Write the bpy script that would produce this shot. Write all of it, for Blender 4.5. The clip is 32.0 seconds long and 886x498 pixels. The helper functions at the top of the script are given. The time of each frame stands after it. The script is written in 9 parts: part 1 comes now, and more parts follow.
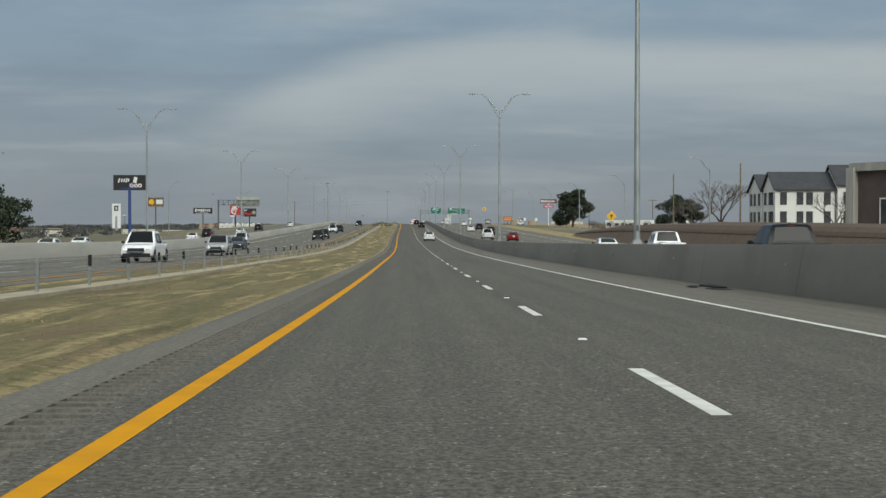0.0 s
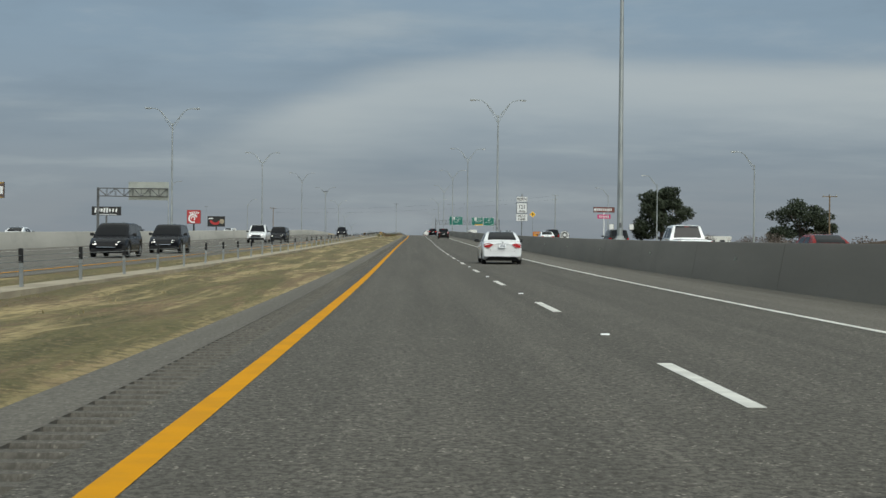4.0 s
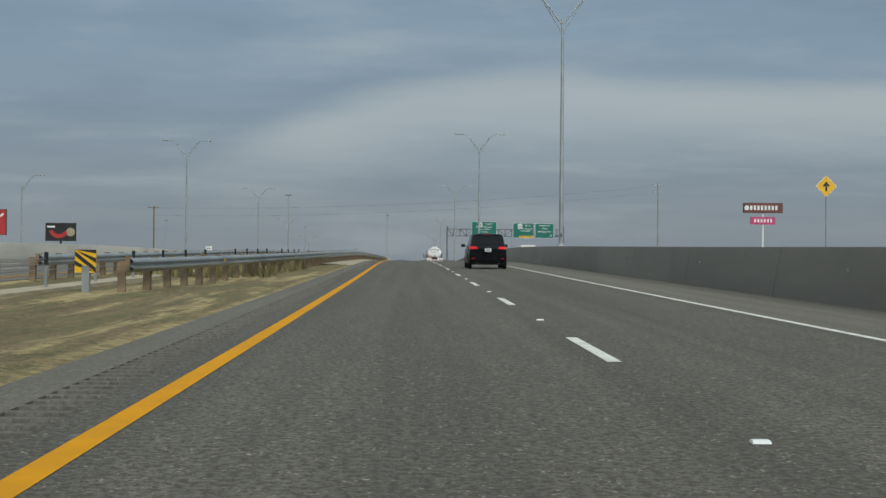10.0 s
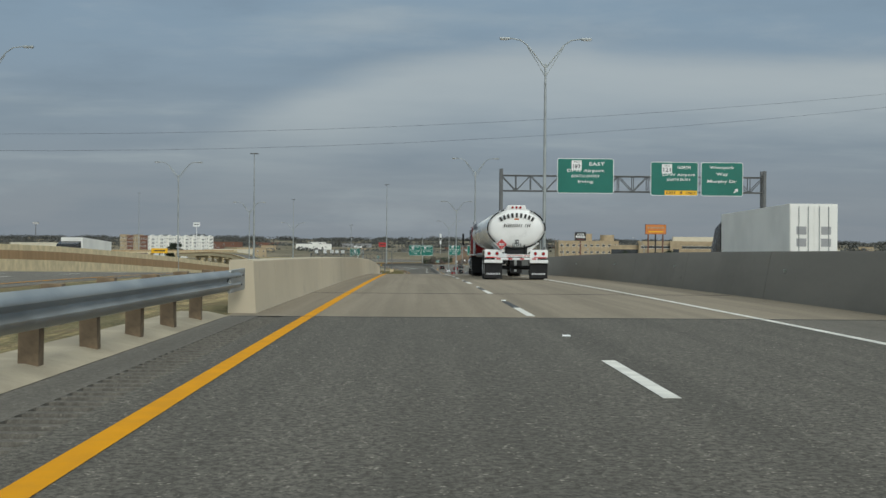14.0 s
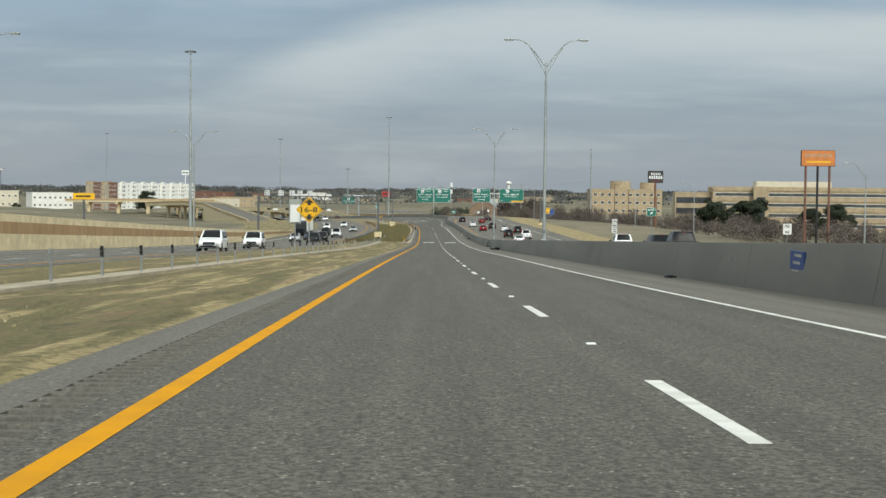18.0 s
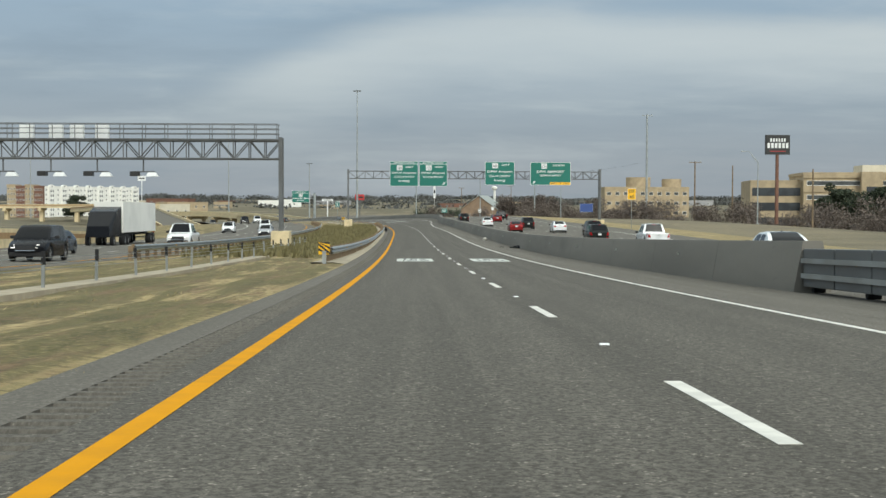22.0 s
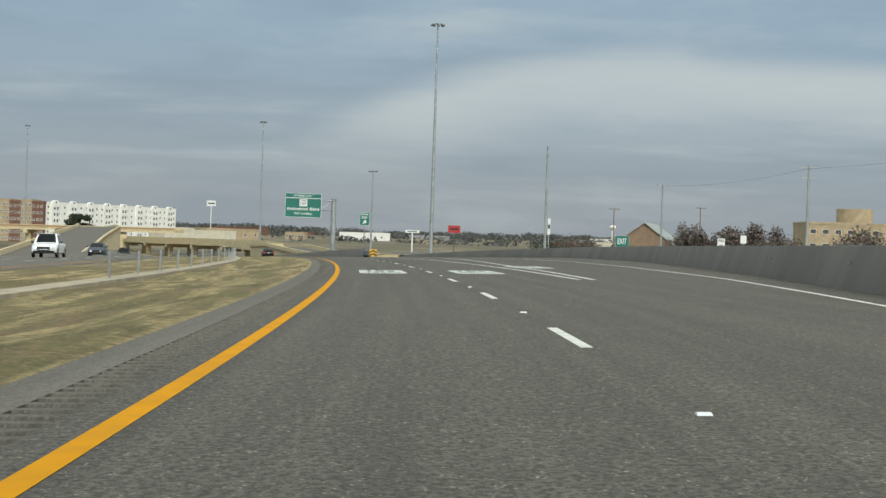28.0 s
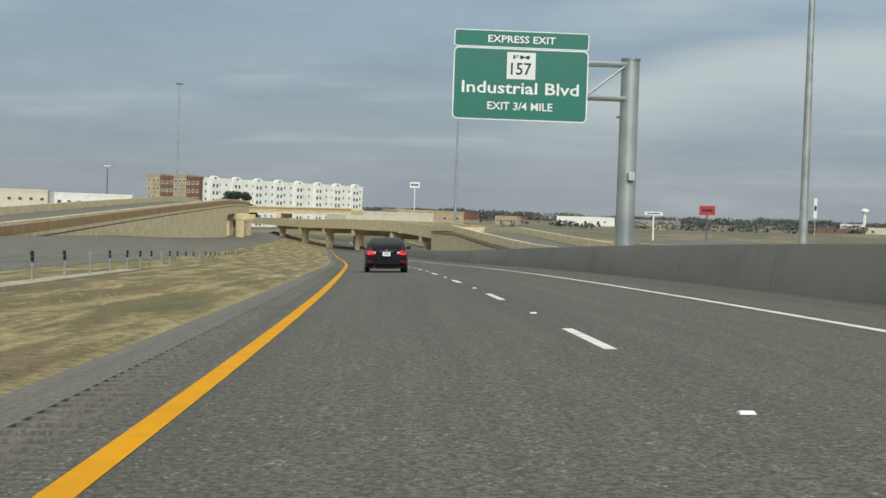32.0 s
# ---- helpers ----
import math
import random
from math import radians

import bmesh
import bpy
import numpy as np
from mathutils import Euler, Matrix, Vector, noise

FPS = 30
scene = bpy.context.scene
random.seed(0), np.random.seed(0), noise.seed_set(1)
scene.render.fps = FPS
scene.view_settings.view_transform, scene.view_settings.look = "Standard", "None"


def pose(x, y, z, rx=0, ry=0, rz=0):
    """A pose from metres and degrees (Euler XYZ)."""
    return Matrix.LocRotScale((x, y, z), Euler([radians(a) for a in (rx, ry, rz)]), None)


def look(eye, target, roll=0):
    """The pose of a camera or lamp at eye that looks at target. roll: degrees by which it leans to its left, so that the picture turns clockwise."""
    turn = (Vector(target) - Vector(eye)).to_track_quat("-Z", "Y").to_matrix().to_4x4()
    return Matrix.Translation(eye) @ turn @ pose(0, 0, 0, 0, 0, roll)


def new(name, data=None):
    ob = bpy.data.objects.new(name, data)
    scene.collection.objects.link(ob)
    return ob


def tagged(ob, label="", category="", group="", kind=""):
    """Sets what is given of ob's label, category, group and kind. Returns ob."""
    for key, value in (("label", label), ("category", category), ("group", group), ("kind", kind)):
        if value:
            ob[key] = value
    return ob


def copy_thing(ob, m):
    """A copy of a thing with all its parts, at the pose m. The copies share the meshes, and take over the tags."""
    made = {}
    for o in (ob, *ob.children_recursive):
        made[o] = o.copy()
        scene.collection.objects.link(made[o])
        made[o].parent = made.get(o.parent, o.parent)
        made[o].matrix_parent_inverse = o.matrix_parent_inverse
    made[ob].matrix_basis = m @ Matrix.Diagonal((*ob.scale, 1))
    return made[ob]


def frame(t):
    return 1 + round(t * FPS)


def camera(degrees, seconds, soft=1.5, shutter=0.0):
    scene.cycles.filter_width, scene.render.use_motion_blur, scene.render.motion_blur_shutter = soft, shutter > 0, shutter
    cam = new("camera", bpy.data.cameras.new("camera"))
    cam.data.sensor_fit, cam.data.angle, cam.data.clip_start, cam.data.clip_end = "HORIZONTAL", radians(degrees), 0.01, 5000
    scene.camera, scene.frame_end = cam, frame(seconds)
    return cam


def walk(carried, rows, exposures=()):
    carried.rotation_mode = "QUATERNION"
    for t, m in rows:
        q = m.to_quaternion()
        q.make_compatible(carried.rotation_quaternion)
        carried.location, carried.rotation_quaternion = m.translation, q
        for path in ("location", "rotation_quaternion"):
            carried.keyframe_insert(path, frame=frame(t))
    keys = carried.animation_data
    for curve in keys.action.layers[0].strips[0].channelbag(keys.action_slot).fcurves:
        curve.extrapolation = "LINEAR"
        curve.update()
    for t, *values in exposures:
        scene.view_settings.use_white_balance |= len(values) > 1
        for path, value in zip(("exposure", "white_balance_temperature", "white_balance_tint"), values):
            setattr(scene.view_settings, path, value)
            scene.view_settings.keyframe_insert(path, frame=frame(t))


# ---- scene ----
# Camera: seconds, place, heading (left of +y), pitch, lean
cam = camera(37.14, 32.0, soft=1.5)
PATH = [
    (0.0, 1.619, 0.001, 1.017, -1.168, -0.960, -0.022),
    (0.1, 1.612, 3.843, 0.951, -1.158, -0.939, -0.031),
    (0.2, 1.605, 7.687, 0.890, -1.148, -0.919, -0.040),
    (0.3, 1.597, 11.531, 0.831, -1.138, -0.897, -0.048),
    (0.4, 1.588, 15.374, 0.774, -1.131, -0.877, -0.054),
    (0.5, 1.577, 19.218, 0.720, -1.125, -0.860, -0.058),
    (0.6, 1.564, 23.062, 0.668, -1.125, -0.848, -0.062),
    (0.7, 1.551, 26.904, 0.619, -1.129, -0.841, -0.065),
    (0.8, 1.535, 30.745, 0.571, -1.135, -0.836, -0.062),
    (0.9, 1.517, 34.583, 0.523, -1.141, -0.829, -0.048),
    (1.0, 1.497, 38.420, 0.477, -1.142, -0.821, -0.015),
    (1.1, 1.475, 42.255, 0.431, -1.140, -0.809, 0.038),
    (1.2, 1.450, 46.088, 0.384, -1.138, -0.796, 0.109),
    (1.3, 1.424, 49.921, 0.339, -1.134, -0.781, 0.189),
    (1.4, 1.398, 53.751, 0.294, -1.129, -0.768, 0.265),
    (1.5, 1.370, 57.581, 0.251, -1.121, -0.757, 0.329),
    (1.6, 1.343, 61.409, 0.208, -1.108, -0.745, 0.378),
    (1.7, 1.315, 65.235, 0.166, -1.090, -0.733, 0.415),
    (1.8, 1.287, 69.060, 0.125, -1.069, -0.719, 0.444),
    (1.9, 1.260, 72.883, 0.084, -1.048, -0.704, 0.467),
    (2.0, 1.234, 76.705, 0.044, -1.031, -0.689, 0.485),
    (2.1, 1.208, 80.525, 0.005, -1.015, -0.670, 0.499),
    (2.2, 1.180, 84.342, -0.034, -0.995, -0.646, 0.509),
    (2.3, 1.154, 88.158, -0.071, -0.976, -0.620, 0.515),
    (2.4, 1.126, 91.972, -0.108, -0.957, -0.593, 0.519),
    (2.5, 1.099, 95.785, -0.144, -0.942, -0.568, 0.522),
    (2.6, 1.072, 99.597, -0.178, -0.931, -0.548, 0.524),
    (2.7, 1.044, 103.408, -0.211, -0.923, -0.527, 0.526),
    (2.8, 1.015, 107.219, -0.242, -0.914, -0.509, 0.527),
    (2.9, 0.985, 111.031, -0.271, -0.904, -0.487, 0.527),
    (3.0, 0.953, 114.842, -0.299, -0.888, -0.461, 0.528),
    (3.1, 0.920, 118.653, -0.324, -0.867, -0.433, 0.529),
    (3.2, 0.885, 122.464, -0.347, -0.846, -0.402, 0.530),
    (3.3, 0.849, 126.275, -0.366, -0.823, -0.371, 0.532),
    (3.4, 0.811, 130.084, -0.384, -0.800, -0.338, 0.533),
    (3.5, 0.770, 133.894, -0.400, -0.776, -0.305, 0.534),
    (3.6, 0.728, 137.703, -0.412, -0.755, -0.272, 0.535),
    (3.7, 0.684, 141.511, -0.422, -0.734, -0.239, 0.536),
    (3.8, 0.639, 145.319, -0.429, -0.716, -0.207, 0.538),
    (3.9, 0.591, 149.127, -0.434, -0.701, -0.175, 0.539),
    (4.0, 0.543, 152.934, -0.437, -0.686, -0.144, 0.540),
    (4.1, 0.494, 156.742, -0.437, -0.672, -0.113, 0.541),
    (4.2, 0.443, 160.548, -0.434, -0.656, -0.080, 0.543),
    (4.3, 0.391, 164.353, -0.428, -0.642, -0.045, 0.545),
    (4.4, 0.338, 168.158, -0.420, -0.629, -0.011, 0.545),
    (4.5, 0.284, 171.963, -0.410, -0.621, 0.027, 0.545),
    (4.6, 0.227, 175.768, -0.397, -0.622, 0.067, 0.544),
    (4.7, 0.171, 179.572, -0.381, -0.631, 0.109, 0.543),
    (4.8, 0.114, 183.378, -0.361, -0.643, 0.150, 0.540),
    (4.9, 0.056, 187.184, -0.340, -0.650, 0.190, 0.536),
    (5.0, -0.002, 190.990, -0.317, -0.648, 0.227, 0.531),
    (5.1, -0.061, 194.797, -0.292, -0.630, 0.260, 0.523),
    (5.2, -0.123, 198.604, -0.264, -0.603, 0.288, 0.514),
    (5.3, -0.184, 202.411, -0.235, -0.573, 0.313, 0.506),
    (5.4, -0.245, 206.218, -0.205, -0.551, 0.338, 0.502),
    (5.5, -0.306, 210.026, -0.172, -0.546, 0.364, 0.508),
    (5.6, -0.364, 213.834, -0.138, -0.556, 0.393, 0.523),
    (5.7, -0.421, 217.643, -0.103, -0.578, 0.425, 0.548),
    (5.8, -0.475, 221.454, -0.066, -0.607, 0.456, 0.576),
    (5.9, -0.526, 225.266, -0.028, -0.642, 0.485, 0.602),
    (6.0, -0.572, 229.080, 0.012, -0.683, 0.506, 0.620),
    (6.1, -0.615, 232.895, 0.054, -0.730, 0.521, 0.628),
    (6.2, -0.656, 236.711, 0.097, -0.785, 0.529, 0.628),
    (6.3, -0.693, 240.529, 0.143, -0.843, 0.536, 0.624),
    (6.4, -0.727, 244.347, 0.188, -0.893, 0.542, 0.621),
    (6.5, -0.760, 248.167, 0.235, -0.930, 0.550, 0.624),
    (6.6, -0.789, 251.988, 0.283, -0.948, 0.560, 0.632),
    (6.7, -0.817, 255.811, 0.330, -0.955, 0.572, 0.646),
    (6.8, -0.842, 259.636, 0.380, -0.956, 0.582, 0.661),
    (6.9, -0.865, 263.464, 0.428, -0.958, 0.593, 0.672),
    (7.0, -0.886, 267.293, 0.477, -0.970, 0.602, 0.675),
    (7.1, -0.903, 271.125, 0.526, -0.995, 0.611, 0.671),
    (7.2, -0.918, 274.960, 0.574, -1.028, 0.624, 0.659),
    (7.3, -0.930, 278.796, 0.623, -1.062, 0.633, 0.642),
    (7.4, -0.939, 282.634, 0.672, -1.092, 0.639, 0.623),
    (7.5, -0.946, 286.474, 0.721, -1.110, 0.636, 0.604),
    (7.6, -0.953, 290.316, 0.770, -1.112, 0.622, 0.584),
    (7.7, -0.958, 294.160, 0.819, -1.103, 0.598, 0.564),
    (7.8, -0.963, 298.005, 0.868, -1.089, 0.570, 0.542),
    (7.9, -0.968, 301.852, 0.918, -1.073, 0.546, 0.520),
    (8.0, -0.974, 305.700, 0.967, -1.065, 0.531, 0.497),
    (8.1, -0.979, 309.551, 1.016, -1.063, 0.528, 0.471),
    (8.2, -0.983, 313.407, 1.064, -1.067, 0.532, 0.444),
    (8.3, -0.987, 317.265, 1.113, -1.072, 0.540, 0.417),
    (8.4, -0.990, 321.125, 1.162, -1.076, 0.547, 0.394),
    (8.5, -0.992, 324.987, 1.210, -1.077, 0.550, 0.376),
    (8.6, -0.996, 328.848, 1.257, -1.076, 0.544, 0.364),
    (8.7, -1.001, 332.709, 1.305, -1.074, 0.535, 0.357),
    (8.8, -1.006, 336.567, 1.351, -1.069, 0.527, 0.354),
    (8.9, -1.014, 340.423, 1.397, -1.061, 0.522, 0.350),
    (9.0, -1.024, 344.275, 1.443, -1.046, 0.527, 0.343),
    (9.1, -1.036, 348.123, 1.487, -1.021, 0.546, 0.330),
    (9.2, -1.050, 351.969, 1.531, -0.988, 0.577, 0.313),
    (9.3, -1.067, 355.812, 1.575, -0.948, 0.612, 0.297),
    (9.4, -1.085, 359.654, 1.619, -0.913, 0.643, 0.288),
    (9.5, -1.105, 363.494, 1.662, -0.885, 0.663, 0.292),
    (9.6, -1.130, 367.334, 1.707, -0.871, 0.668, 0.310),
    (9.7, -1.156, 371.173, 1.751, -0.866, 0.663, 0.340),
    (9.8, -1.186, 375.014, 1.794, -0.866, 0.654, 0.378),
    (9.9, -1.216, 378.854, 1.840, -0.865, 0.645, 0.420),
    (10.0, -1.249, 382.697, 1.885, -0.860, 0.643, 0.465),
    (10.1, -1.282, 386.540, 1.933, -0.850, 0.652, 0.513),
    (10.2, -1.318, 390.385, 1.982, -0.838, 0.668, 0.563),
    (10.3, -1.355, 394.229, 2.031, -0.827, 0.684, 0.611),
    (10.4, -1.395, 398.073, 2.081, -0.819, 0.696, 0.649),
    (10.5, -1.438, 401.918, 2.131, -0.814, 0.700, 0.670),
    (10.6, -1.483, 405.762, 2.181, -0.813, 0.695, 0.670),
    (10.7, -1.529, 409.606, 2.232, -0.815, 0.683, 0.652),
    (10.8, -1.576, 413.450, 2.283, -0.818, 0.670, 0.625),
    (10.9, -1.623, 417.292, 2.335, -0.816, 0.659, 0.597),
    (11.0, -1.671, 421.134, 2.387, -0.808, 0.657, 0.576),
    (11.1, -1.720, 424.974, 2.440, -0.791, 0.662, 0.562),
    (11.2, -1.771, 428.811, 2.494, -0.768, 0.673, 0.554),
    (11.3, -1.823, 432.648, 2.548, -0.743, 0.682, 0.551),
    (11.4, -1.877, 436.484, 2.603, -0.720, 0.687, 0.551),
    (11.5, -1.930, 440.319, 2.656, -0.707, 0.680, 0.554),
    (11.6, -1.984, 444.155, 2.710, -0.704, 0.658, 0.561),
    (11.7, -2.037, 447.992, 2.763, -0.709, 0.623, 0.571),
    (11.8, -2.091, 451.831, 2.814, -0.719, 0.578, 0.584),
    (11.9, -2.145, 455.671, 2.864, -0.731, 0.528, 0.599),
    (12.0, -2.200, 459.515, 2.910, -0.743, 0.480, 0.616),
    (12.1, -2.257, 463.361, 2.952, -0.754, 0.433, 0.637),
    (12.2, -2.315, 467.208, 2.991, -0.767, 0.387, 0.659),
    (12.3, -2.372, 471.057, 3.025, -0.781, 0.343, 0.682),
    (12.4, -2.428, 474.908, 3.056, -0.794, 0.300, 0.699),
    (12.5, -2.484, 478.760, 3.084, -0.804, 0.259, 0.708),
    (12.6, -2.538, 482.613, 3.107, -0.812, 0.226, 0.707),
    (12.7, -2.591, 486.468, 3.126, -0.818, 0.201, 0.698),
    (12.8, -2.643, 490.322, 3.142, -0.822, 0.182, 0.683),
    (12.9, -2.694, 494.177, 3.155, -0.824, 0.160, 0.667),
    (13.0, -2.741, 498.031, 3.167, -0.825, 0.133, 0.652),
    (13.1, -2.786, 501.887, 3.176, -0.827, 0.098, 0.639),
    (13.2, -2.826, 505.743, 3.183, -0.834, 0.059, 0.627),
    (13.3, -2.864, 509.601, 3.188, -0.843, 0.015, 0.614),
    (13.4, -2.900, 513.459, 3.191, -0.848, -0.031, 0.598),
    (13.5, -2.934, 517.317, 3.190, -0.846, -0.081, 0.576),
    (13.6, -2.965, 521.176, 3.188, -0.828, -0.134, 0.546),
    (13.7, -2.995, 525.035, 3.182, -0.794, -0.194, 0.510),
    (13.8, -3.023, 528.894, 3.173, -0.755, -0.255, 0.475),
    (13.9, -3.051, 532.754, 3.160, -0.724, -0.318, 0.450),
    (14.0, -3.079, 536.613, 3.144, -0.710, -0.378, 0.444),
    (14.1, -3.107, 540.473, 3.124, -0.717, -0.436, 0.459),
    (14.2, -3.138, 544.334, 3.100, -0.736, -0.493, 0.493),
    (14.3, -3.170, 548.196, 3.073, -0.759, -0.550, 0.535),
    (14.4, -3.203, 552.058, 3.043, -0.779, -0.608, 0.573),
    (14.5, -3.237, 555.921, 3.009, -0.792, -0.664, 0.598),
    (14.6, -3.270, 559.783, 2.973, -0.797, -0.723, 0.606),
    (14.7, -3.305, 563.645, 2.935, -0.797, -0.780, 0.600),
    (14.8, -3.340, 567.506, 2.894, -0.798, -0.839, 0.587),
    (14.9, -3.374, 571.367, 2.850, -0.803, -0.896, 0.571),
    (15.0, -3.407, 575.225, 2.805, -0.813, -0.952, 0.556),
    (15.1, -3.439, 579.083, 2.757, -0.840, -1.010, 0.543),
    (15.2, -3.470, 582.941, 2.707, -0.883, -1.069, 0.531),
    (15.3, -3.502, 586.798, 2.654, -0.928, -1.129, 0.521),
    (15.4, -3.535, 590.655, 2.599, -0.962, -1.188, 0.511),
    (15.5, -3.568, 594.510, 2.539, -0.969, -1.244, 0.503),
    (15.6, -3.604, 598.365, 2.477, -0.943, -1.298, 0.497),
    (15.7, -3.643, 602.218, 2.410, -0.894, -1.351, 0.492),
    (15.8, -3.686, 606.069, 2.339, -0.825, -1.408, 0.489),
    (15.9, -3.732, 609.919, 2.264, -0.749, -1.470, 0.486),
    (16.0, -3.783, 613.766, 2.183, -0.676, -1.540, 0.483),
    (16.1, -3.839, 617.613, 2.097, -0.609, -1.616, 0.479),
    (16.2, -3.898, 621.458, 2.005, -0.541, -1.694, 0.475),
    (16.3, -3.960, 625.303, 1.907, -0.474, -1.770, 0.471),
    (16.4, -4.027, 629.146, 1.804, -0.410, -1.847, 0.468),
    (16.5, -4.097, 632.987, 1.695, -0.349, -1.920, 0.464),
    (16.6, -4.170, 636.825, 1.581, -0.295, -1.989, 0.460),
    (16.7, -4.247, 640.661, 1.462, -0.247, -2.050, 0.456),
    (16.8, -4.328, 644.493, 1.338, -0.209, -2.105, 0.453),
    (16.9, -4.410, 648.321, 1.212, -0.180, -2.150, 0.449),
    (17.0, -4.494, 652.144, 1.082, -0.162, -2.185, 0.444),
    (17.1, -4.581, 655.963, 0.949, -0.152, -2.207, 0.437),
    (17.2, -4.668, 659.778, 0.814, -0.150, -2.221, 0.429),
    (17.3, -4.756, 663.589, 0.678, -0.157, -2.230, 0.423),
    (17.4, -4.843, 667.397, 0.541, -0.172, -2.240, 0.424),
    (17.5, -4.928, 671.202, 0.403, -0.199, -2.257, 0.434),
    (17.6, -5.012, 675.004, 0.263, -0.236, -2.287, 0.455),
    (17.7, -5.094, 678.804, 0.124, -0.284, -2.330, 0.487),
    (17.8, -5.172, 682.602, -0.016, -0.335, -2.374, 0.525),
    (17.9, -5.247, 686.399, -0.155, -0.385, -2.410, 0.566),
    (18.0, -5.320, 690.194, -0.295, -0.425, -2.428, 0.608),
    (18.1, -5.391, 693.986, -0.435, -0.451, -2.424, 0.651),
    (18.2, -5.461, 697.773, -0.577, -0.465, -2.407, 0.696),
    (18.3, -5.529, 701.556, -0.717, -0.473, -2.380, 0.739),
    (18.4, -5.595, 705.337, -0.858, -0.488, -2.349, 0.778),
    (18.5, -5.657, 709.117, -0.998, -0.517, -2.316, 0.810),
    (18.6, -5.717, 712.897, -1.137, -0.562, -2.276, 0.835),
    (18.7, -5.772, 716.678, -1.277, -0.619, -2.229, 0.853),
    (18.8, -5.825, 720.461, -1.415, -0.681, -2.183, 0.863),
    (18.9, -5.873, 724.249, -1.553, -0.741, -2.146, 0.860),
    (19.0, -5.917, 728.042, -1.689, -0.790, -2.129, 0.841),
    (19.1, -5.959, 731.840, -1.825, -0.826, -2.143, 0.803),
    (19.2, -5.996, 735.644, -1.959, -0.851, -2.183, 0.748),
    (19.3, -6.031, 739.451, -2.093, -0.870, -2.233, 0.687),
    (19.4, -6.062, 743.261, -2.226, -0.887, -2.276, 0.634),
    (19.5, -6.091, 747.072, -2.359, -0.908, -2.293, 0.603),
    (19.6, -6.118, 750.883, -2.492, -0.926, -2.277, 0.598),
    (19.7, -6.143, 754.695, -2.624, -0.940, -2.240, 0.613),
    (19.8, -6.165, 758.505, -2.757, -0.953, -2.195, 0.638),
    (19.9, -6.184, 762.312, -2.889, -0.973, -2.152, 0.658),
    (20.0, -6.200, 766.116, -3.021, -1.002, -2.126, 0.662),
    (20.1, -6.210, 769.917, -3.153, -1.055, -2.112, 0.646),
    (20.2, -6.218, 773.717, -3.286, -1.128, -2.102, 0.614),
    (20.3, -6.224, 777.514, -3.419, -1.207, -2.097, 0.573),
    (20.4, -6.229, 781.311, -3.553, -1.274, -2.099, 0.528),
    (20.5, -6.234, 785.106, -3.687, -1.316, -2.107, 0.484),
    (20.6, -6.238, 788.901, -3.820, -1.326, -2.128, 0.440),
    (20.7, -6.241, 792.694, -3.955, -1.318, -2.158, 0.398),
    (20.8, -6.243, 796.488, -4.090, -1.300, -2.191, 0.357),
    (20.9, -6.243, 800.282, -4.225, -1.282, -2.216, 0.322),
    (21.0, -6.242, 804.077, -4.359, -1.272, -2.229, 0.296),
    (21.1, -6.240, 807.872, -4.492, -1.267, -2.227, 0.281),
    (21.2, -6.236, 811.664, -4.624, -1.263, -2.215, 0.274),
    (21.3, -6.230, 815.455, -4.755, -1.259, -2.199, 0.271),
    (21.4, -6.221, 819.246, -4.885, -1.258, -2.178, 0.267),
    (21.5, -6.210, 823.037, -5.015, -1.260, -2.155, 0.256),
    (21.6, -6.197, 826.830, -5.143, -1.262, -2.131, 0.237),
    (21.7, -6.181, 830.624, -5.270, -1.261, -2.103, 0.212),
    (21.8, -6.164, 834.420, -5.396, -1.260, -2.072, 0.185),
    (21.9, -6.145, 838.220, -5.520, -1.265, -2.039, 0.162),
    (22.0, -6.126, 842.023, -5.643, -1.278, -2.003, 0.146),
    (22.1, -6.107, 845.831, -5.765, -1.302, -1.964, 0.139),
    (22.2, -6.088, 849.644, -5.885, -1.335, -1.918, 0.140),
    (22.3, -6.069, 853.460, -6.004, -1.369, -1.871, 0.146),
    (22.4, -6.050, 857.279, -6.119, -1.396, -1.826, 0.155),
    (22.5, -6.031, 861.099, -6.234, -1.408, -1.788, 0.164),
    (22.6, -6.013, 864.920, -6.345, -1.405, -1.757, 0.174),
    (22.7, -5.996, 868.740, -6.454, -1.392, -1.734, 0.185),
    (22.8, -5.980, 872.560, -6.560, -1.374, -1.714, 0.196),
    (22.9, -5.967, 876.375, -6.663, -1.356, -1.697, 0.207),
    (23.0, -5.954, 880.187, -6.765, -1.342, -1.681, 0.213),
    (23.1, -5.942, 883.996, -6.863, -1.337, -1.673, 0.216),
    (23.2, -5.931, 887.803, -6.960, -1.337, -1.674, 0.215),
    (23.3, -5.921, 891.608, -7.053, -1.341, -1.676, 0.215),
    (23.4, -5.912, 895.412, -7.143, -1.344, -1.670, 0.223),
    (23.5, -5.906, 899.215, -7.231, -1.346, -1.646, 0.246),
    (23.6, -5.901, 903.016, -7.315, -1.346, -1.600, 0.284),
    (23.7, -5.897, 906.815, -7.398, -1.344, -1.535, 0.336),
    (23.8, -5.895, 910.613, -7.477, -1.340, -1.460, 0.395),
    (23.9, -5.896, 914.409, -7.552, -1.334, -1.383, 0.455),
    (24.0, -5.899, 918.204, -7.622, -1.325, -1.314, 0.510),
    (24.1, -5.903, 921.997, -7.690, -1.317, -1.252, 0.561),
    (24.2, -5.909, 925.787, -7.753, -1.307, -1.193, 0.607),
    (24.3, -5.916, 929.576, -7.813, -1.296, -1.137, 0.646),
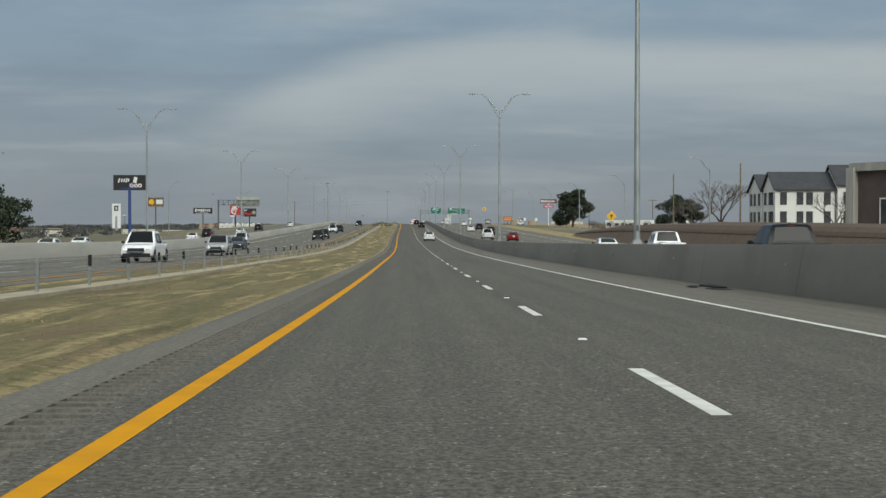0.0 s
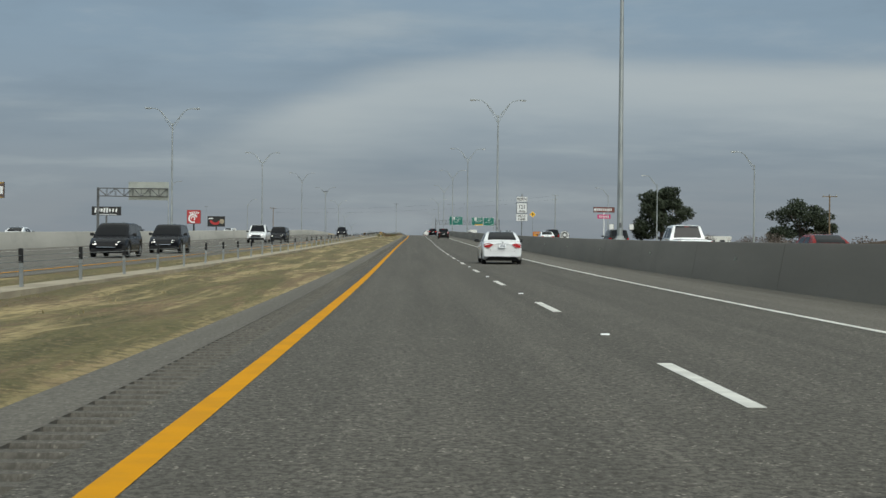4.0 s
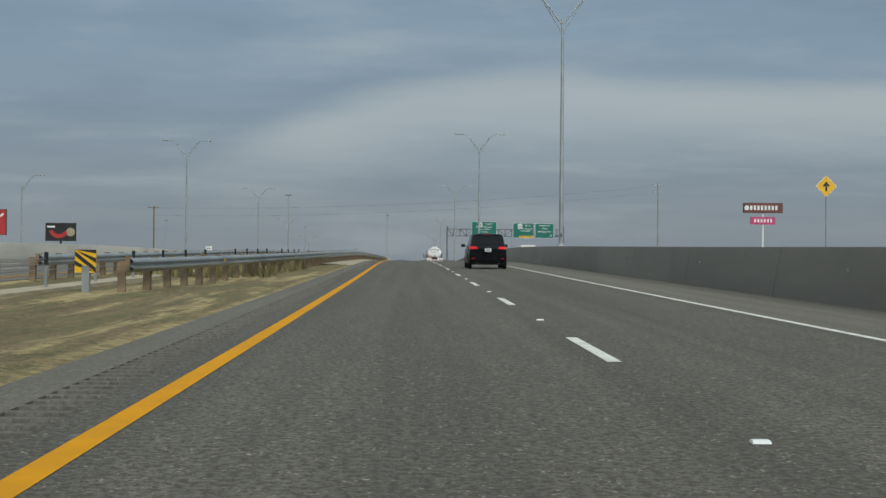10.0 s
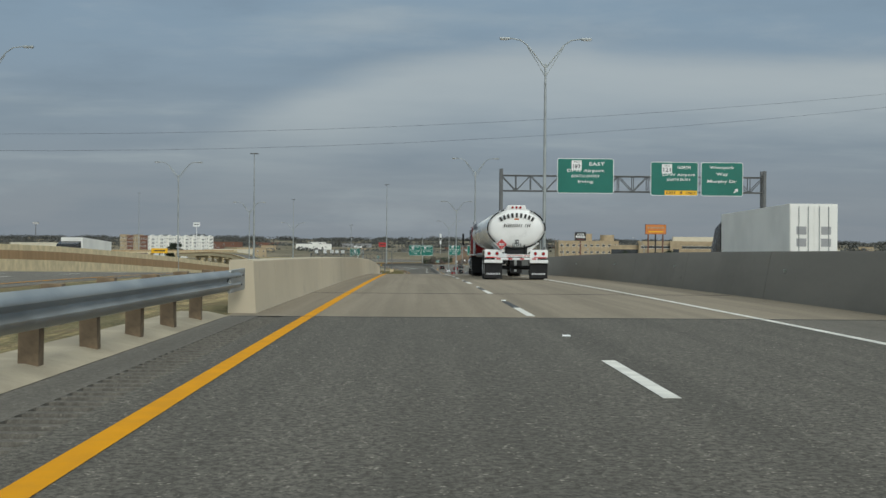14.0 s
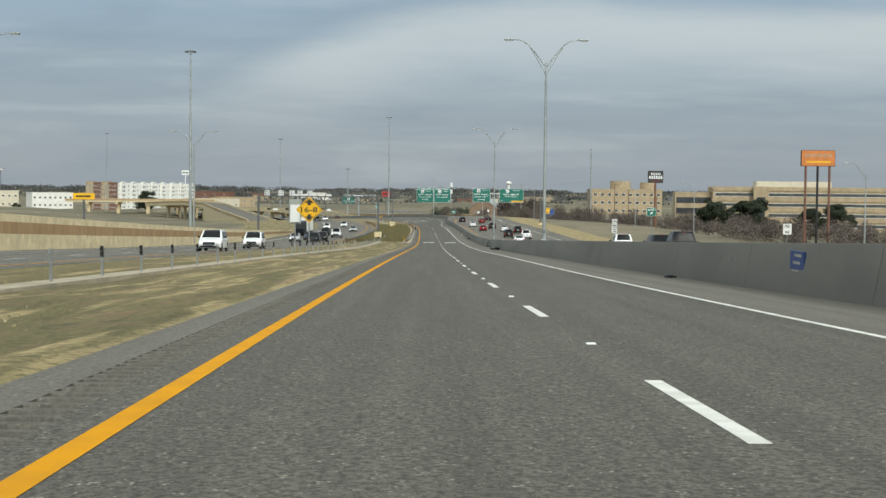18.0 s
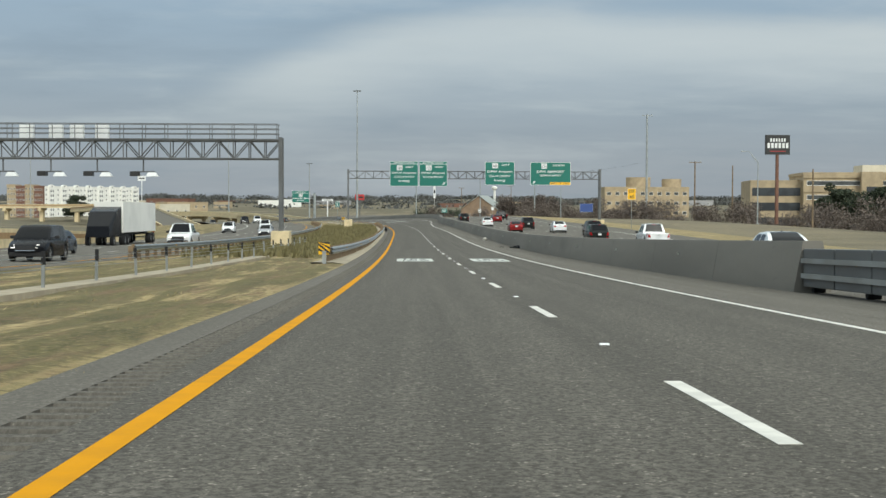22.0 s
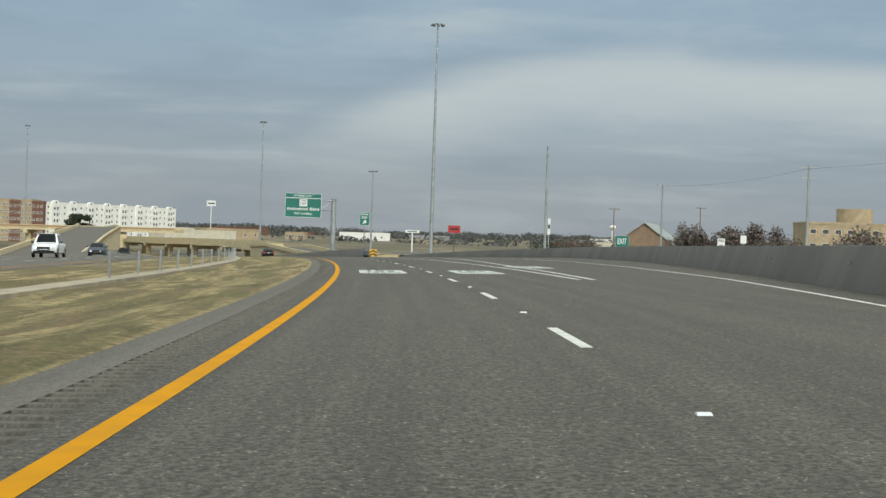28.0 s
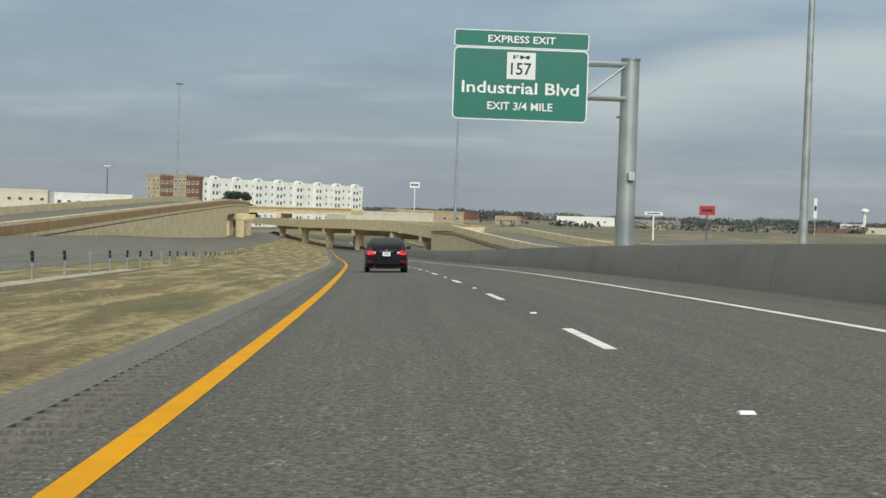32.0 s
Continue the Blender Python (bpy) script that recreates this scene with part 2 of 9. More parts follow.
    (24.4, -5.925, 933.364, -7.870, -1.280, -1.083, 0.674),
    (24.5, -5.936, 937.150, -7.924, -1.254, -1.032, 0.692),
    (24.6, -5.948, 940.935, -7.976, -1.219, -0.986, 0.707),
    (24.7, -5.964, 944.719, -8.022, -1.173, -0.943, 0.726),
    (24.8, -5.983, 948.502, -8.065, -1.124, -0.904, 0.750),
    (24.9, -6.004, 952.284, -8.105, -1.075, -0.867, 0.776),
    (25.0, -6.028, 956.065, -8.143, -1.038, -0.832, 0.804),
    (25.1, -6.053, 959.845, -8.180, -1.012, -0.798, 0.834),
    (25.2, -6.076, 963.621, -8.214, -0.990, -0.766, 0.866),
    (25.3, -6.101, 967.395, -8.245, -0.971, -0.735, 0.896),
    (25.4, -6.126, 971.167, -8.275, -0.952, -0.705, 0.921),
    (25.5, -6.152, 974.940, -8.305, -0.930, -0.677, 0.944),
    (25.6, -6.180, 978.713, -8.332, -0.903, -0.649, 0.969),
    (25.7, -6.210, 982.488, -8.356, -0.868, -0.622, 0.999),
    (25.8, -6.243, 986.266, -8.378, -0.824, -0.595, 1.031),
    (25.9, -6.282, 990.048, -8.400, -0.766, -0.569, 1.063),
    (26.0, -6.329, 993.834, -8.420, -0.694, -0.543, 1.093),
    (26.1, -6.383, 997.625, -8.438, -0.600, -0.515, 1.116),
    (26.2, -6.447, 1001.417, -8.455, -0.483, -0.487, 1.132),
    (26.3, -6.523, 1005.212, -8.471, -0.353, -0.457, 1.142),
    (26.4, -6.608, 1009.008, -8.486, -0.218, -0.428, 1.155),
    (26.5, -6.703, 1012.807, -8.499, -0.084, -0.403, 1.181),
    (26.6, -6.807, 1016.609, -8.510, 0.047, -0.382, 1.227),
    (26.7, -6.919, 1020.413, -8.518, 0.176, -0.366, 1.292),
    (26.8, -7.038, 1024.221, -8.525, 0.309, -0.354, 1.366),
    (26.9, -7.164, 1028.031, -8.530, 0.452, -0.345, 1.434),
    (27.0, -7.298, 1031.847, -8.534, 0.611, -0.336, 1.485),
    (27.1, -7.437, 1035.666, -8.537, 0.778, -0.333, 1.513),
    (27.2, -7.583, 1039.489, -8.538, 0.949, -0.335, 1.524),
    (27.3, -7.739, 1043.317, -8.538, 1.133, -0.342, 1.529),
    (27.4, -7.908, 1047.147, -8.539, 1.339, -0.348, 1.539),
    (27.5, -8.088, 1050.980, -8.539, 1.577, -0.352, 1.565),
    (27.6, -8.284, 1054.815, -8.539, 1.863, -0.350, 1.608),
    (27.7, -8.501, 1058.649, -8.538, 2.196, -0.346, 1.669),
    (27.8, -8.736, 1062.482, -8.540, 2.553, -0.342, 1.741),
    (27.9, -8.995, 1066.313, -8.544, 2.915, -0.344, 1.821),
    (28.0, -9.280, 1070.141, -8.549, 3.262, -0.354, 1.907),
    (28.1, -9.593, 1073.966, -8.559, 3.591, -0.377, 1.998),
    (28.2, -9.933, 1077.791, -8.572, 3.911, -0.409, 2.096),
    (28.3, -10.298, 1081.616, -8.587, 4.220, -0.442, 2.196),
    (28.4, -10.689, 1085.438, -8.605, 4.514, -0.468, 2.294),
    (28.5, -11.099, 1089.257, -8.624, 4.790, -0.480, 2.388),
    (28.6, -11.529, 1093.072, -8.646, 5.038, -0.469, 2.477),
    (28.7, -11.977, 1096.883, -8.668, 5.256, -0.441, 2.560),
    (28.8, -12.437, 1100.687, -8.693, 5.451, -0.403, 2.631),
    (28.9, -12.910, 1104.488, -8.717, 5.640, -0.369, 2.684),
    (29.0, -13.391, 1108.282, -8.741, 5.835, -0.351, 2.710),
    (29.1, -13.882, 1112.071, -8.763, 6.042, -0.353, 2.711),
    (29.2, -14.384, 1115.856, -8.786, 6.255, -0.369, 2.689),
    (29.3, -14.898, 1119.637, -8.808, 6.468, -0.393, 2.656),
    (29.4, -15.425, 1123.414, -8.830, 6.678, -0.419, 2.627),
    (29.5, -15.965, 1127.186, -8.853, 6.880, -0.442, 2.614),
    (29.6, -16.518, 1130.953, -8.877, 7.070, -0.462, 2.619),
    (29.7, -17.083, 1134.714, -8.900, 7.254, -0.487, 2.640),
    (29.8, -17.662, 1138.469, -8.926, 7.439, -0.513, 2.666),
    (29.9, -18.255, 1142.220, -8.951, 7.631, -0.540, 2.686),
    (30.0, -18.861, 1145.963, -8.977, 7.839, -0.567, 2.691),
    (30.1, -19.482, 1149.698, -9.004, 8.066, -0.593, 2.677),
    (30.2, -20.118, 1153.420, -9.033, 8.312, -0.619, 2.648),
    (30.3, -20.768, 1157.134, -9.063, 8.568, -0.646, 2.611),
    (30.4, -21.433, 1160.840, -9.094, 8.827, -0.674, 2.572),
    (30.5, -22.113, 1164.542, -9.127, 9.080, -0.707, 2.536),
    (30.6, -22.809, 1168.242, -9.163, 9.322, -0.741, 2.504),
    (30.7, -23.520, 1171.941, -9.200, 9.557, -0.777, 2.476),
    (30.8, -24.247, 1175.643, -9.239, 9.787, -0.813, 2.448),
    (30.9, -24.989, 1179.351, -9.281, 10.014, -0.851, 2.416),
    (31.0, -25.748, 1183.066, -9.324, 10.240, -0.890, 2.377),
    (31.1, -26.522, 1186.787, -9.371, 10.459, -0.930, 2.331),
    (31.2, -27.310, 1190.515, -9.419, 10.667, -0.970, 2.278),
    (31.3, -28.112, 1194.245, -9.471, 10.868, -1.011, 2.222),
    (31.4, -28.928, 1197.978, -9.524, 11.068, -1.049, 2.166),
    (31.5, -29.757, 1201.711, -9.580, 11.274, -1.086, 2.112),
    (31.6, -30.600, 1205.444, -9.637, 11.496, -1.120, 2.063),
    (31.7, -31.458, 1209.174, -9.697, 11.731, -1.155, 2.016),
    (31.8, -32.330, 1212.901, -9.757, 11.970, -1.189, 1.970),
    (31.9, -33.216, 1216.622, -9.821, 12.206, -1.221, 1.927),
    (32.0, -34.116, 1220.338, -9.887, 12.432, -1.255, 1.881),
]


def ahead_of(yaw, pitch):
    a, b = radians(yaw), radians(pitch)
    return Vector((-math.sin(a) * math.cos(b), math.cos(a) * math.cos(b), math.sin(b)))


walk(cam, [(t, look((x, y, z), Vector((x, y, z)) + ahead_of(yaw, pitch), lean))
           for t, x, y, z, yaw, pitch, lean in PATH],
     [(0.0, 0.02, 6390, 10), (5.0, 0.02, 6370, 10), (8.0, -0.05, 6250, 10), (13.0, -0.05, 6250, 10), (15.5, 0.02, 6330, 10),
      (17.5, 0.43, 6430, 10), (24.0, 0.41, 6400, 10), (28.0, 0.35, 6490, 10), (32.0, 0.35, 6500, 10)])

# The highway's line: heading in degrees and grade, every 50 m from 50 m behind the start
HEADING = [-0.30, 0.02, 0.26, 0.25, 0.57, 0.76, 0.56, 0.41, 0.39, 0.64, 0.82, 0.69, 0.37, 0.75, 1.24, 0.77, 0.19, 0.13, -0.06, 0.25, 0.48, 0.64, 2.67, 6.26, 9.42, 12.92, 15.46, 16.44, 17.44, 17.64, 17.64, 17.64, 17.64, 17.64, 17.64, 17.64, 17.64, 17.64, 17.64]
GRADE = [-0.0267, -0.0182, -0.0113, -0.0086, -0.0006, 0.0080, 0.0117, 0.0128, 0.0120, 0.0124, 0.0130, 0.0021, -0.0074, -0.0172, -0.0341, -0.0368, -0.0343, -0.0355, -0.0313, -0.0221, -0.0117, -0.0052, -0.0002, -0.0048, -0.0075, -0.0147, -0.0217, -0.0285, -0.0260, -0.0230, -0.0190, -0.0140, -0.0100, -0.0060, -0.0030, 0.0000, 0.0000, 0.0000, 0.0000]
KNOT = 50.0
S0 = -150.0


def knots(table, s):
    """Smooth value of a 50 m table at arc length s (array)."""
    a = np.asarray(table)
    u = (np.asarray(s, float) + 50.0) / KNOT
    i = np.clip(np.floor(u).astype(int), 0, len(a) - 2)
    w = np.clip(u - i, 0, 1)
    y0, y1, y2, y3 = a[np.maximum(i - 1, 0)], a[i], a[i + 1], a[np.minimum(i + 2, len(a) - 1)]
    return y1 + 0.5 * w * (y2 - y0 + w * (2 * y0 - 5 * y1 + 4 * y2 - y3 + w * (3 * (y1 - y2) + y3 - y0)))


ARC = np.arange(S0, 2600.0, 2.0)
TURN = np.radians(knots(HEADING, ARC))
SLOPE = knots(GRADE, ARC)
_mid = lambda a: (a[1:] + a[:-1]) / 2
LINE_X = np.r_[0, np.cumsum(-np.sin(_mid(TURN))) * 2.0]
LINE_Y = np.r_[0, np.cumsum(np.cos(_mid(TURN))) * 2.0]
LINE_Z = np.r_[0, np.cumsum(_mid(SLOPE)) * 2.0]
_zero = int(round(-S0 / 2.0))
LINE_X, LINE_Y, LINE_Z = LINE_X - LINE_X[_zero], LINE_Y - LINE_Y[_zero], LINE_Z - LINE_Z[_zero]


def crossfall(s, l):
    """Rise of the banked curve to the right of the yellow line (arrays)."""
    bank = np.interp(s, [940, 1000, 1032, 1100, 1300, 1420, 1560], [0, 0.9, 1.2, 1.5, 1.55, 1.2, 0])
    return np.clip(l, -60, 60) * np.tan(np.radians(bank))


def on(s, l, dz=0.0):
    """World places at arc length s, l metres right of the yellow line, dz above the road (arrays)."""
    s, l, dz = np.broadcast_arrays(np.asarray(s, float), np.asarray(l, float), np.asarray(dz, float))
    a = np.interp(s, ARC, TURN)
    return np.stack([np.interp(s, ARC, LINE_X) + l * np.cos(a), np.interp(s, ARC, LINE_Y) + l * np.sin(a),
                     np.interp(s, ARC, LINE_Z) + crossfall(s, l) + dz], -1)


def spot(s, l, dz=0.0, turn=0.0):
    """A pose on the road: +y along it, +x to the right; turn in degrees to the left."""
    a = math.degrees(float(np.interp(s, ARC, TURN)))
    return pose(*on(s, l, dz).tolist(), 0, 0, a + turn)


def spot_graded(s, l, dz=0.0, turn=0.0):
    """As spot(), tilted with the road's grade."""
    g = math.degrees(math.atan(float(np.interp(s, ARC, SLOPE))))
    a = math.degrees(float(np.interp(s, ARC, TURN)))
    b = -math.degrees(math.atan(float(crossfall(s, 1.0))))
    return pose(*on(s, l, dz).tolist(), 0, 0, a) @ pose(0, 0, 0, g, 0, 0) @ pose(0, 0, 0, 0, b, 0) @ pose(0, 0, 0, 0, 0, turn)


# ---- mesh helpers ----
class Geo:
    """Gathers plain geometry for one mesh."""

    def __init__(self):
        self.v, self.f = [], []

    def add(self, verts, faces, m=None):
        k = len(self.v)
        self.v += [tuple(m @ Vector(p)) for p in verts] if m is not None else [tuple(p) for p in verts]
        self.f += [tuple(i + k for i in q) for q in faces]
        return self

    def box(self, x, y, z, sx, sy, sz, m=None):
        """A box centred at x, y that stands on z."""
        a, b = sx / 2, sy / 2
        pts = [(x + i * a, y + j * b, z + k * sz) for k in (0, 1) for i, j in ((-1, -1), (1, -1), (1, 1), (-1, 1))]
        return self.add(pts, [(3, 2, 1, 0), (4, 5, 6, 7), (0, 1, 5, 4), (1, 2, 6, 5), (2, 3, 7, 6), (3, 0, 4, 7)], m)

    def tube(self, p, q, r, r2=None, n=10, caps=True, m=None):
        p, q = Vector(p), Vector(q)
        r2 = r if r2 is None else r2
        d = (q - p).normalized()
        a = d.orthogonal().normalized()
        b = d.cross(a)
        ring = lambda c, rr: [c + (a * math.cos(t) + b * math.sin(t)) * rr for t in (2 * math.pi * i / n for i in range(n))]
        faces = [(i, (i + 1) % n, n + (i + 1) % n, n + i) for i in range(n)]
        if caps:
            faces += [tuple(range(n - 1, -1, -1)), tuple(range(n, 2 * n))]
        return self.add(ring(p, r) + ring(q, r2), faces, m)

    def loft(self, rings, close=True, caps=True, m=None):
        """Joins rings of equal count; close joins each ring round."""
        n = len(rings[0])
        pts = [p for r in rings for p in r]
        faces = []
        for k in range(len(rings) - 1):
            for i in range(n if close else n - 1):
                j = (i + 1) % n
                faces.append((k * n + i, k * n + j, (k + 1) * n + j, (k + 1) * n + i))
        if caps and close:
            faces += [tuple(range(n - 1, -1, -1)), tuple(range((len(rings) - 1) * n, len(rings) * n))]
        return self.add(pts, faces, m)

    def path(self, pts, r, n=8, r2=None, m=None):
        """One bent, tapered tube."""
        r2 = r if r2 is None else r2
        p = [Vector(q) for q in pts]
        k = len(p) - 1
        d = [(p[min(i + 1, k)] - p[max(i - 1, 0)]).normalized() for i in range(k + 1)]
        a = d[0].orthogonal().normalized()
        rings = []
        for i in range(k + 1):
            a = (a - d[i] * a.dot(d[i])).normalized()
            b, rr = d[i].cross(a), r + (r2 - r) * i / k
            rings.append([p[i] + (a * math.cos(t) + b * math.sin(t)) * rr for t in (2 * math.pi * j / n for j in range(n))])
        return self.loft(rings, True, True, m)

    def mesh(self, name, mat=None, bevel=0.0, smooth=None):
        me = bpy.data.meshes.new(name)
        me.from_pydata(self.v, [], self.f)
        if bevel:
            bm = bmesh.new()
            bm.from_mesh(me)
            bmesh.ops.recalc_face_normals(bm, faces=bm.faces)
            sharp = [e for e in bm.edges if len(e.link_faces) == 2 and e.calc_face_angle(0) > 0.6]
            bmesh.ops.bevel(bm, geom=sharp, offset=bevel, segments=2, affect="EDGES", profile=0.7, clamp_overlap=True)
            bm.to_mesh(me)
            bm.free()
        if smooth:
            me.polygons.foreach_set("use_smooth", [True] * len(me.polygons))
            me.set_sharp_from_angle(angle=radians(smooth))
        if mat:
            me.materials.append(mat)
        return me


def part(name, geo, mat, parent=None, label="", bevel=0.0, smooth=None, m=None):
    """One mesh object, under a thing or a part where one is given."""
    ob = new(name, geo.mesh(name, mat, bevel, smooth) if isinstance(geo, Geo) else geo)
    if parent is not None:
        ob.parent = parent
    if m is not None:
        ob.matrix_basis = m
    if label:
        ob["label"] = label
    return ob


def thing(name, label, category, m=None, group="", kind=""):
    """An empty at a thing's base."""
    ob = new(name)
    ob.empty_display_size = 0.3
    if m is not None:
        ob.matrix_basis = m
    return tagged(ob, label, category, group, kind)


def strip(name, stations, profile, mat, parent=None, label="", kind="", smooth=None):
    """A band lofted along the road. profile: (l, dz) pairs from left to right, or a function of s giving them."""
    st = np.asarray(stations, float)
    prof = [profile(s) for s in st] if callable(profile) else [profile] * len(st)
    prof = np.asarray(prof, float)
    n = prof.shape[1]
    pts = on(st[:, None] + 0 * prof[:, :, 0], prof[:, :, 0], prof[:, :, 1])
    k, i = np.meshgrid(np.arange(len(st) - 1), np.arange(n - 1), indexing="ij")
    q = np.stack([k * n + i, k * n + i + 1, (k + 1) * n + i + 1, (k + 1) * n + i], -1).reshape(-1, 4)
    me = bpy.data.meshes.new(name)
    me.from_pydata(pts.reshape(-1, 3).tolist(), [], q.tolist())
    uv = me.uv_layers.new(name="road")
    flat = np.stack([prof[:, :, 0], st[:, None] + 0 * prof[:, :, 0]], -1).reshape(-1, 2)
    idx = np.empty(len(me.loops), dtype=np.int32)
    me.loops.foreach_get("vertex_index", idx)
    uv.data.foreach_set("uv", flat[idx].astype(np.float32).ravel())
    if smooth:
        me.polygons.foreach_set("use_smooth", [True] * len(me.polygons))
        me.set_sharp_from_angle(angle=radians(smooth))
    me.materials.append(mat)
    ob = new(name, me)
    if parent is not None:
        ob.parent = parent
    return tagged(ob, label, "", "", kind)


def run(a, b, step=5.0):
    return np.linspace(a, b, max(2, int(math.ceil((b - a) / step)) + 1))


def lettering(body, size, depth=0.004, align="CENTER", spacing=1.0):
    """A flat text mesh in the x-y plane, its middle at the origin."""
    cu = bpy.data.curves.new("letters", "FONT")
    cu.body, cu.size, cu.extrude, cu.align_x, cu.align_y = body, size, depth, align, "CENTER"
    cu.resolution_u, cu.space_character, cu.offset = 2, spacing, 0.014
    tmp = bpy.data.objects.new("letters", cu)
    scene.collection.objects.link(tmp)
    me = bpy.data.meshes.new_from_object(tmp.evaluated_get(bpy.context.evaluated_depsgraph_get()))
    bpy.data.objects.remove(tmp)
    bpy.data.curves.remove(cu)
    return me


LETTERS = {w: lettering(w, 1.0, 0.004) for w in (
    "183", "TEXAS", "121", "NORTH", "RIGHT", "LANE", "16-8", "EXPRESS LANES", "EXPRESS EXIT", "DFW Airport", "SOUTH ENTRY", "NORTH ENTRY",
    "Irving", "DFW AIRPORT", "EAST", "157", "FM", "Industrial Blvd", "EXIT 3/4 MILE", "EXPRESS", "EXIT", "ONLY", "Westpark", "Way",
    "Murphy Dr", "45", "SPEED", "60", "1203", "3", "14", "1532", "THIS VEHICLE STOPS AT RAILROAD CROSSINGS", "VEHICLE")}


def write(body, size, mat, parent, m, width=None, height=None, name="lettering", depth=0.004, align="CENTER"):
    """Lettering as a part, stretched to width and height in metres."""
    me = LETTERS[body].copy()
    co = np.empty(len(me.vertices) * 3, dtype=np.float32)
    me.vertices.foreach_get("co", co)
    co = co.reshape(-1, 3)
    lo, hi = co.min(0), co.max(0)
    span = np.maximum(hi - lo, 1e-6)
    co = co - (lo + hi) / 2
    co[:, 0] *= width / span[0] if width else size
    co[:, 1] *= height / span[1] if height else size
    co[:, 2] *= depth / 0.004
    me.vertices.foreach_set("co", co.ravel())
    me.materials.append(mat)
    ob = new(name, me)
    ob.parent, ob.matrix_basis = parent, m
    return ob


# signs: their face looks back along the road, at -y; text plane turned to suit


# ---- sky and sun: a high grey cloud cover with a paler bank ahead ----
SUN_UP, SUN_ROUND = 29.0, 158.0  # degrees above the horizon; clockwise from +y


def make_world():
    w = bpy.data.worlds.new("sky")
    scene.world = w
    w.use_nodes = True
    nt = w.node_tree
    nt.nodes.clear()
    N, Lk = nt.nodes.new, nt.links.new

    def math_node(op, a, b=None, c=None, clamp=False):
        n = N("ShaderNodeMath")
        n.operation, n.use_clamp = op, clamp
        for i, v in enumerate((a, b, c)):
            if v is None:
                continue
            if isinstance(v, (int, float)):
                n.inputs[i].default_value = v
            else:
                Lk(v, n.inputs[i])
        return n.outputs[0]

    def mix(fac, a, b):
        n = N("ShaderNodeMix")
        n.data_type = "RGBA"
        for sock, v in ((n.inputs[0], fac), (n.inputs[6], a), (n.inputs[7], b)):
            if isinstance(v, (int, float)):
                sock.default_value = v
            elif isinstance(v, tuple):
                sock.default_value = (*v, 1)
            else:
                Lk(v, sock)
        return n.outputs[2]

    def ramp(v, lo, hi):
        n = N("ShaderNodeMapRange")
        n.interpolation_type = "SMOOTHSTEP"
        n.inputs[1].default_value, n.inputs[2].default_value = lo, hi
        Lk(v, n.inputs[0])
        return n.outputs[0]

    co = N("ShaderNodeTexCoord")
    sep = N("ShaderNodeSeparateXYZ")
    Lk(co.outputs["Generated"], sep.inputs[0])
    x, y, z = sep.outputs
    up = math_node("MAXIMUM", z, 0.0)
    den = math_node("ADD", up, 0.10)
    flat = N("ShaderNodeCombineXYZ")
    Lk(math_node("DIVIDE", x, den), flat.inputs[0])
    Lk(math_node("DIVIDE", y, den), flat.inputs[1])
    sep_noise = []
    for scale, stretch, detail in ((0.45, 1.7, 7), (0.9, 1.5, 8), (0.22, 1.1, 4)):
        mp = N("ShaderNodeMapping")
        mp.inputs["Scale"].default_value = (scale, scale * stretch, scale)
        mp.inputs["Rotation"].default_value = (0, 0, radians(-8))
        Lk(flat.outputs[0], mp.inputs[0])
        no = N("ShaderNodeTexNoise")
        no.inputs["Scale"].default_value, no.inputs["Detail"].default_value = 1.0, detail
        no.inputs["Roughness"].default_value = 0.55
        Lk(mp.outputs[0], no.inputs["Vector"])
        sep_noise.append(no.outputs["Fac"])
    # the pale bank's upper edge climbs from the left and flattens out to the right
    side = math_node("DIVIDE", x, math_node("MAXIMUM", y, 0.2))
    off = math_node("SUBTRACT", side, 0.10)
    left = math_node("MINIMUM", off, 0.0)
    edge = math_node("SUBTRACT", 0.150, math_node("MULTIPLY", math_node("MULTIPLY", left, left), 0.85))
    edge = math_node("SUBTRACT", edge, math_node("MULTIPLY", math_node("MAXIMUM", off, 0.0), 0.05))
    wob = math_node("MULTIPLY", math_node("SUBTRACT", sep_noise[1], 0.5), 0.035)
    under = math_node("SUBTRACT", math_node("ADD", edge, wob), z)
    bank = math_node("MULTIPLY", ramp(under, -0.004, 0.022), math_node("SUBTRACT", 1.0, ramp(under, 0.015, 0.085)))
    ahead = ramp(y, 0.3, 0.8)
    bank = math_node("MULTIPLY", math_node("MULTIPLY", bank, ahead), ramp(sep_noise[2], 0.25, 0.55))
    bank = math_node("MULTIPLY", bank, ramp(side, -0.20, -0.06))
    streak = math_node("MULTIPLY", ramp(sep_noise[0], 0.50, 0.72), ramp(z, 0.02, 0.06))
    base = mix(ramp(z, 0.0, 0.20), (0.226, 0.246, 0.288), (0.228, 0.298, 0.388))
    base = mix(ramp(z, 0.25, 0.7), base, (0.235, 0.236, 0.225))
    base = mix(math_node("MULTIPLY", streak, 0.65), base, (0.38, 0.41, 0.44))
    base = mix(math_node("MULTIPLY", ramp(sep_noise[1], 0.42, 0.75), 0.35), base, (0.165, 0.203, 0.258))
    mp = N("ShaderNodeMapping")
    mp.inputs["Scale"].default_value = (5.0, 5.0, 22.0)
    Lk(co.outputs["Generated"], mp.inputs[0])
    no = N("ShaderNodeTexNoise")
    no.inputs["Scale"].default_value, no.inputs["Detail"].default_value, no.inputs["Roughness"].default_value = 1.0, 7, 0.6
    Lk(mp.outputs[0], no.inputs["Vector"])
    base = mix(math_node("MULTIPLY", ramp(no.outputs["Fac"], 0.50, 0.72), 0.28), base, (0.40, 0.425, 0.46))
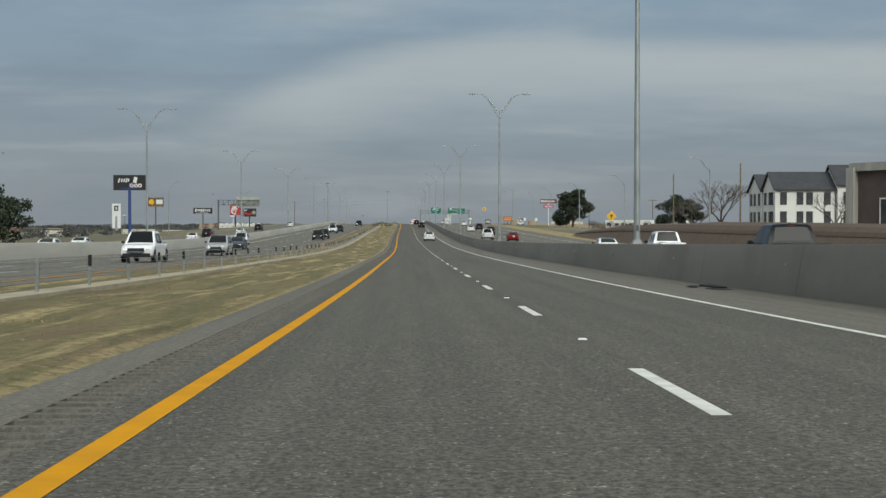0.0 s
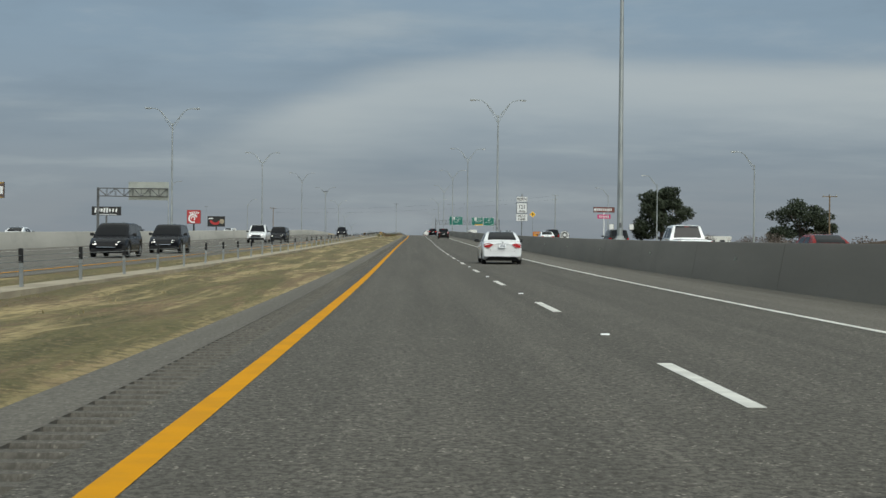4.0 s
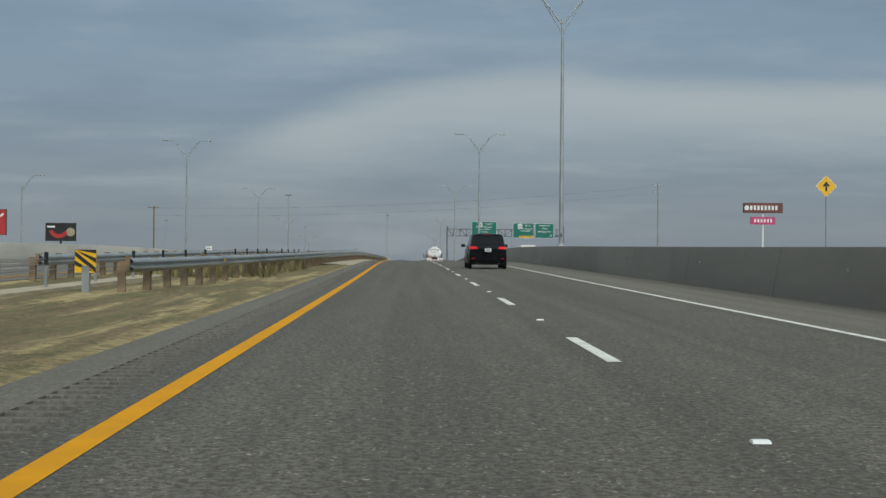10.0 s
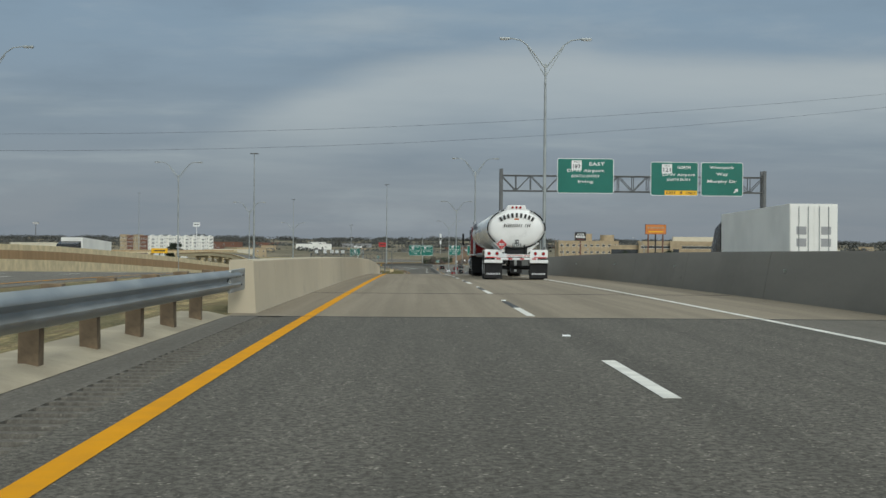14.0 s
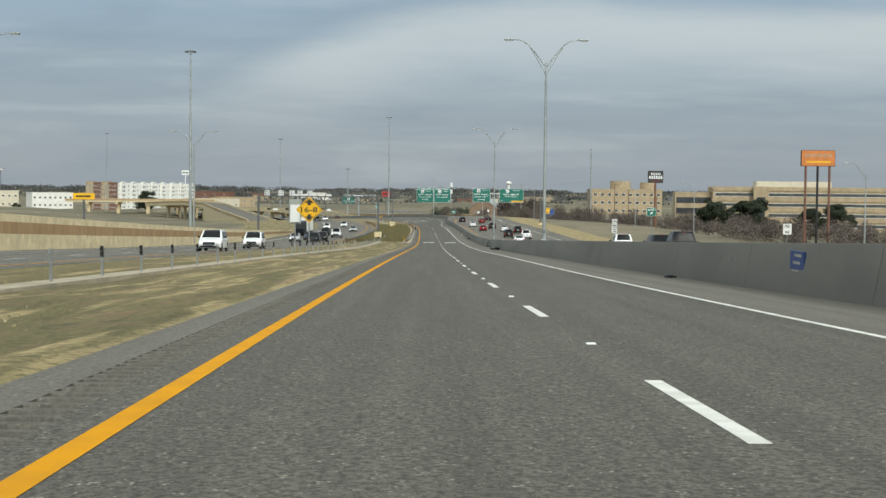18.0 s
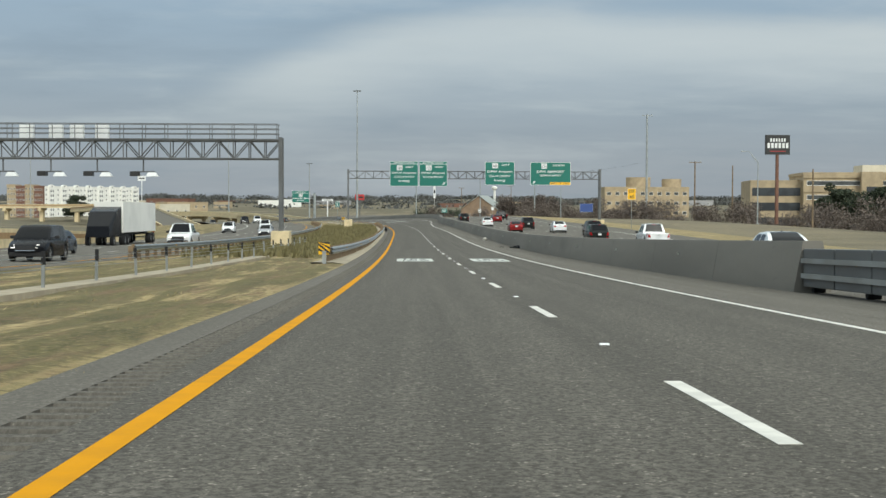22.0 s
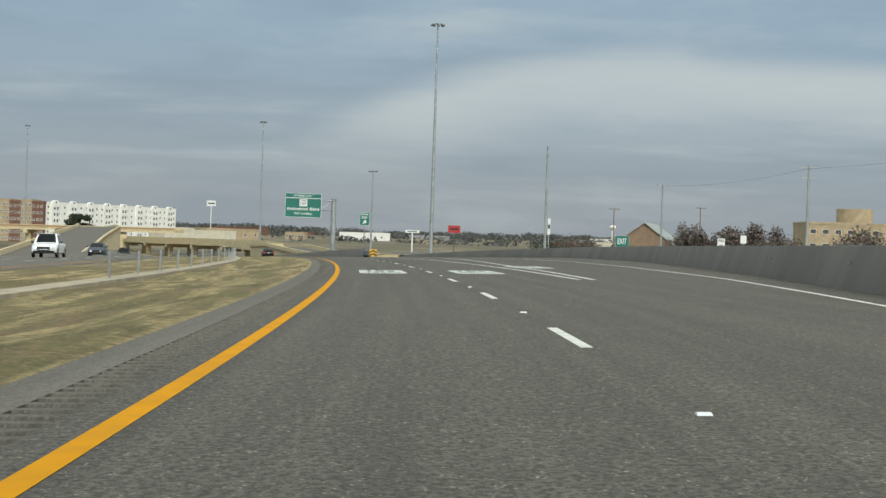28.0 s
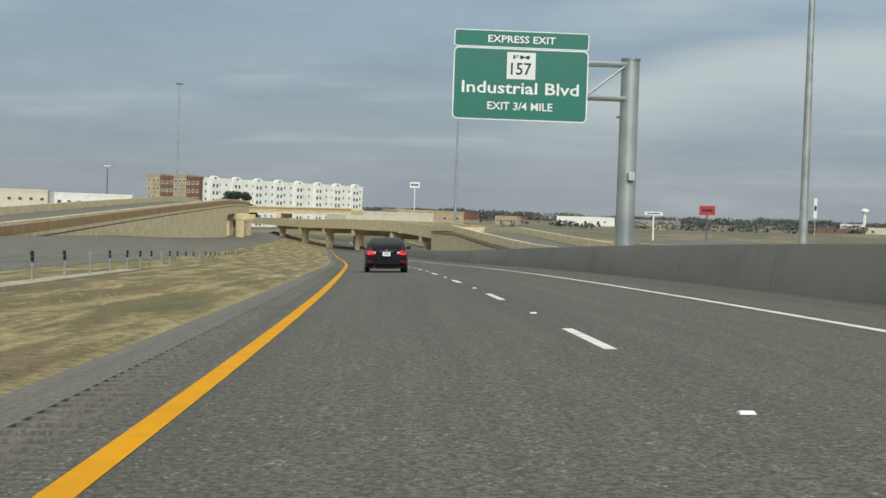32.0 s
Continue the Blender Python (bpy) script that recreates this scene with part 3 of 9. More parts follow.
    base = mix(math_node("MULTIPLY", math_node("SUBTRACT", 1.0, ramp(no.outputs["Fac"], 0.30, 0.48)), 0.25), base, (0.150, 0.190, 0.250))
    base = mix(math_node("MULTIPLY", bank, 0.72), base, (0.44, 0.455, 0.475))
    sky = N("ShaderNodeTexSky")
    sky.sky_type, sky.sun_disc = "NISHITA", False
    sky.sun_elevation, sky.sun_rotation = radians(SUN_UP), radians(SUN_ROUND)
    dim = N("ShaderNodeVectorMath")
    dim.operation = "SCALE"
    Lk(sky.outputs[0], dim.inputs[0])
    dim.inputs["Scale"].default_value = 0.10
    tint = N("ShaderNodeMix")
    tint.data_type, tint.blend_type = "RGBA", "MULTIPLY"
    tint.inputs[0].default_value = 1.0
    Lk(base, tint.inputs[6])
    tint.inputs[7].default_value = (1.03, 1.075, 1.01, 1)
    col = mix(0.05, tint.outputs[2], dim.outputs[0])
    # an overcast sky is brightest overhead
    gain = math_node("ADD", 1.0, math_node("MULTIPLY", ramp(z, 0.22, 0.95), 2.75))
    bg = N("ShaderNodeBackground")
    Lk(col, bg.inputs["Color"])
    Lk(gain, bg.inputs["Strength"])
    out = N("ShaderNodeOutputWorld")
    Lk(bg.outputs[0], out.inputs[0])


make_world()
sun = bpy.data.lights.new("sun", "SUN")
sun.energy, sun.angle, sun.color = 1.70, radians(30), (0.97, 0.96, 0.86)
sun_ob = new("sun", sun)
_a, _b = radians(SUN_ROUND), radians(SUN_UP)
sun_ob.matrix_basis = look((0, 0, 200), Vector((0, 0, 200)) - Vector(
    (math.sin(_a) * math.cos(_b), math.cos(_a) * math.cos(_b), math.sin(_b))))


# ---- materials ----
def rgb(c):
    return (*c, 1.0)


class Mat:
    """A small builder round one Principled material."""

    def __init__(self, name, rough=0.6, metal=0.0):
        self.m = bpy.data.materials.new(name)
        self.m.use_nodes = True
        self.nt = self.m.node_tree
        self.p = self.nt.nodes["Principled BSDF"]
        self.p.inputs["Roughness"].default_value = rough
        self.p.inputs["Metallic"].default_value = metal
        self.tc = self.nt.nodes.new("ShaderNodeTexCoord")

    def node(self, kind):
        return self.nt.nodes.new(kind)

    def link(self, a, b):
        self.nt.links.new(a, b)

    def coords(self, which="Object", scale=(1, 1, 1)):
        mp = self.node("ShaderNodeMapping")
        mp.inputs["Scale"].default_value = scale
        self.link(self.tc.outputs[which], mp.inputs[0])
        return mp.outputs[0]

    def noise(self, scale, detail=3.0, co=None, rough=0.55):
        n = self.node("ShaderNodeTexNoise")
        n.inputs["Scale"].default_value, n.inputs["Detail"].default_value = scale, detail
        n.inputs["Roughness"].default_value = rough
        self.link(co if co is not None else self.coords(), n.inputs["Vector"])
        return n.outputs["Fac"]

    def ramp(self, v, lo, hi, a=0.0, b=1.0):
        n = self.node("ShaderNodeMapRange")
        n.interpolation_type = "SMOOTHSTEP"
        for i, q in enumerate((lo, hi, a, b)):
            n.inputs[i + 1].default_value = q
        self.link(v, n.inputs[0])
        return n.outputs[0]

    def calc(self, op, a, b=0.0):
        n = self.node("ShaderNodeMath")
        n.operation = op
        for i, v in enumerate((a, b)):
            if isinstance(v, (int, float)):
                n.inputs[i].default_value = v
            else:
                self.link(v, n.inputs[i])
        return n.outputs[0]

    def mix(self, fac, a, b, mode="MIX"):
        n = self.node("ShaderNodeMix")
        n.data_type, n.blend_type = "RGBA", mode
        for sock, v in ((n.inputs[0], fac), (n.inputs[6], a), (n.inputs[7], b)):
            if isinstance(v, (int, float)):
                sock.default_value = v
            elif isinstance(v, tuple):
                sock.default_value = rgb(v)
            else:
                self.link(v, sock)
        return n.outputs[2]

    def bump(self, h, strength=0.3, dist=0.02):
        n = self.node("ShaderNodeBump")
        n.inputs["Strength"].default_value, n.inputs["Distance"].default_value = strength, dist
        self.link(h, n.inputs["Height"])
        self.link(n.outputs[0], self.p.inputs["Normal"])
        return self

    def done(self, col=None, rough=None):
        if isinstance(col, tuple):
            self.p.inputs["Base Color"].default_value = rgb(col)
        elif col is not None:
            self.link(col, self.p.inputs["Base Color"])
        if rough is not None:
            self.link(rough, self.p.inputs["Roughness"])
        return self.m


def plain(name, col, rough=0.5, metal=0.0, vary=0.12, scale=3.0, grain=40.0, relief=0.08, coat=0.0):
    """A painted or bare surface with slight stains and grain."""
    b = Mat(name, rough, metal)
    lo, hi = tuple(c * (1 - vary) for c in col), tuple(min(1, c * (1 + vary)) for c in col)
    big = b.ramp(b.noise(scale, 4), 0.35, 0.65)
    fine = b.noise(grain, 3)
    c = b.mix(big, lo, hi)
    c = b.mix(b.calc("MULTIPLY", b.ramp(fine, 0.45, 0.75), vary), c, tuple(x * 0.6 for x in col))
    if relief:
        b.bump(fine, relief, 0.01)
    if coat:
        b.p.inputs["Coat Weight"].default_value = coat
        b.p.inputs["Coat Roughness"].default_value = 0.08
    return b.done(c, b.ramp(big, 0, 1, max(0.02, rough - 0.06), min(1, rough + 0.06)))


def asphalt(name, tone, lanes, grain=1.0):
    """Worn asphalt; the road coordinate u runs across it and v along it."""
    b = Mat(name, 0.85)
    uv = b.tc.outputs["UV"]
    fine = b.noise(21.0, 5, b.coords("UV", (1, 0.8, 1)), 0.8)
    mid = b.noise(9.0, 4, b.coords("UV", (1, 0.6, 1)), 0.7)
    stone = b.node("ShaderNodeTexVoronoi")
    stone.inputs["Scale"].default_value = 26.0
    b.link(uv, stone.inputs["Vector"])
    streak = b.noise(1.0, 5, b.coords("UV", (2.2, 0.03, 1)))
    blot = b.noise(1.0, 4, b.coords("UV", (0.35, 0.08, 1)))
    sep = b.node("ShaderNodeSeparateXYZ")
    b.link(uv, sep.inputs[0])
    ph = b.calc("MULTIPLY", b.calc("SUBTRACT", sep.outputs[0], 0.9), 2 * math.pi / 1.75)
    wheel = b.calc("MULTIPLY", b.calc("COSINE", ph), lanes)
    c = b.mix(b.ramp(streak, 0.3, 0.7), tuple(t * 0.80 for t in tone), tuple(t * 1.17 for t in tone))
    c = b.mix(b.calc("MULTIPLY", b.ramp(blot, 0.5, 0.75), 0.45), c, tuple(t * 0.72 for t in tone))
    c = b.mix(b.ramp(wheel, -1, 1, 0.0, 0.25), c, tuple(t * 1.25 for t in tone))
    patch = b.noise(2.2, 6, b.coords("UV", (1, 0.35, 1)), 0.75)
    c = b.mix(b.ramp(patch, 0.40, 0.62, 0.0, 0.34 * grain), c, tuple(t * 0.62 for t in tone))
    c = b.mix(b.ramp(mid, 0.45, 0.66, 0.0, 0.42 * grain), c, tuple(t * 0.60 for t in tone))
    c = b.mix(b.ramp(fine, 0.42, 0.60, 0.0, 0.92 * grain), c, tuple(t * 0.36 for t in tone))
    rough_stone = b.calc("ADD", stone.outputs["Distance"], b.calc("MULTIPLY", b.calc("SUBTRACT", mid, 0.42), 1.3))
    c = b.mix(b.ramp(rough_stone, 0.05, 0.34, 0.95 * grain, 0.0), c, tuple(min(1, t * 2.6) for t in tone))
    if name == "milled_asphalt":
        # darker bands along the milled grooves, one every 0.3 m
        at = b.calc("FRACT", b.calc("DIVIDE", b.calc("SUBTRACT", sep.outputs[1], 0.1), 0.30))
        dark_mix = b.ramp(b.calc("ADD", b.calc("ABSOLUTE", b.calc("SUBTRACT", at, 0.67)), b.calc("MULTIPLY", b.calc("SUBTRACT", mid, 0.5), 0.5)), 0.20, 0.34, 0.75, 0.0)
        c = b.mix(dark_mix, c, tuple(t * 0.42 for t in tone))
    b.bump(b.noise(45.0, 3, b.coords("UV", (1, 1, 1)), 0.6), 0.25, 0.006)
    b.p.inputs["Specular IOR Level"].default_value = 0.25
    return b.done(c, b.ramp(fine, 0.3, 0.7, 0.80, 0.98))


def concrete(name, tone, dark_mix=0.5, streaks=True, axis=(0.6, 0.6, 0.05)):
    b = Mat(name, 0.85)
    down = b.noise(2.6, 5, b.coords("Object", axis)) if streaks else b.noise(1.2, 5)
    blot = b.noise(0.35, 5)
    fine = b.noise(30.0, 4)
    c = b.mix(b.ramp(down, 0.35, 0.68), tuple(t * 0.84 for t in tone), tuple(min(1, t * 1.10) for t in tone))
    # blotches of dirt
    c = b.mix(b.calc("MULTIPLY", b.ramp(blot, 0.50, 0.70), dark_mix), c, tuple(t * 0.62 for t in tone))
    c = b.mix(b.ramp(fine, 0.5, 0.8, 0, 0.5), c, tuple(t * 0.65 for t in tone))
    b.bump(fine, 0.25, 0.01)
    return b.done(c)


def cast_barrier(name, tone):
    """Slip-formed concrete: long soft stains, scuffs and dust near the foot; drawn out along the road."""
    b = Mat(name, 0.85)
    long = b.noise(1.0, 5, b.coords("UV", (2.0, 0.05, 1)), 0.6)
    blot = b.noise(1.0, 5, b.coords("UV", (1.2, 0.16, 1)), 0.65)
    scuff = b.noise(1.0, 6, b.coords("UV", (9.0, 0.45, 1)), 0.75)
    fine = b.noise(1.0, 4, b.coords("UV", (60.0, 6.0, 1)), 0.7)
    c = b.mix(b.ramp(long, 0.32, 0.68), tuple(t * 0.84 for t in tone), tuple(t * 1.12 for t in tone))
    c = b.mix(b.ramp(blot, 0.52, 0.70, 0.0, 0.55), c, tuple(t * 0.70 for t in tone))
    c = b.mix(b.ramp(scuff, 0.60, 0.72, 0.0, 0.45), c, tuple(t * 0.55 for t in tone))
    c = b.mix(b.ramp(fine, 0.5, 0.8, 0, 0.35), c, tuple(t * 0.72 for t in tone))
    return b.done(c)


def turf(name, straw, green, bare):
    b = Mat(name, 0.95)
    flow = b.coords("UV", (0.9, 0.10, 1) if name != "winter_field" else (0.10, 0.10, 1))
    p1 = b.noise(1.0, 6, flow, 0.6)
    p2 = b.noise(0.45, 5, b.coords("Object"))
    p3 = b.noise(5.0, 7, b.coords("Object", (1, 1, 1)), 0.78)
    p4 = b.noise(13.0, 6, None, 0.8)
    c = b.mix(b.ramp(p1, 0.44, 0.58), green, straw)
    if name != "winter_field":
        band = b.noise(1.0, 5, b.coords("UV", (0.75, 0.022, 1)), 0.6)
        soil = b.noise(1.0, 6, b.coords("UV", (1.5, 0.13, 1)), 0.7)
        sep = b.node("ShaderNodeSeparateXYZ")
        b.link(b.tc.outputs["UV"], sep.inputs[0])
        # the turf past the curve is drier
        lush = b.ramp(sep.outputs[1], 1070, 1110, 1.0, 0.40)
        c = b.mix(b.calc("MULTIPLY", b.ramp(band, 0.47, 0.57, 0.0, 0.85), lush), c, green)
        c = b.mix(b.ramp(soil, 0.53, 0.63, 0.0, 0.85), c, bare)
        c = b.mix(b.ramp(b.noise(1.0, 6, b.coords("UV", (5.0, 0.7, 1)), 0.75), 0.50, 0.62, 0.0, 0.75), c, tuple(0.5 * (g + t) for g, t in zip(green, bare)))
        clump = b.noise(1.0, 7, b.coords("UV", (1.1, 0.22, 1)), 0.68)
        c = b.mix(b.ramp(clump, 0.52, 0.60, 0.0, 0.72), c, tuple(t * 0.62 for t in green))
        dead = b.noise(1.0, 7, b.coords("UV", (0.8, 0.10, 1)), 0.7)
        c = b.mix(b.ramp(dead, 0.54, 0.62, 0.0, 0.70), c, tuple(t * 0.75 for t in bare))
        # bleached grass along the pavement's edge
        rim = b.calc("ADD", sep.outputs[0], b.calc("MULTIPLY", soil, 0.9))
        c = b.mix(b.ramp(rim, -1.02, -0.86, 0.0, 0.48), c, straw)
    else:
        c = b.mix(b.ramp(b.noise(1.0, 5, b.coords("UV", (0.25, 0.045, 1)), 0.6), 0.47, 0.62, 0.0, 0.80), c, green)
    c = b.mix(b.ramp(p2, 0.54, 0.70, 0, 0.6), c, bare)
    c = b.mix(b.ramp(p3, 0.46, 0.60, 0.0, 0.70), c, tuple(t * 0.6 for t in green))
    c = b.mix(b.ramp(p4, 0.52, 0.64, 0.0, 0.42), c, tuple(min(1, t * 1.2) for t in straw))
    b.bump(p3, 0.9, 0.06)
    return b.done(c)


def glow(name, col, strength):
    b = Mat(name, 0.4)
    b.p.inputs["Emission Color"].default_value = rgb(col)
    b.p.inputs["Emission Strength"].default_value = strength
    return b.done(col)


def foliage(name, col):
    b = Mat(name, 0.75)
    n = b.noise(1.6, 3)
    rnd = b.node("ShaderNodeNewGeometry").outputs["Random Per Island"]
    c = b.mix(b.ramp(n, 0.3, 0.7), tuple(t * 0.55 for t in col), tuple(t * 1.25 for t in col))
    c = b.mix(b.calc("MULTIPLY", rnd, 0.5), c, tuple(t * 0.65 for t in col))
    b.p.inputs["Subsurface Weight"].default_value = 0.0
    return b.done(c)


M = {}
M["asphalt"] = asphalt("asphalt", (0.145, 0.132, 0.110), 1.0, 0.94)
M["shoulder"] = asphalt("shoulder_asphalt", (0.172, 0.157, 0.131), 0.0, 0.55)
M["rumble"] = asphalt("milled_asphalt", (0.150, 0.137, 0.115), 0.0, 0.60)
M["far_lanes"] = asphalt("concrete_lanes", (0.205, 0.188, 0.158), 0.6)
M["deck"] = asphalt("deck_concrete", (0.255, 0.214, 0.158), 0.5, 0.25)
M["barrier"] = cast_barrier("barrier_concrete", (0.178, 0.166, 0.142))
M["parapet"] = cast_barrier("parapet_concrete", (0.53, 0.46, 0.34))
M["pale_barrier"] = cast_barrier("pale_barrier_concrete", (0.44, 0.42, 0.37))
M["pale_concrete"] = concrete("pale_concrete", (0.44, 0.42, 0.37), 0.4)
M["tan_wall"] = concrete("tan_wall", (0.72, 0.59, 0.36), 0.2, False)
M["brown_band"] = concrete("brown_band", (0.40, 0.25, 0.12), 0.25)
M["mow_strip"] = concrete("mow_strip", (0.41, 0.350, 0.25), 0.6, False)
M["earth"] = concrete("bare_earth", (0.105, 0.066, 0.042), 0.5, False)
M["turf"] = turf("dry_turf", (0.49, 0.375, 0.180), (0.135, 0.118, 0.042), (0.215, 0.130, 0.072))
M["field"] = turf("winter_field", (0.24, 0.195, 0.12), (0.125, 0.108, 0.062), (0.17, 0.145, 0.11))
M["window_far"] = plain("shaded_window_glass", (0.085, 0.09, 0.09), 0.2, 0, 0.2, 0.4, 6, 0.0)
M["yellow_line"] = plain("yellow_line_paint", (0.64, 0.285, 0.006), 0.9, 0, 0.07, 2.5, 45, 0.25)
M["white_line"] = plain("white_line_paint", (0.68, 0.665, 0.61), 0.9, 0, 0.12, 2.5, 30, 0.25)
M["shield_paint"] = plain("worn_shield_paint", (0.55, 0.57, 0.52), 0.9, 0, 0.10, 1.5, 30, 0.25)
M["black_mark"] = plain("black_contrast_paint", (0.035, 0.036, 0.038), 0.7, 0, 0.2, 0.8, 45, 0.2)
for _n in ("yellow_line", "white_line"):
    M[_n].node_tree.nodes["Principled BSDF"].inputs["Specular IOR Level"].default_value = 0.15
M["rubber"] = plain("tyre_rubber", (0.022, 0.022, 0.023), 0.75, 0, 0.2, 6, 50, 0.2)
M["rubber"].node_tree.nodes["Principled BSDF"].inputs["Specular IOR Level"].default_value = 0.2
M["galv"] = plain("galvanised_steel", (0.35, 0.37, 0.37), 0.45, 0.75, 0.15, 1.2, 25, 0.05)
M["pole_steel"] = plain("pole_steel", (0.36, 0.385, 0.38), 0.5, 0.45, 0.15, 0.7, 20, 0.05)
M["dark_steel"] = plain("dark_steel", (0.13, 0.135, 0.135), 0.55, 0.3, 0.15, 1.0, 20, 0.05)
M["timber_post"] = plain("weathered_post", (0.20, 0.145, 0.090), 0.85, 0, 0.3, 4, 25, 0.4)
M["sign_green"] = plain("sign_green", (0.002, 0.150, 0.112), 0.45, 0, 0.06, 0.5, 30, 0.02)
M["sign_white"] = plain("sign_white", (0.78, 0.79, 0.78), 0.5, 0, 0.04, 0.5, 30, 0.02)
M["sign_black"] = plain("sign_black", (0.02, 0.02, 0.02), 0.5, 0, 0.1, 0.5, 30, 0.02)
M["sign_yellow"] = plain("sign_yellow", (0.85, 0.47, 0.01), 0.45, 0, 0.06, 0.5, 30, 0.02)
M["sign_orange"] = plain("sign_orange", (0.62, 0.20, 0.04), 0.5, 0, 0.1, 0.6, 20, 0.02)
M["sign_red"] = plain("sign_red", (0.45, 0.035, 0.035), 0.5, 0, 0.08, 0.6, 20, 0.02)
M["sign_brown"] = plain("sign_brown", (0.16, 0.045, 0.035), 0.5, 0, 0.1, 0.6, 20, 0.02)
M["sign_blue"] = plain("sign_blue", (0.03, 0.07, 0.24), 0.5, 0, 0.08, 0.6, 20, 0.02)
M["sign_pink"] = plain("sign_pink", (0.55, 0.05, 0.17), 0.5, 0, 0.08, 0.6, 20, 0.02)
M["sign_back"] = plain("sign_back_aluminium", (0.40, 0.42, 0.38), 0.5, 0.3, 0.1, 0.6, 20, 0.02)
M["stucco"] = plain("white_stucco", (0.80, 0.79, 0.74), 0.85, 0, 0.06, 0.3, 15, 0.1)
M["cream"] = plain("cream_stucco", (0.62, 0.57, 0.45), 0.85, 0, 0.06, 0.3, 15, 0.1)
M["tan_stone"] = plain("tan_stone", (0.42, 0.33, 0.21), 0.85, 0, 0.12, 0.4, 12, 0.1)
M["brick"] = plain("red_brown_brick", (0.19, 0.095, 0.065), 0.85, 0, 0.18, 0.6, 14, 0.2)
M["dark_brick"] = plain("dark_brick", (0.115, 0.085, 0.075), 0.85, 0, 0.15, 0.6, 14, 0.2)
M["roofing"] = plain("dark_shingle", (0.055, 0.056, 0.062), 0.9, 0, 0.2, 1, 12, 0.3)
M["window_dark"] = plain("dark_window_glass", (0.06, 0.065, 0.07), 0.12, 0, 0.15, 0.4, 6, 0.0)
M["grey_panel"] = plain("grey_panel", (0.33, 0.33, 0.33), 0.7, 0, 0.1, 0.3, 10, 0.1)
M["bark"] = plain("bark", (0.095, 0.075, 0.06), 0.95, 0, 0.3, 3, 20, 0.5)
M["pine"] = foliage("pine_needles", (0.038, 0.052, 0.026))
M["brush"] = foliage("winter_brush", (0.150, 0.118, 0.098))
# paled towards grey: the haze over far trees is put into the colour
M["woods"] = foliage("far_woods", (0.110, 0.112, 0.104))
M["twig"] = plain("twigs", (0.13, 0.105, 0.09), 0.95, 0, 0.2, 3, 20, 0.1)
M["weed"] = foliage("olive_weeds", (0.190, 0.165, 0.070))
M["straw"] = foliage("straw_tufts", (0.42, 0.335, 0.165))


def skid(name):
    """Rubber left by locked wheels, thinning out in patches."""
    b = Mat(name, 0.9)
    n = b.noise(1.0, 5, b.coords("UV", (9.0, 0.5, 1)), 0.7)
    b.link(b.ramp(n, 0.30, 0.66, 0.05, 0.60), b.p.inputs["Alpha"])
    return b.done((0.030, 0.029, 0.027))


M["skid"] = skid("skid_rubber")


# ---- ground ----
def nearest(x, y):
    """Arc length and side offset of places (arrays)."""
    step = 5
    ax, ay, at = LINE_X[::step], LINE_Y[::step], ARC[::step]
    s, l = np.empty(x.shape), np.empty(x.shape)
    for i in range(x.shape[0]):
        k = np.argmin((x[i][:, None] - ax) ** 2 + (y[i][:, None] - ay) ** 2, 1)
        a = np.interp(at[k], ARC, TURN)
        dx, dy = x[i] - ax[k], y[i] - ay[k]
        s[i] = at[k] - np.sin(a) * dx + np.cos(a) * dy
        l[i] = np.cos(a) * dx + np.sin(a) * dy
    return s, l


def land(x, y):
    """Height of the open ground (arrays)."""
    s, l = nearest(x, y)
    road = np.interp(s, ARC, LINE_Z) + crossfall(s, l) - 0.4
    far = np.interp(y, [-500, 300, 700, 1200, 2000, 3600], [-2.5, -2.0, -6.0, -15.0, -13.0, -4.0])
    out = np.abs(l - 3.0)
    w = np.clip((out - 42.0) / 90.0, 0, 1)
    w = w * w * (3 - 2 * w)
    w = np.where(s > 1700, np.clip((s - 1700) / 300, 0, 1) + w * 0, w)
    roll = 1.6 * np.sin(x * 0.011 + 1.0) * np.cos(y * 0.009) + 0.7 * np.sin(x * 0.031 + y * 0.023)
    rise = np.clip((np.hypot(x, y - 700) - 1400) / 2000, 0, 1) * 6.0
    return road * (1 - w) + (far + roll + rise) * w


def make_ground():
    u = np.linspace(-1, 1, 181)
    xs = np.sinh(u * 4.2) / math.sinh(4.2) * 4200.0
    ys = np.r_[np.linspace(-900, -200, 8)[:-1], np.linspace(-200, 1800, 168), 1800 + (np.linspace(0, 1, 30)[1:] ** 1.7) * 2700]
    X, Y = np.meshgrid(xs, ys)
    Z = land(X, Y)
    n, k = len(xs), len(ys)
    i, j = np.meshgrid(np.arange(n - 1), np.arange(k - 1))
    q = np.stack([j * n + i, j * n + i + 1, (j + 1) * n + i + 1, (j + 1) * n + i], -1).reshape(-1, 4)
    me = bpy.data.meshes.new("ground")
    me.from_pydata(np.stack([X, Y, Z], -1).reshape(-1, 3).tolist(), [], q.tolist())
    uv = me.uv_layers.new(name="road")
    idx = np.empty(len(me.loops), dtype=np.int32)
    me.loops.foreach_get("vertex_index", idx)
    uv.data.foreach_set("uv", (np.stack([X, Y], -1).reshape(-1, 2)[idx] * 0.15).astype(np.float32).ravel())
    me.polygons.foreach_set("use_smooth", [True] * len(me.polygons))
    me.materials.append(M["field"])
    return tagged(new("ground", me), "open winter grassland around the highway", "ground", "", "structure")


ground = make_ground()

# ---- roadway ----
ROAD_END = 1700.0
DECK_A, DECK_B = 557.0, 655.0
LANE = 3.50
EDGE_L, EDGE_R = -1.25, 9.60
RAIL_1, RAIL_2, RAIL_3 = (412.0, 556.0), (895.0, 1070.0), (653.0, 655.0)


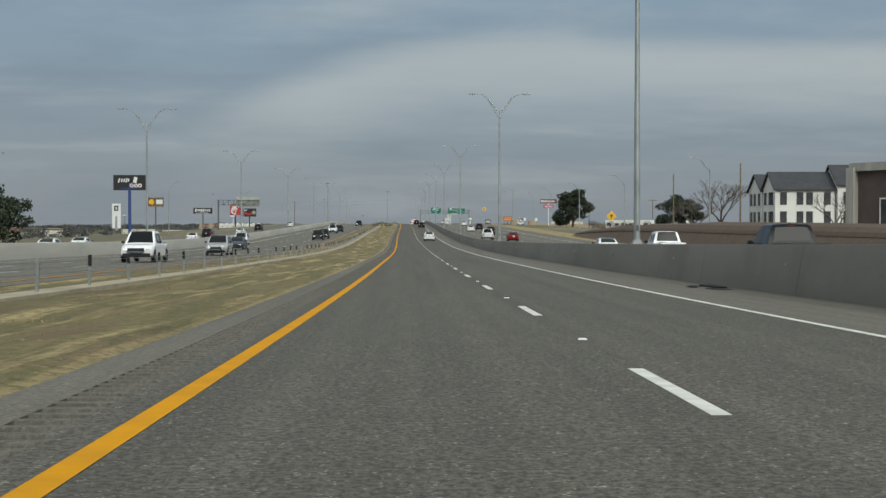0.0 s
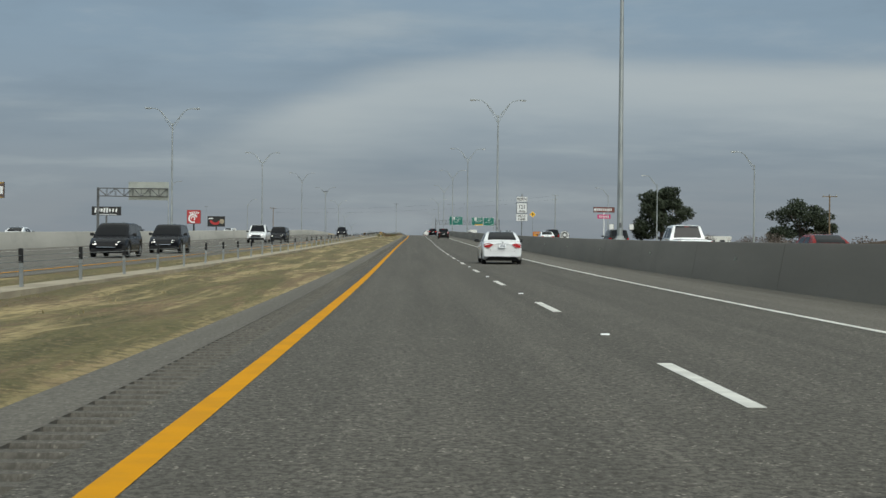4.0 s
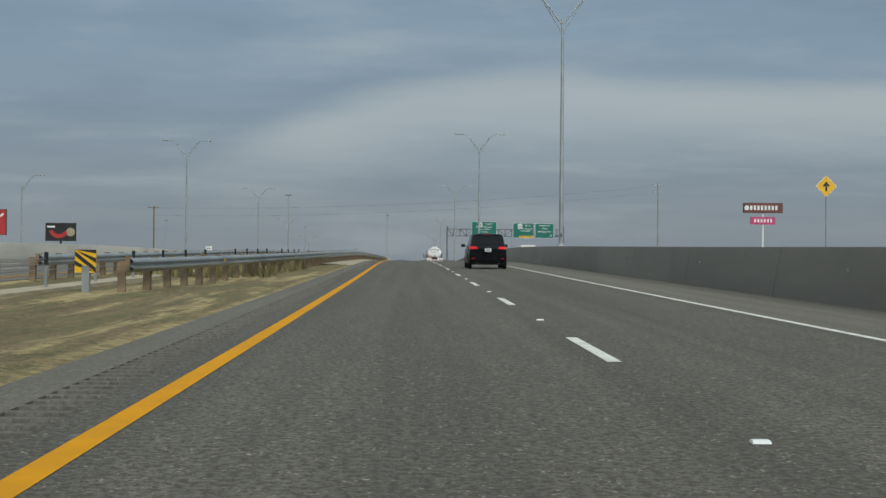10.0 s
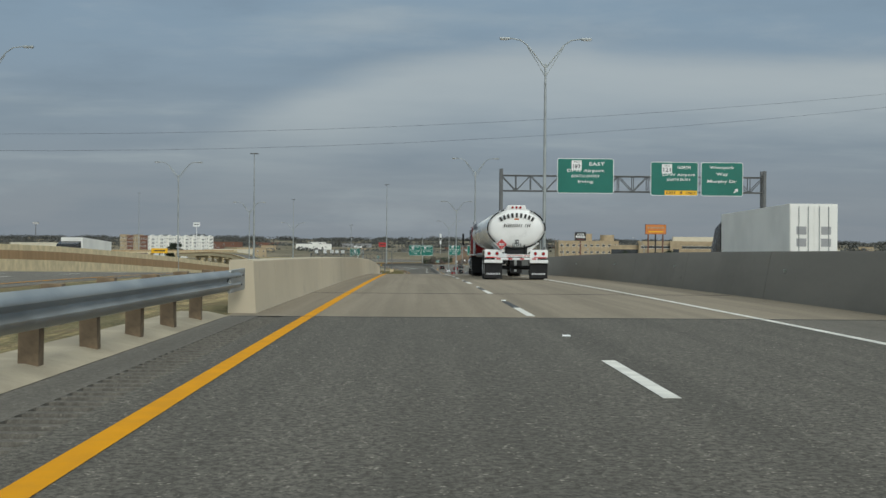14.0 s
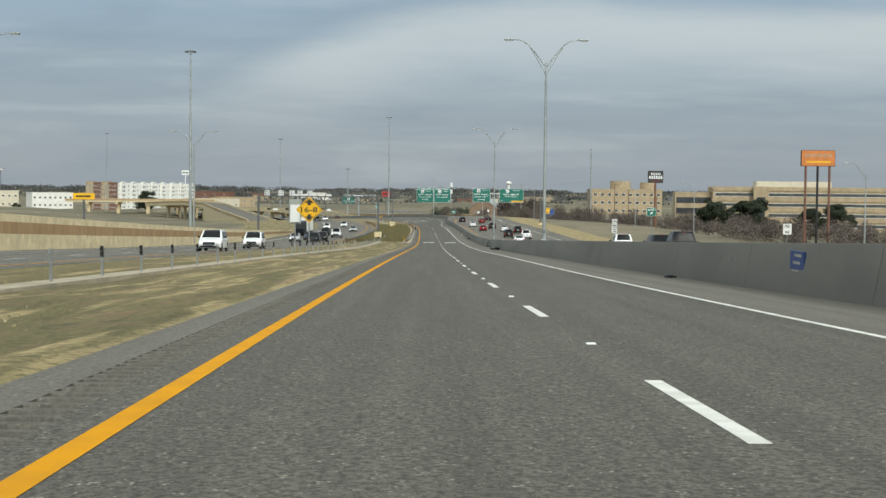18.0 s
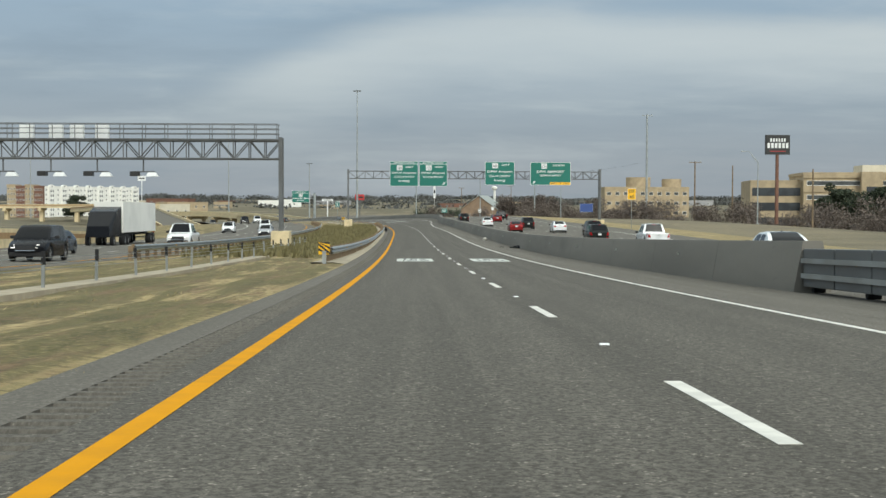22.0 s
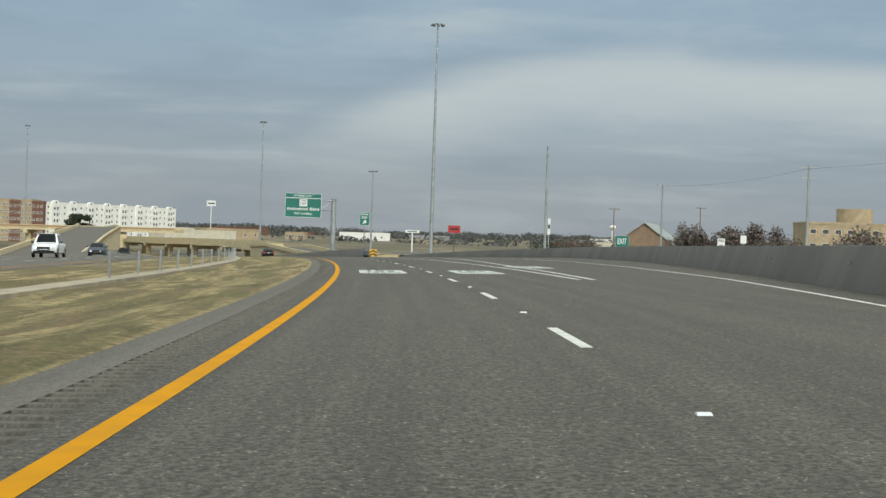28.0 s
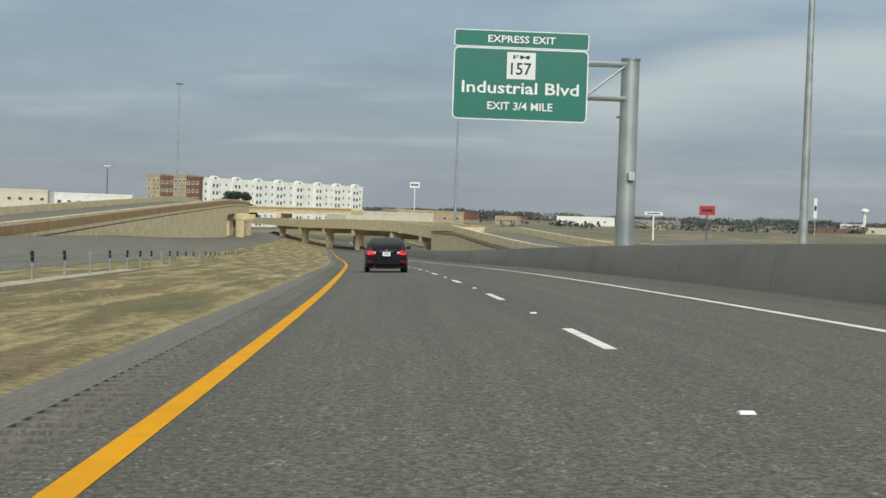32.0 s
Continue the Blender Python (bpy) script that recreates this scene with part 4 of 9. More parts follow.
def right_edge(s):
    """Foot of the right-hand barrier: it swings out where the exit lane opens."""
    return float(np.interp(s, [-150, 1040, 1075, 1097, 1122, 1165, 1216, 1252, 1300, 1400], [9.6, 9.6, 10.3, 12.0, 15.9, 22.6, 29.0, 31.5, 33, 36]))


road = thing("road", "grey worn asphalt express lanes with painted lines", "road", kind="structure")


def lane_band(a, b, mat, name):
    st = np.unique(np.r_[run(a, b, 4.0), b])
    strip(name, st, lambda s: [(-0.38, 0)] + [(l, 0) for l in np.linspace(0.5, min(right_edge(s), 60) - 0.0, 6)], mat, road)


lane_band(S0, DECK_A, M["asphalt"], "asphalt_lanes")
lane_band(DECK_A, DECK_B, M["deck"], "bridge_deck")
lane_band(DECK_B, ROAD_END, M["asphalt"], "asphalt_lanes")
strip("shoulder_edge", run(S0, DECK_A), [(EDGE_L, 0), (-0.78, 0)], M["shoulder"], road)
strip("shoulder_edge", run(DECK_B, ROAD_END), [(EDGE_L, 0), (-0.78, 0)], M["shoulder"], road)
strip("deck_edge", run(DECK_A, DECK_B), [(-1.30, 0), (-0.38, 0)], M["deck"], road)


def rumble(a, b):
    """Milled grooves along the shoulder."""
    k = np.arange(int((b - a) / 0.30))
    st = (a + k[:, None] * 0.30 + np.array([0.0, 0.11, 0.15, 0.26])[None]).ravel()
    dz = np.tile([0.0, 0.0, -0.05, -0.05], len(k))
    st, dz = np.r_[st, b], np.r_[dz, 0.0]
    look_up = dict(zip(st.tolist(), dz.tolist()))
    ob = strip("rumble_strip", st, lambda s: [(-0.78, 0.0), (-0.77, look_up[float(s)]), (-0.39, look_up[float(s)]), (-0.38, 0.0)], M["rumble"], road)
    ob["kind"] = "stuff"


rumble(S0 + 100, DECK_A)
rumble(DECK_B, 1420.0)
strip("shoulder_edge", run(1420, ROAD_END), [(-0.78, 0), (-0.38, 0)], M["shoulder"], road)
strip("shoulder_edge", run(S0, S0 + 100), [(-0.78, 0), (-0.38, 0)], M["shoulder"], road)

# painted lines, 4 mm proud
strip("yellow_edge_line", run(S0, ROAD_END, 3), [(-0.085, 0.004), (0.085, 0.004)], M["yellow_line"], road, "yellow edge line")
strip("dusty_shoulder", run(S0, DECK_A - 0.1, 5), lambda s: [(7.16, 0.002), (8.3, 0.003), (right_edge(s), 0.003)], M["shoulder"], road, "paler dusty shoulder")
strip("dusty_shoulder", run(DECK_B + 0.1, 1052, 5), lambda s: [(7.16, 0.002), (8.3, 0.003), (right_edge(s), 0.003)], M["shoulder"], road, "paler dusty shoulder")
strip("white_edge_line", run(S0, 1055, 3), [(6.99, 0.004), (7.12, 0.004)], M["white_line"], road, "white edge line")


def bent(xs, ls):
    return lambda s: float(np.interp(s, xs, ls))


# the exit lane peels off to the right: its own lines
outer = bent([1055, 1080, 1094, 1111, 1139, 1165, 1190, 1206, 1300], [7.05, 8.6, 10.3, 12.4, 14.9, 16.5, 18.2, 18.8, 22.0])
strip("white_edge_line", run(1055, 1300, 3), lambda s: [(outer(s), 0.004), (outer(s) + 0.14, 0.004)], M["white_line"], road)
gore_r = bent([1100, 1143, 1172, 1192, 1216, 1243, 1300], [7.5, 9.0, 10.7, 11.9, 13.5, 15.2, 18.6])
strip("gore_line", run(1110, 1300, 3), lambda s: [(gore_r(s), 0.004), (gore_r(s) + 0.16, 0.004)], M["white_line"], road)
gore_l = bent([1100, 1127, 1164, 1200, 1700], [7.3, 7.55, 7.45, 7.25, 7.1])
strip("white_edge_line", run(1110, ROAD_END, 3), lambda s: [(gore_l(s), 0.004), (gore_l(s) + 0.16, 0.004)], M["white_line"], road)

CYCLE = 12.19 * 3.5 / 3.66
DASH = 3.14
drift = bent([0, 44, 85, 200, 245, 300, 350, 395, 546, 585, 600, 697, 735, 780, 815, 884, 931, 1040, 1084, 1119, 1154, 1190, 1236],
             [0.69, 0.787, 0.835, 0.848, 0.84, 0.838, 0.853, 0.838, 0.832, 0.79, 0.81, 0.795, 0.79, 0.825, 0.81, 0.82, 0.86, 0.875, 0.972, 0.99, 0.985, 0.965, 0.95])
_dash = Geo().box(0, DASH / 2, 0.0005, 0.13, DASH, 0.0035)
_dash_me = _dash.mesh("lane_dash", M["white_line"])
_dark_me = Geo().box(0, DASH / 2, 0.0005, 0.13, DASH, 0.003).mesh("contrast_dash", M["black_mark"])
_stud_me = Geo().loft([[(-0.05, -0.05, 0.004), (0.05, -0.05, 0.004), (0.05, 0.05, 0.004), (-0.05, 0.05, 0.004)],
                       [(-0.045, -0.025, 0.02), (0.045, -0.025, 0.02), (0.045, 0.025, 0.02), (-0.045, 0.025, 0.02)]]).mesh("road_stud", M["sign_white"])
for k in range(-5, 128):
    s = (k + drift(k * CYCLE)) * CYCLE
    part("lane_dash", _dash_me, None, road, m=spot_graded(s, LANE, 0.001))
    if -2 < k < 118:
        part("road_stud", _stud_me, None, road, m=spot_graded(s + DASH + 3.55, LANE, 0.0))
    if DECK_A - 4 < s < DECK_B:
        part("contrast_dash", _dark_me, None, road, m=spot_graded(s + DASH + 0.02, LANE, 0.001))
# expansion joints of the bridge deck
for s in (DECK_A, DECK_A + 12.0, 606.0, DECK_B):
    part("expansion_joint", Geo().box(4.1, 0, 0.001, 10.6, 0.07, 0.004), M["black_mark"], road, m=spot_graded(s, 0))


def route_mark(s, l):
    """A white pavement shield with the route number."""
    w, d = 1.72, 6.1
    r = 0.28
    pts = []
    for cx, cy, a0 in ((w / 2 - r, d / 2 - r * 2, 0), (-w / 2 + r, d / 2 - r * 2, 90), (-w / 2 + r, -d / 2 + r * 2, 180), (w / 2 - r, -d / 2 + r * 2, 270)):
        for a in range(0, 91, 18):
            t = radians(a0 + a)
            pts.append((cx + r * math.cos(t), cy + 2 * r * math.sin(t)))
    g = Geo().loft([[(x, y, 0.001) for x, y in pts], [(x, y, 0.005) for x, y in pts]])
    ob = part("route_marking", g, M["shield_paint"], road, "white pavement shield with black route number", m=spot_graded(s, l))
    write("183", 1.0, M["black_mark"], ob, pose(0, 1.15, 0.0055), 1.05, 2.3, depth=0.001)
    write("TEXAS", 1.0, M["black_mark"], ob, pose(0, -1.55, 0.0055), 1.32, 1.45, depth=0.001)


for s in (905.3, 1120.6):
    for l in (1.70, 5.27):
        route_mark(s, l)
route_mark(1121.1 + 12, 9.2)

# ---- median and far carriageway ----
def far_edge(s):
    """Near edge of the opposite carriageway."""
    return float(np.interp(s, [-150, 560, 660, 760, 1120, 1260, 1300, 1350, 1400, 1470, 1700], [-9.3, -9.3, -10.5, -12.4, -12.4, -12.5, -13.2, -14.2, -14.5, -13.6, -13.6]))


def opposite_far(s):
    """Far edge of the opposite lanes; past the interchange it closes in along the ramp wall."""
    return float(np.interp(s, [-150, 1230, 1300, 1337, 1365, 1467, 1700], [0, 0, 3.4, 4.7, 5.5, 9.0, 9.0])) + far_edge(s) - 15.15


def lift_near(s):
    return float(np.interp(s, [1265, 1300, 1350, 1400, 1470], [0, 0.25, 0.6, 0.9, 1.6]))


def lift_far(s):
    return float(np.interp(s, [1230, 1300, 1320, 1365, 1467], [0, 1.4, 1.9, 2.45, 2.7]))


def fence_line(s):
    return float(np.interp(s, [-150, 100, 300, 700, 1150, 1175, 1250, 1300, 1400, 1700], [-6.9, -6.9, -6.6, -6.8, -6.2, -6.6, -7.6, -10.0, -12.0, -12.0]))


_r = random.Random(5)


def median_profile(s):
    a, b, f = far_edge(s), EDGE_L, fence_line(s)
    ls = [a, a + 0.8, f - 0.6, f - 0.55, f + 0.55, f + 0.6, -4.6, -3.4, -2.3, b - 0.35, b]
    dz = [-0.02, -0.06, -0.03, -0.07, -0.07, -0.03, -0.06, -0.05, 0.01, 0.03, -0.012]
    w = 0.03 * math.sin(s * 0.31) + 0.02 * math.sin(s * 0.83 + 1)
    k = lift_near(s)
    return [(l, z + (w if 2 <= i <= 8 else 0) + k * min(1.0, max(0.0, (b - l) / (b - a)))) for i, (l, z) in enumerate(zip(ls, dz))]


median = strip("median", run(S0, ROAD_END, 2.5), median_profile, M["turf"], None, "mown straw-coloured median grass with green and bare patches", "structure", 40)
median["category"] = "median"
strip("mow_strip", run(S0, ROAD_END, 5), lambda s: [(fence_line(s) - 0.42, -0.25), (fence_line(s) - 0.42, 0.03), (fence_line(s) + 0.42, 0.03), (fence_line(s) + 0.42, -0.25)],
            M["mow_strip"], None, "pale concrete strip under the cable fence", "structure")
opposite = thing("opposite_road", "pale concrete lanes of the opposite carriageway", "road", kind="structure")
strip("lanes", run(S0, ROAD_END, 5), lambda s: [(opposite_far(s), lift_far(s) - 0.01), (far_edge(s), lift_near(s) - 0.01)], M["far_lanes"], opposite)
strip("yellow_edge_line", run(S0, 1250, 5), lambda s: [(far_edge(s) - 1.25, 0.004), (far_edge(s) - 1.09, 0.004)], M["yellow_line"], opposite)
strip("white_edge_line", run(S0, 1250, 5), lambda s: [(far_edge(s) - 12.4, 0.004), (far_edge(s) - 12.24, 0.004)], M["white_line"], opposite)
def far_dashes(base, offs, ph, ob):
    """Lane dashes of lanes that are never passed near, joined."""
    g = Geo()
    for k in range(-4, 106):
        for q in offs:
            g.box(0, DASH / 2, 0.0005, 0.13, DASH, 0.0035, spot_graded((k + ph) * CYCLE, base((k + ph) * CYCLE) + q, 0.0))
    part("lane_dashes", g, M["white_line"], ob)["kind"] = "stuff"


far_dashes(far_edge, (-4.9, -8.5), 0.3, opposite)

# right-hand general lanes, beyond the barrier
general = thing("general_lanes", "grey asphalt general-purpose lanes beyond the barrier", "road", kind="structure")


def general_left(s):
    return right_edge(s) + 0.75


strip("lanes", run(S0, ROAD_END, 5), lambda s: [(general_left(s), -0.01), (general_left(s) + 20.5, -0.01)], M["far_lanes"], general)
for q in (2.0, 16.4):
    strip("edge_line", run(S0, 1300, 5), lambda s: [(general_left(s) + q, 0.0), (general_left(s) + q + 0.15, 0.0)], M["yellow_line"] if q < 4 else M["white_line"], general)
far_dashes(general_left, (5.6, 9.2, 12.8), 0.55, general)
strip("verge", run(S0, ROAD_END, 5), lambda s: [(general_left(s) + 20.5, -0.01), (general_left(s) + 24, -0.05), (general_left(s) + 32, -0.6)], M["turf"], general)
strip("verge", run(S0, 1262, 5), lambda s: [(-52, -0.7), (-46, -0.1), (-42, -0.02)], M["turf"], opposite)
strip("frontage_lanes", run(S0, 700, 5), [(-42, -0.02), (-25.2, -0.02)], M["far_lanes"], opposite)
strip("frontage_verge", run(700, 1262, 5), [(-42, -0.02), (-25.0, -0.04)], M["turf"], opposite)

# ---- barriers ----
F_SHAPE = [(0.0, 0.0), (0.01, 0.06), (0.19, 1.06), (0.21, 1.09), (0.60, 1.09), (0.62, 1.06), (0.80, 0.06), (0.81, -0.02)]


def barrier(name, a, b, base, mat, label, shape=F_SHAPE, panel=9.14, flip=1, category="barrier"):
    """A concrete barrier cast in lengths with open joints."""
    ob = thing(name, label, category, kind="structure")
    k0, k1 = math.floor(a / panel), math.ceil(b / panel)
    for k in range(k0, k1):
        p, q = max(a, k * panel) + 0.012, min(b, (k + 1) * panel) - 0.012
        if q - p < 0.3:
            continue
        me = strip("barrier_length", run(p, q, 4.6), lambda s: [(base(s) + flip * x, z) for x, z in shape], mat, ob, smooth=30).data
        # end faces
        n = len(shape)
        bm = bmesh.new()
        bm.from_mesh(me)
        bm.verts.ensure_lookup_table()
        for r in (0, len(bm.verts) - n):
            bm.faces.new([bm.verts[r + i] for i in range(n)])
        bm.to_mesh(me)
        bm.free()
    return ob


GATE = (859.3, 869.8)
barrier("barrier", -60, GATE[0], lambda s: right_edge(s), M["barrier"], "dirty grey concrete median barrier with scuffs")
barrier("barrier", GATE[1], 1420, lambda s: right_edge(s), M["barrier"], "dirty grey concrete median barrier with scuffs")
strip("road_base", run(-60, 1420, 6), lambda s: [(right_edge(s) - 0.02, -0.012), (right_edge(s) + 0.80, -0.012)], M["shoulder"], road)
barrier("barrier", 1234, 1640, lambda s: 10.2 + max(0.0, (s - 1262) * 0.004), M["barrier"], "scuffed grey concrete barrier behind the exit nose")
barrier("barrier", -60, 548, lambda s: far_edge(s) - 15.6, M["pale_barrier"], "pale concrete barrier of the opposite carriageway")
PARAPET = [(0.0, 0.0), (-0.01, 0.06), (-0.05, 0.84), (-0.07, 0.86), (-0.44, 0.86), (-0.46, 0.0), (-0.46, -0.3)]
barrier("bridge_parapet", 558.0, 657.0, lambda s: -0.92, M["parapet"], "tan concrete bridge parapet with vertical joints", PARAPET, 12.2, 1, "parapet")
# tan retaining wall with a brown band beyond the far lanes
wall = thing("retaining_wall", "long tan concrete wall with a brown painted band", "wall", kind="structure")
_wl = lambda s: far_edge(s) - 15.3
_wh = bent([548, 600, 640, 700, 780, 860, 930, 980], [1.0, 1.5, 2.0, 2.5, 2.6, 2.2, 1.5, 0.9])
strip("wall_face", run(548, 980, 8), lambda s: [(_wl(s) - 0.5, -0.6), (_wl(s) - 0.5, _wh(s)), (_wl(s), _wh(s)), (_wl(s), -0.2)], M["tan_wall"], wall)
strip("painted_band", run(548, 980, 8), lambda s: [(_wl(s) + 0.004, _wh(s) * 0.45), (_wl(s) + 0.004, _wh(s) * 0.78)], M["brown_band"], wall)


# ---- light poles ----
def light_pole(arms=2, height=12.35, name="street_lamp"):
    """A tall tapered steel pole with raised arms and flat lamp heads; built at the origin."""
    ob = thing(name, "tall galvanised street lamp with two raised arms" if arms == 2 else "tall galvanised street lamp with one arm", "street lamp")
    part("pole", Geo().tube((0, 0, 0.12), (0, 0, height), 0.125, 0.065, 12), M["pole_steel"], ob, smooth=40)
    part("base_plate", Geo().box(0, 0, 0.0, 0.42, 0.42, 0.05).box(0, 0, 0.05, 0.30, 0.30, 0.10), M["galv"], ob, bevel=0.01)
    part("hand_hole", Geo().box(0, -0.125, 0.5, 0.10, 0.02, 0.2), M["dark_steel"], ob)
    for k in ((-1, 1) if arms == 2 else (-1,)):
        pts = [(k * 0.05, 0, height - 0.25), (k * 0.66, 0, height + 0.55), (k * 1.19, 0, height + 1.2), (k * 1.63, 0, height + 1.5), (k * 2.29, 0, height + 1.6)]
        arm = part("arm", Geo().path(pts, 0.045, 8, 0.035), M["pole_steel"], ob, smooth=50)
        pts2 = [(k * 0.05, 0, height - 0.75), (k * 0.62, 0, height + 0.22), (k * 1.15, 0, height + 1.05)]
        part("brace", Geo().path(pts2, 0.025, 6), M["pole_steel"], arm)
        head = Geo().box(k * 2.60, 0, height + 1.52, 0.66, 0.32, 0.12)
        hd = part("lamp_head", head, M["pole_steel"], ob, bevel=0.03)
        part("lens", Geo().box(k * 2.64, 0, height + 1.49, 0.45, 0.24, 0.03), M["sign_white"], hd)
    return ob


_lamp = light_pole()
_lamp["group"] = "street lamps along the highway"
_lamp.matrix_basis = spot(49.2, 10.02, 1.09)
for s in (-36, 125, 208, 290, 373.1, 454, 537, 620.4, 700, 782.3, 857.5):
    copy_thing(_lamp, spot(s, 10.02, 1.09))
for s in (50, 132.3, 210, 295, 376.9, 458, 540, 621, 700, 777, 856):
    copy_thing(_lamp, spot(s, far_edge(s) - 15.35, 0.3))


_one = light_pole(1, 10.6)
_one["group"] = "lamps of the frontage road"
_one.matrix_basis = spot(172.3, 41.2, -0.6)
for s, l in ((243, 42), (314, 43), (385, 44), (456, 46), (160, -50), (300, -52), (440, -52), (560, -50), (971, 58.5), (1059, 62), (860, 58), (1180, 60)):
    copy_thing(_one, spot(s, l, -0.8, 180 if l < 0 else 0))


def high_mast(x, y, base, top):
    """A high mast with a ring of floodlights."""
    h = top - base
    ob = thing("high_mast", "very tall grey high-mast light with a ring of floodlights", "high mast", pose(x, y, base), "high masts of the interchange")
    part("pole", Geo().tube((0, 0, 0), (0, 0, h * 0.34), 0.42, 0.34, 14), M["pole_steel"], ob, smooth=40)
    part("pole_section", Geo().tube((0, 0, h * 0.33), (0, 0, h * 0.67), 0.33, 0.24, 14), M["pole_steel"], ob, smooth=40)
    part("pole_section", Geo().tube((0, 0, h * 0.66), (0, 0, h - 0.5), 0.235, 0.15, 14), M["pole_steel"], ob, smooth=40)
    ring = Geo()
    n = 14
    for i in range(n):
        a, b = 2 * math.pi * i / n, 2 * math.pi * (i + 1) / n
        ring.tube((math.cos(a) * 1.0, math.sin(a) * 1.0, h - 0.4), (math.cos(b) * 1.0, math.sin(b) * 1.0, h - 0.4), 0.06, n=6)
    part("ring", ring, M["dark_steel"], ob)
    for i in range(8):
        a = 2 * math.pi * i / 8
        part("floodlight", Geo().box(math.cos(a) * 1.25, math.sin(a) * 1.25, h - 0.75, 0.5, 0.5, 0.35), M["dark_steel"], ob, bevel=0.05)
    part("cap", Geo().tube((0, 0, h - 0.6), (0, 0, h), 0.2, 0.05, 10), M["pole_steel"], ob)


def land_at(x, y):
    return float(land(np.array([[x]]), np.array([[y]]))[0, 0])


def rest(x, y, drop=0.4):
    """A pose on the open ground."""
    return pose(x, y, land_at(x, y) - drop)


for x, y, top in ((-67.0, 1025, 35.2), (-27.8, 1349, 37.6), (-107, 1564.5, 34.6), (-265.5, 1742, 44.6), (-59.0, 1513, 14.6)):
    high_mast(x, y, land_at(x, y) - 0.5, top)


# ---- cable fence in the median ----
fence = thing("cable_fence", "low cable barrier with slim black-topped steel posts", "fence", kind="structure")
_post = Geo().box(0, 0, -0.1, 0.070, 0.055, 0.86).mesh("fence_post", M["galv"])
_cap = Geo().box(0, 0, 0.50, 0.082, 0.066, 0.30).mesh("reflector_sleeve", M["rubber"])
FENCE = [(-60.0, 556.0), (655.0, 946.0), (1105.0, 1420.0)]
for a, b in FENCE:
    for i, s in enumerate(np.arange(a + 2.7, b, 4.85)):
        p = part("fence_post", _post, None, fence, m=spot(s, fence_line(s), 0.03) @ pose(0, 0, 0, _r.uniform(-1.5, 1.5), _r.uniform(-2, 2), 0))
        if i % 5 != 3 and not 1100 < s < 1180:
            part("reflector_sleeve", _cap, None, p)
    for z in (0.42, 0.55, 0.68):
        g = Geo()
        st = run(a, b, 12)
        pts = on(st, [fence_line(s) for s in st], z)
        for p, q in zip(pts[:-1], pts[1:]):
            g.tube(p, q, 0.010, n=4, caps=False)
        part("cable", g, M["galv"], fence)

# ---- guardrails ----
W_BEAM = [(0.0, -0.155), (0.012, -0.150), (0.055, -0.115), (0.080, -0.085), (0.080, -0.060), (0.012, -0.025), (0.0, 0.0), (0.012, 0.025), (0.080, 0.060), (0.080, 0.085), (0.055, 0.115), (0.012, 0.150), (0.0, 0.155)]


def guardrail(a, b, base, label, post_mat, far=False):
    ob = thing("guardrail", label, "guardrail")
    zc = 0.56
    st = run(a, b, 3.81)
    for p, q in zip(st[:-1], st[1:]):
        me = strip("rail_length", np.linspace(p, q + 0.05, 3), lambda s: [(base(s) + x, zc + z) for x, z in W_BEAM], M["galv"], ob, smooth=40)
    back = strip("rail_back", st, lambda s: [(base(s) - 0.004, zc - 0.155), (base(s) - 0.004, zc + 0.155)], M["galv"], ob)
    post = Geo().box(0, 0, -0.3, 0.17, 0.17, 0.94)
    if far:
        post.box(0.171, 0, 0.40, 0.17, 0.15, 0.34)
    post = post.mesh("post", post_mat)
    block = Geo().box(0, 0, 0.40, 0.17, 0.15, 0.34).mesh("offset_block", post_mat)
    refl = Geo().box(0, 0, 0.0, 0.03, 0.10, 0.10).mesh("reflector", M["sign_yellow"])
    for i, s in enumerate(np.arange(a + 0.4, b, 1.905)):
        p = part("post", post, None, ob, m=spot(s, base(s) - 0.30, 0.0) @ pose(0, 0, 0, _r.uniform(-1, 1), _r.uniform(-1.5, 1.5), _r.uniform(-6, 6)))
        if not far:
            part("offset_block", block, None, p, m=pose(0.17, 0, 0))
        if i % 8 == 5:
            part("reflector", refl, None, ob, m=spot(s, base(s) + 0.06, zc - 0.02))
    return ob


rail1 = bent([405, 415, 440, 476, 514, 548, 557], [-5.2, -4.2, -2.85, -1.90, -1.88, -1.22, -1.12])
guardrail(412, 557, rail1, "galvanised W-beam guardrail on weathered posts before the bridge", M["timber_post"])
rail2 = bent([895, 900, 912, 934, 950, 1046, 1060, 1070], [-1.85, -1.78, -1.60, -1.40, -1.34, -1.30, -1.36, -1.50])
guardrail(897, 1069, rail2, "galvanised W-beam guardrail on weathered posts beside the gantries", M["timber_post"])
rail3 = bent([905, 940, 1050, 1110], [-11.6, -10.9, -10.9, -11.6])
guardrail(905, 1112, rail3, "galvanised guardrail on weathered posts facing the opposite lanes", M["timber_post"], True)
guardrail(420, 552, bent([420, 440, 552], [-8.7, -8.1, -8.0]), "galvanised guardrail on weathered posts facing the opposite lanes", M["timber_post"], True)
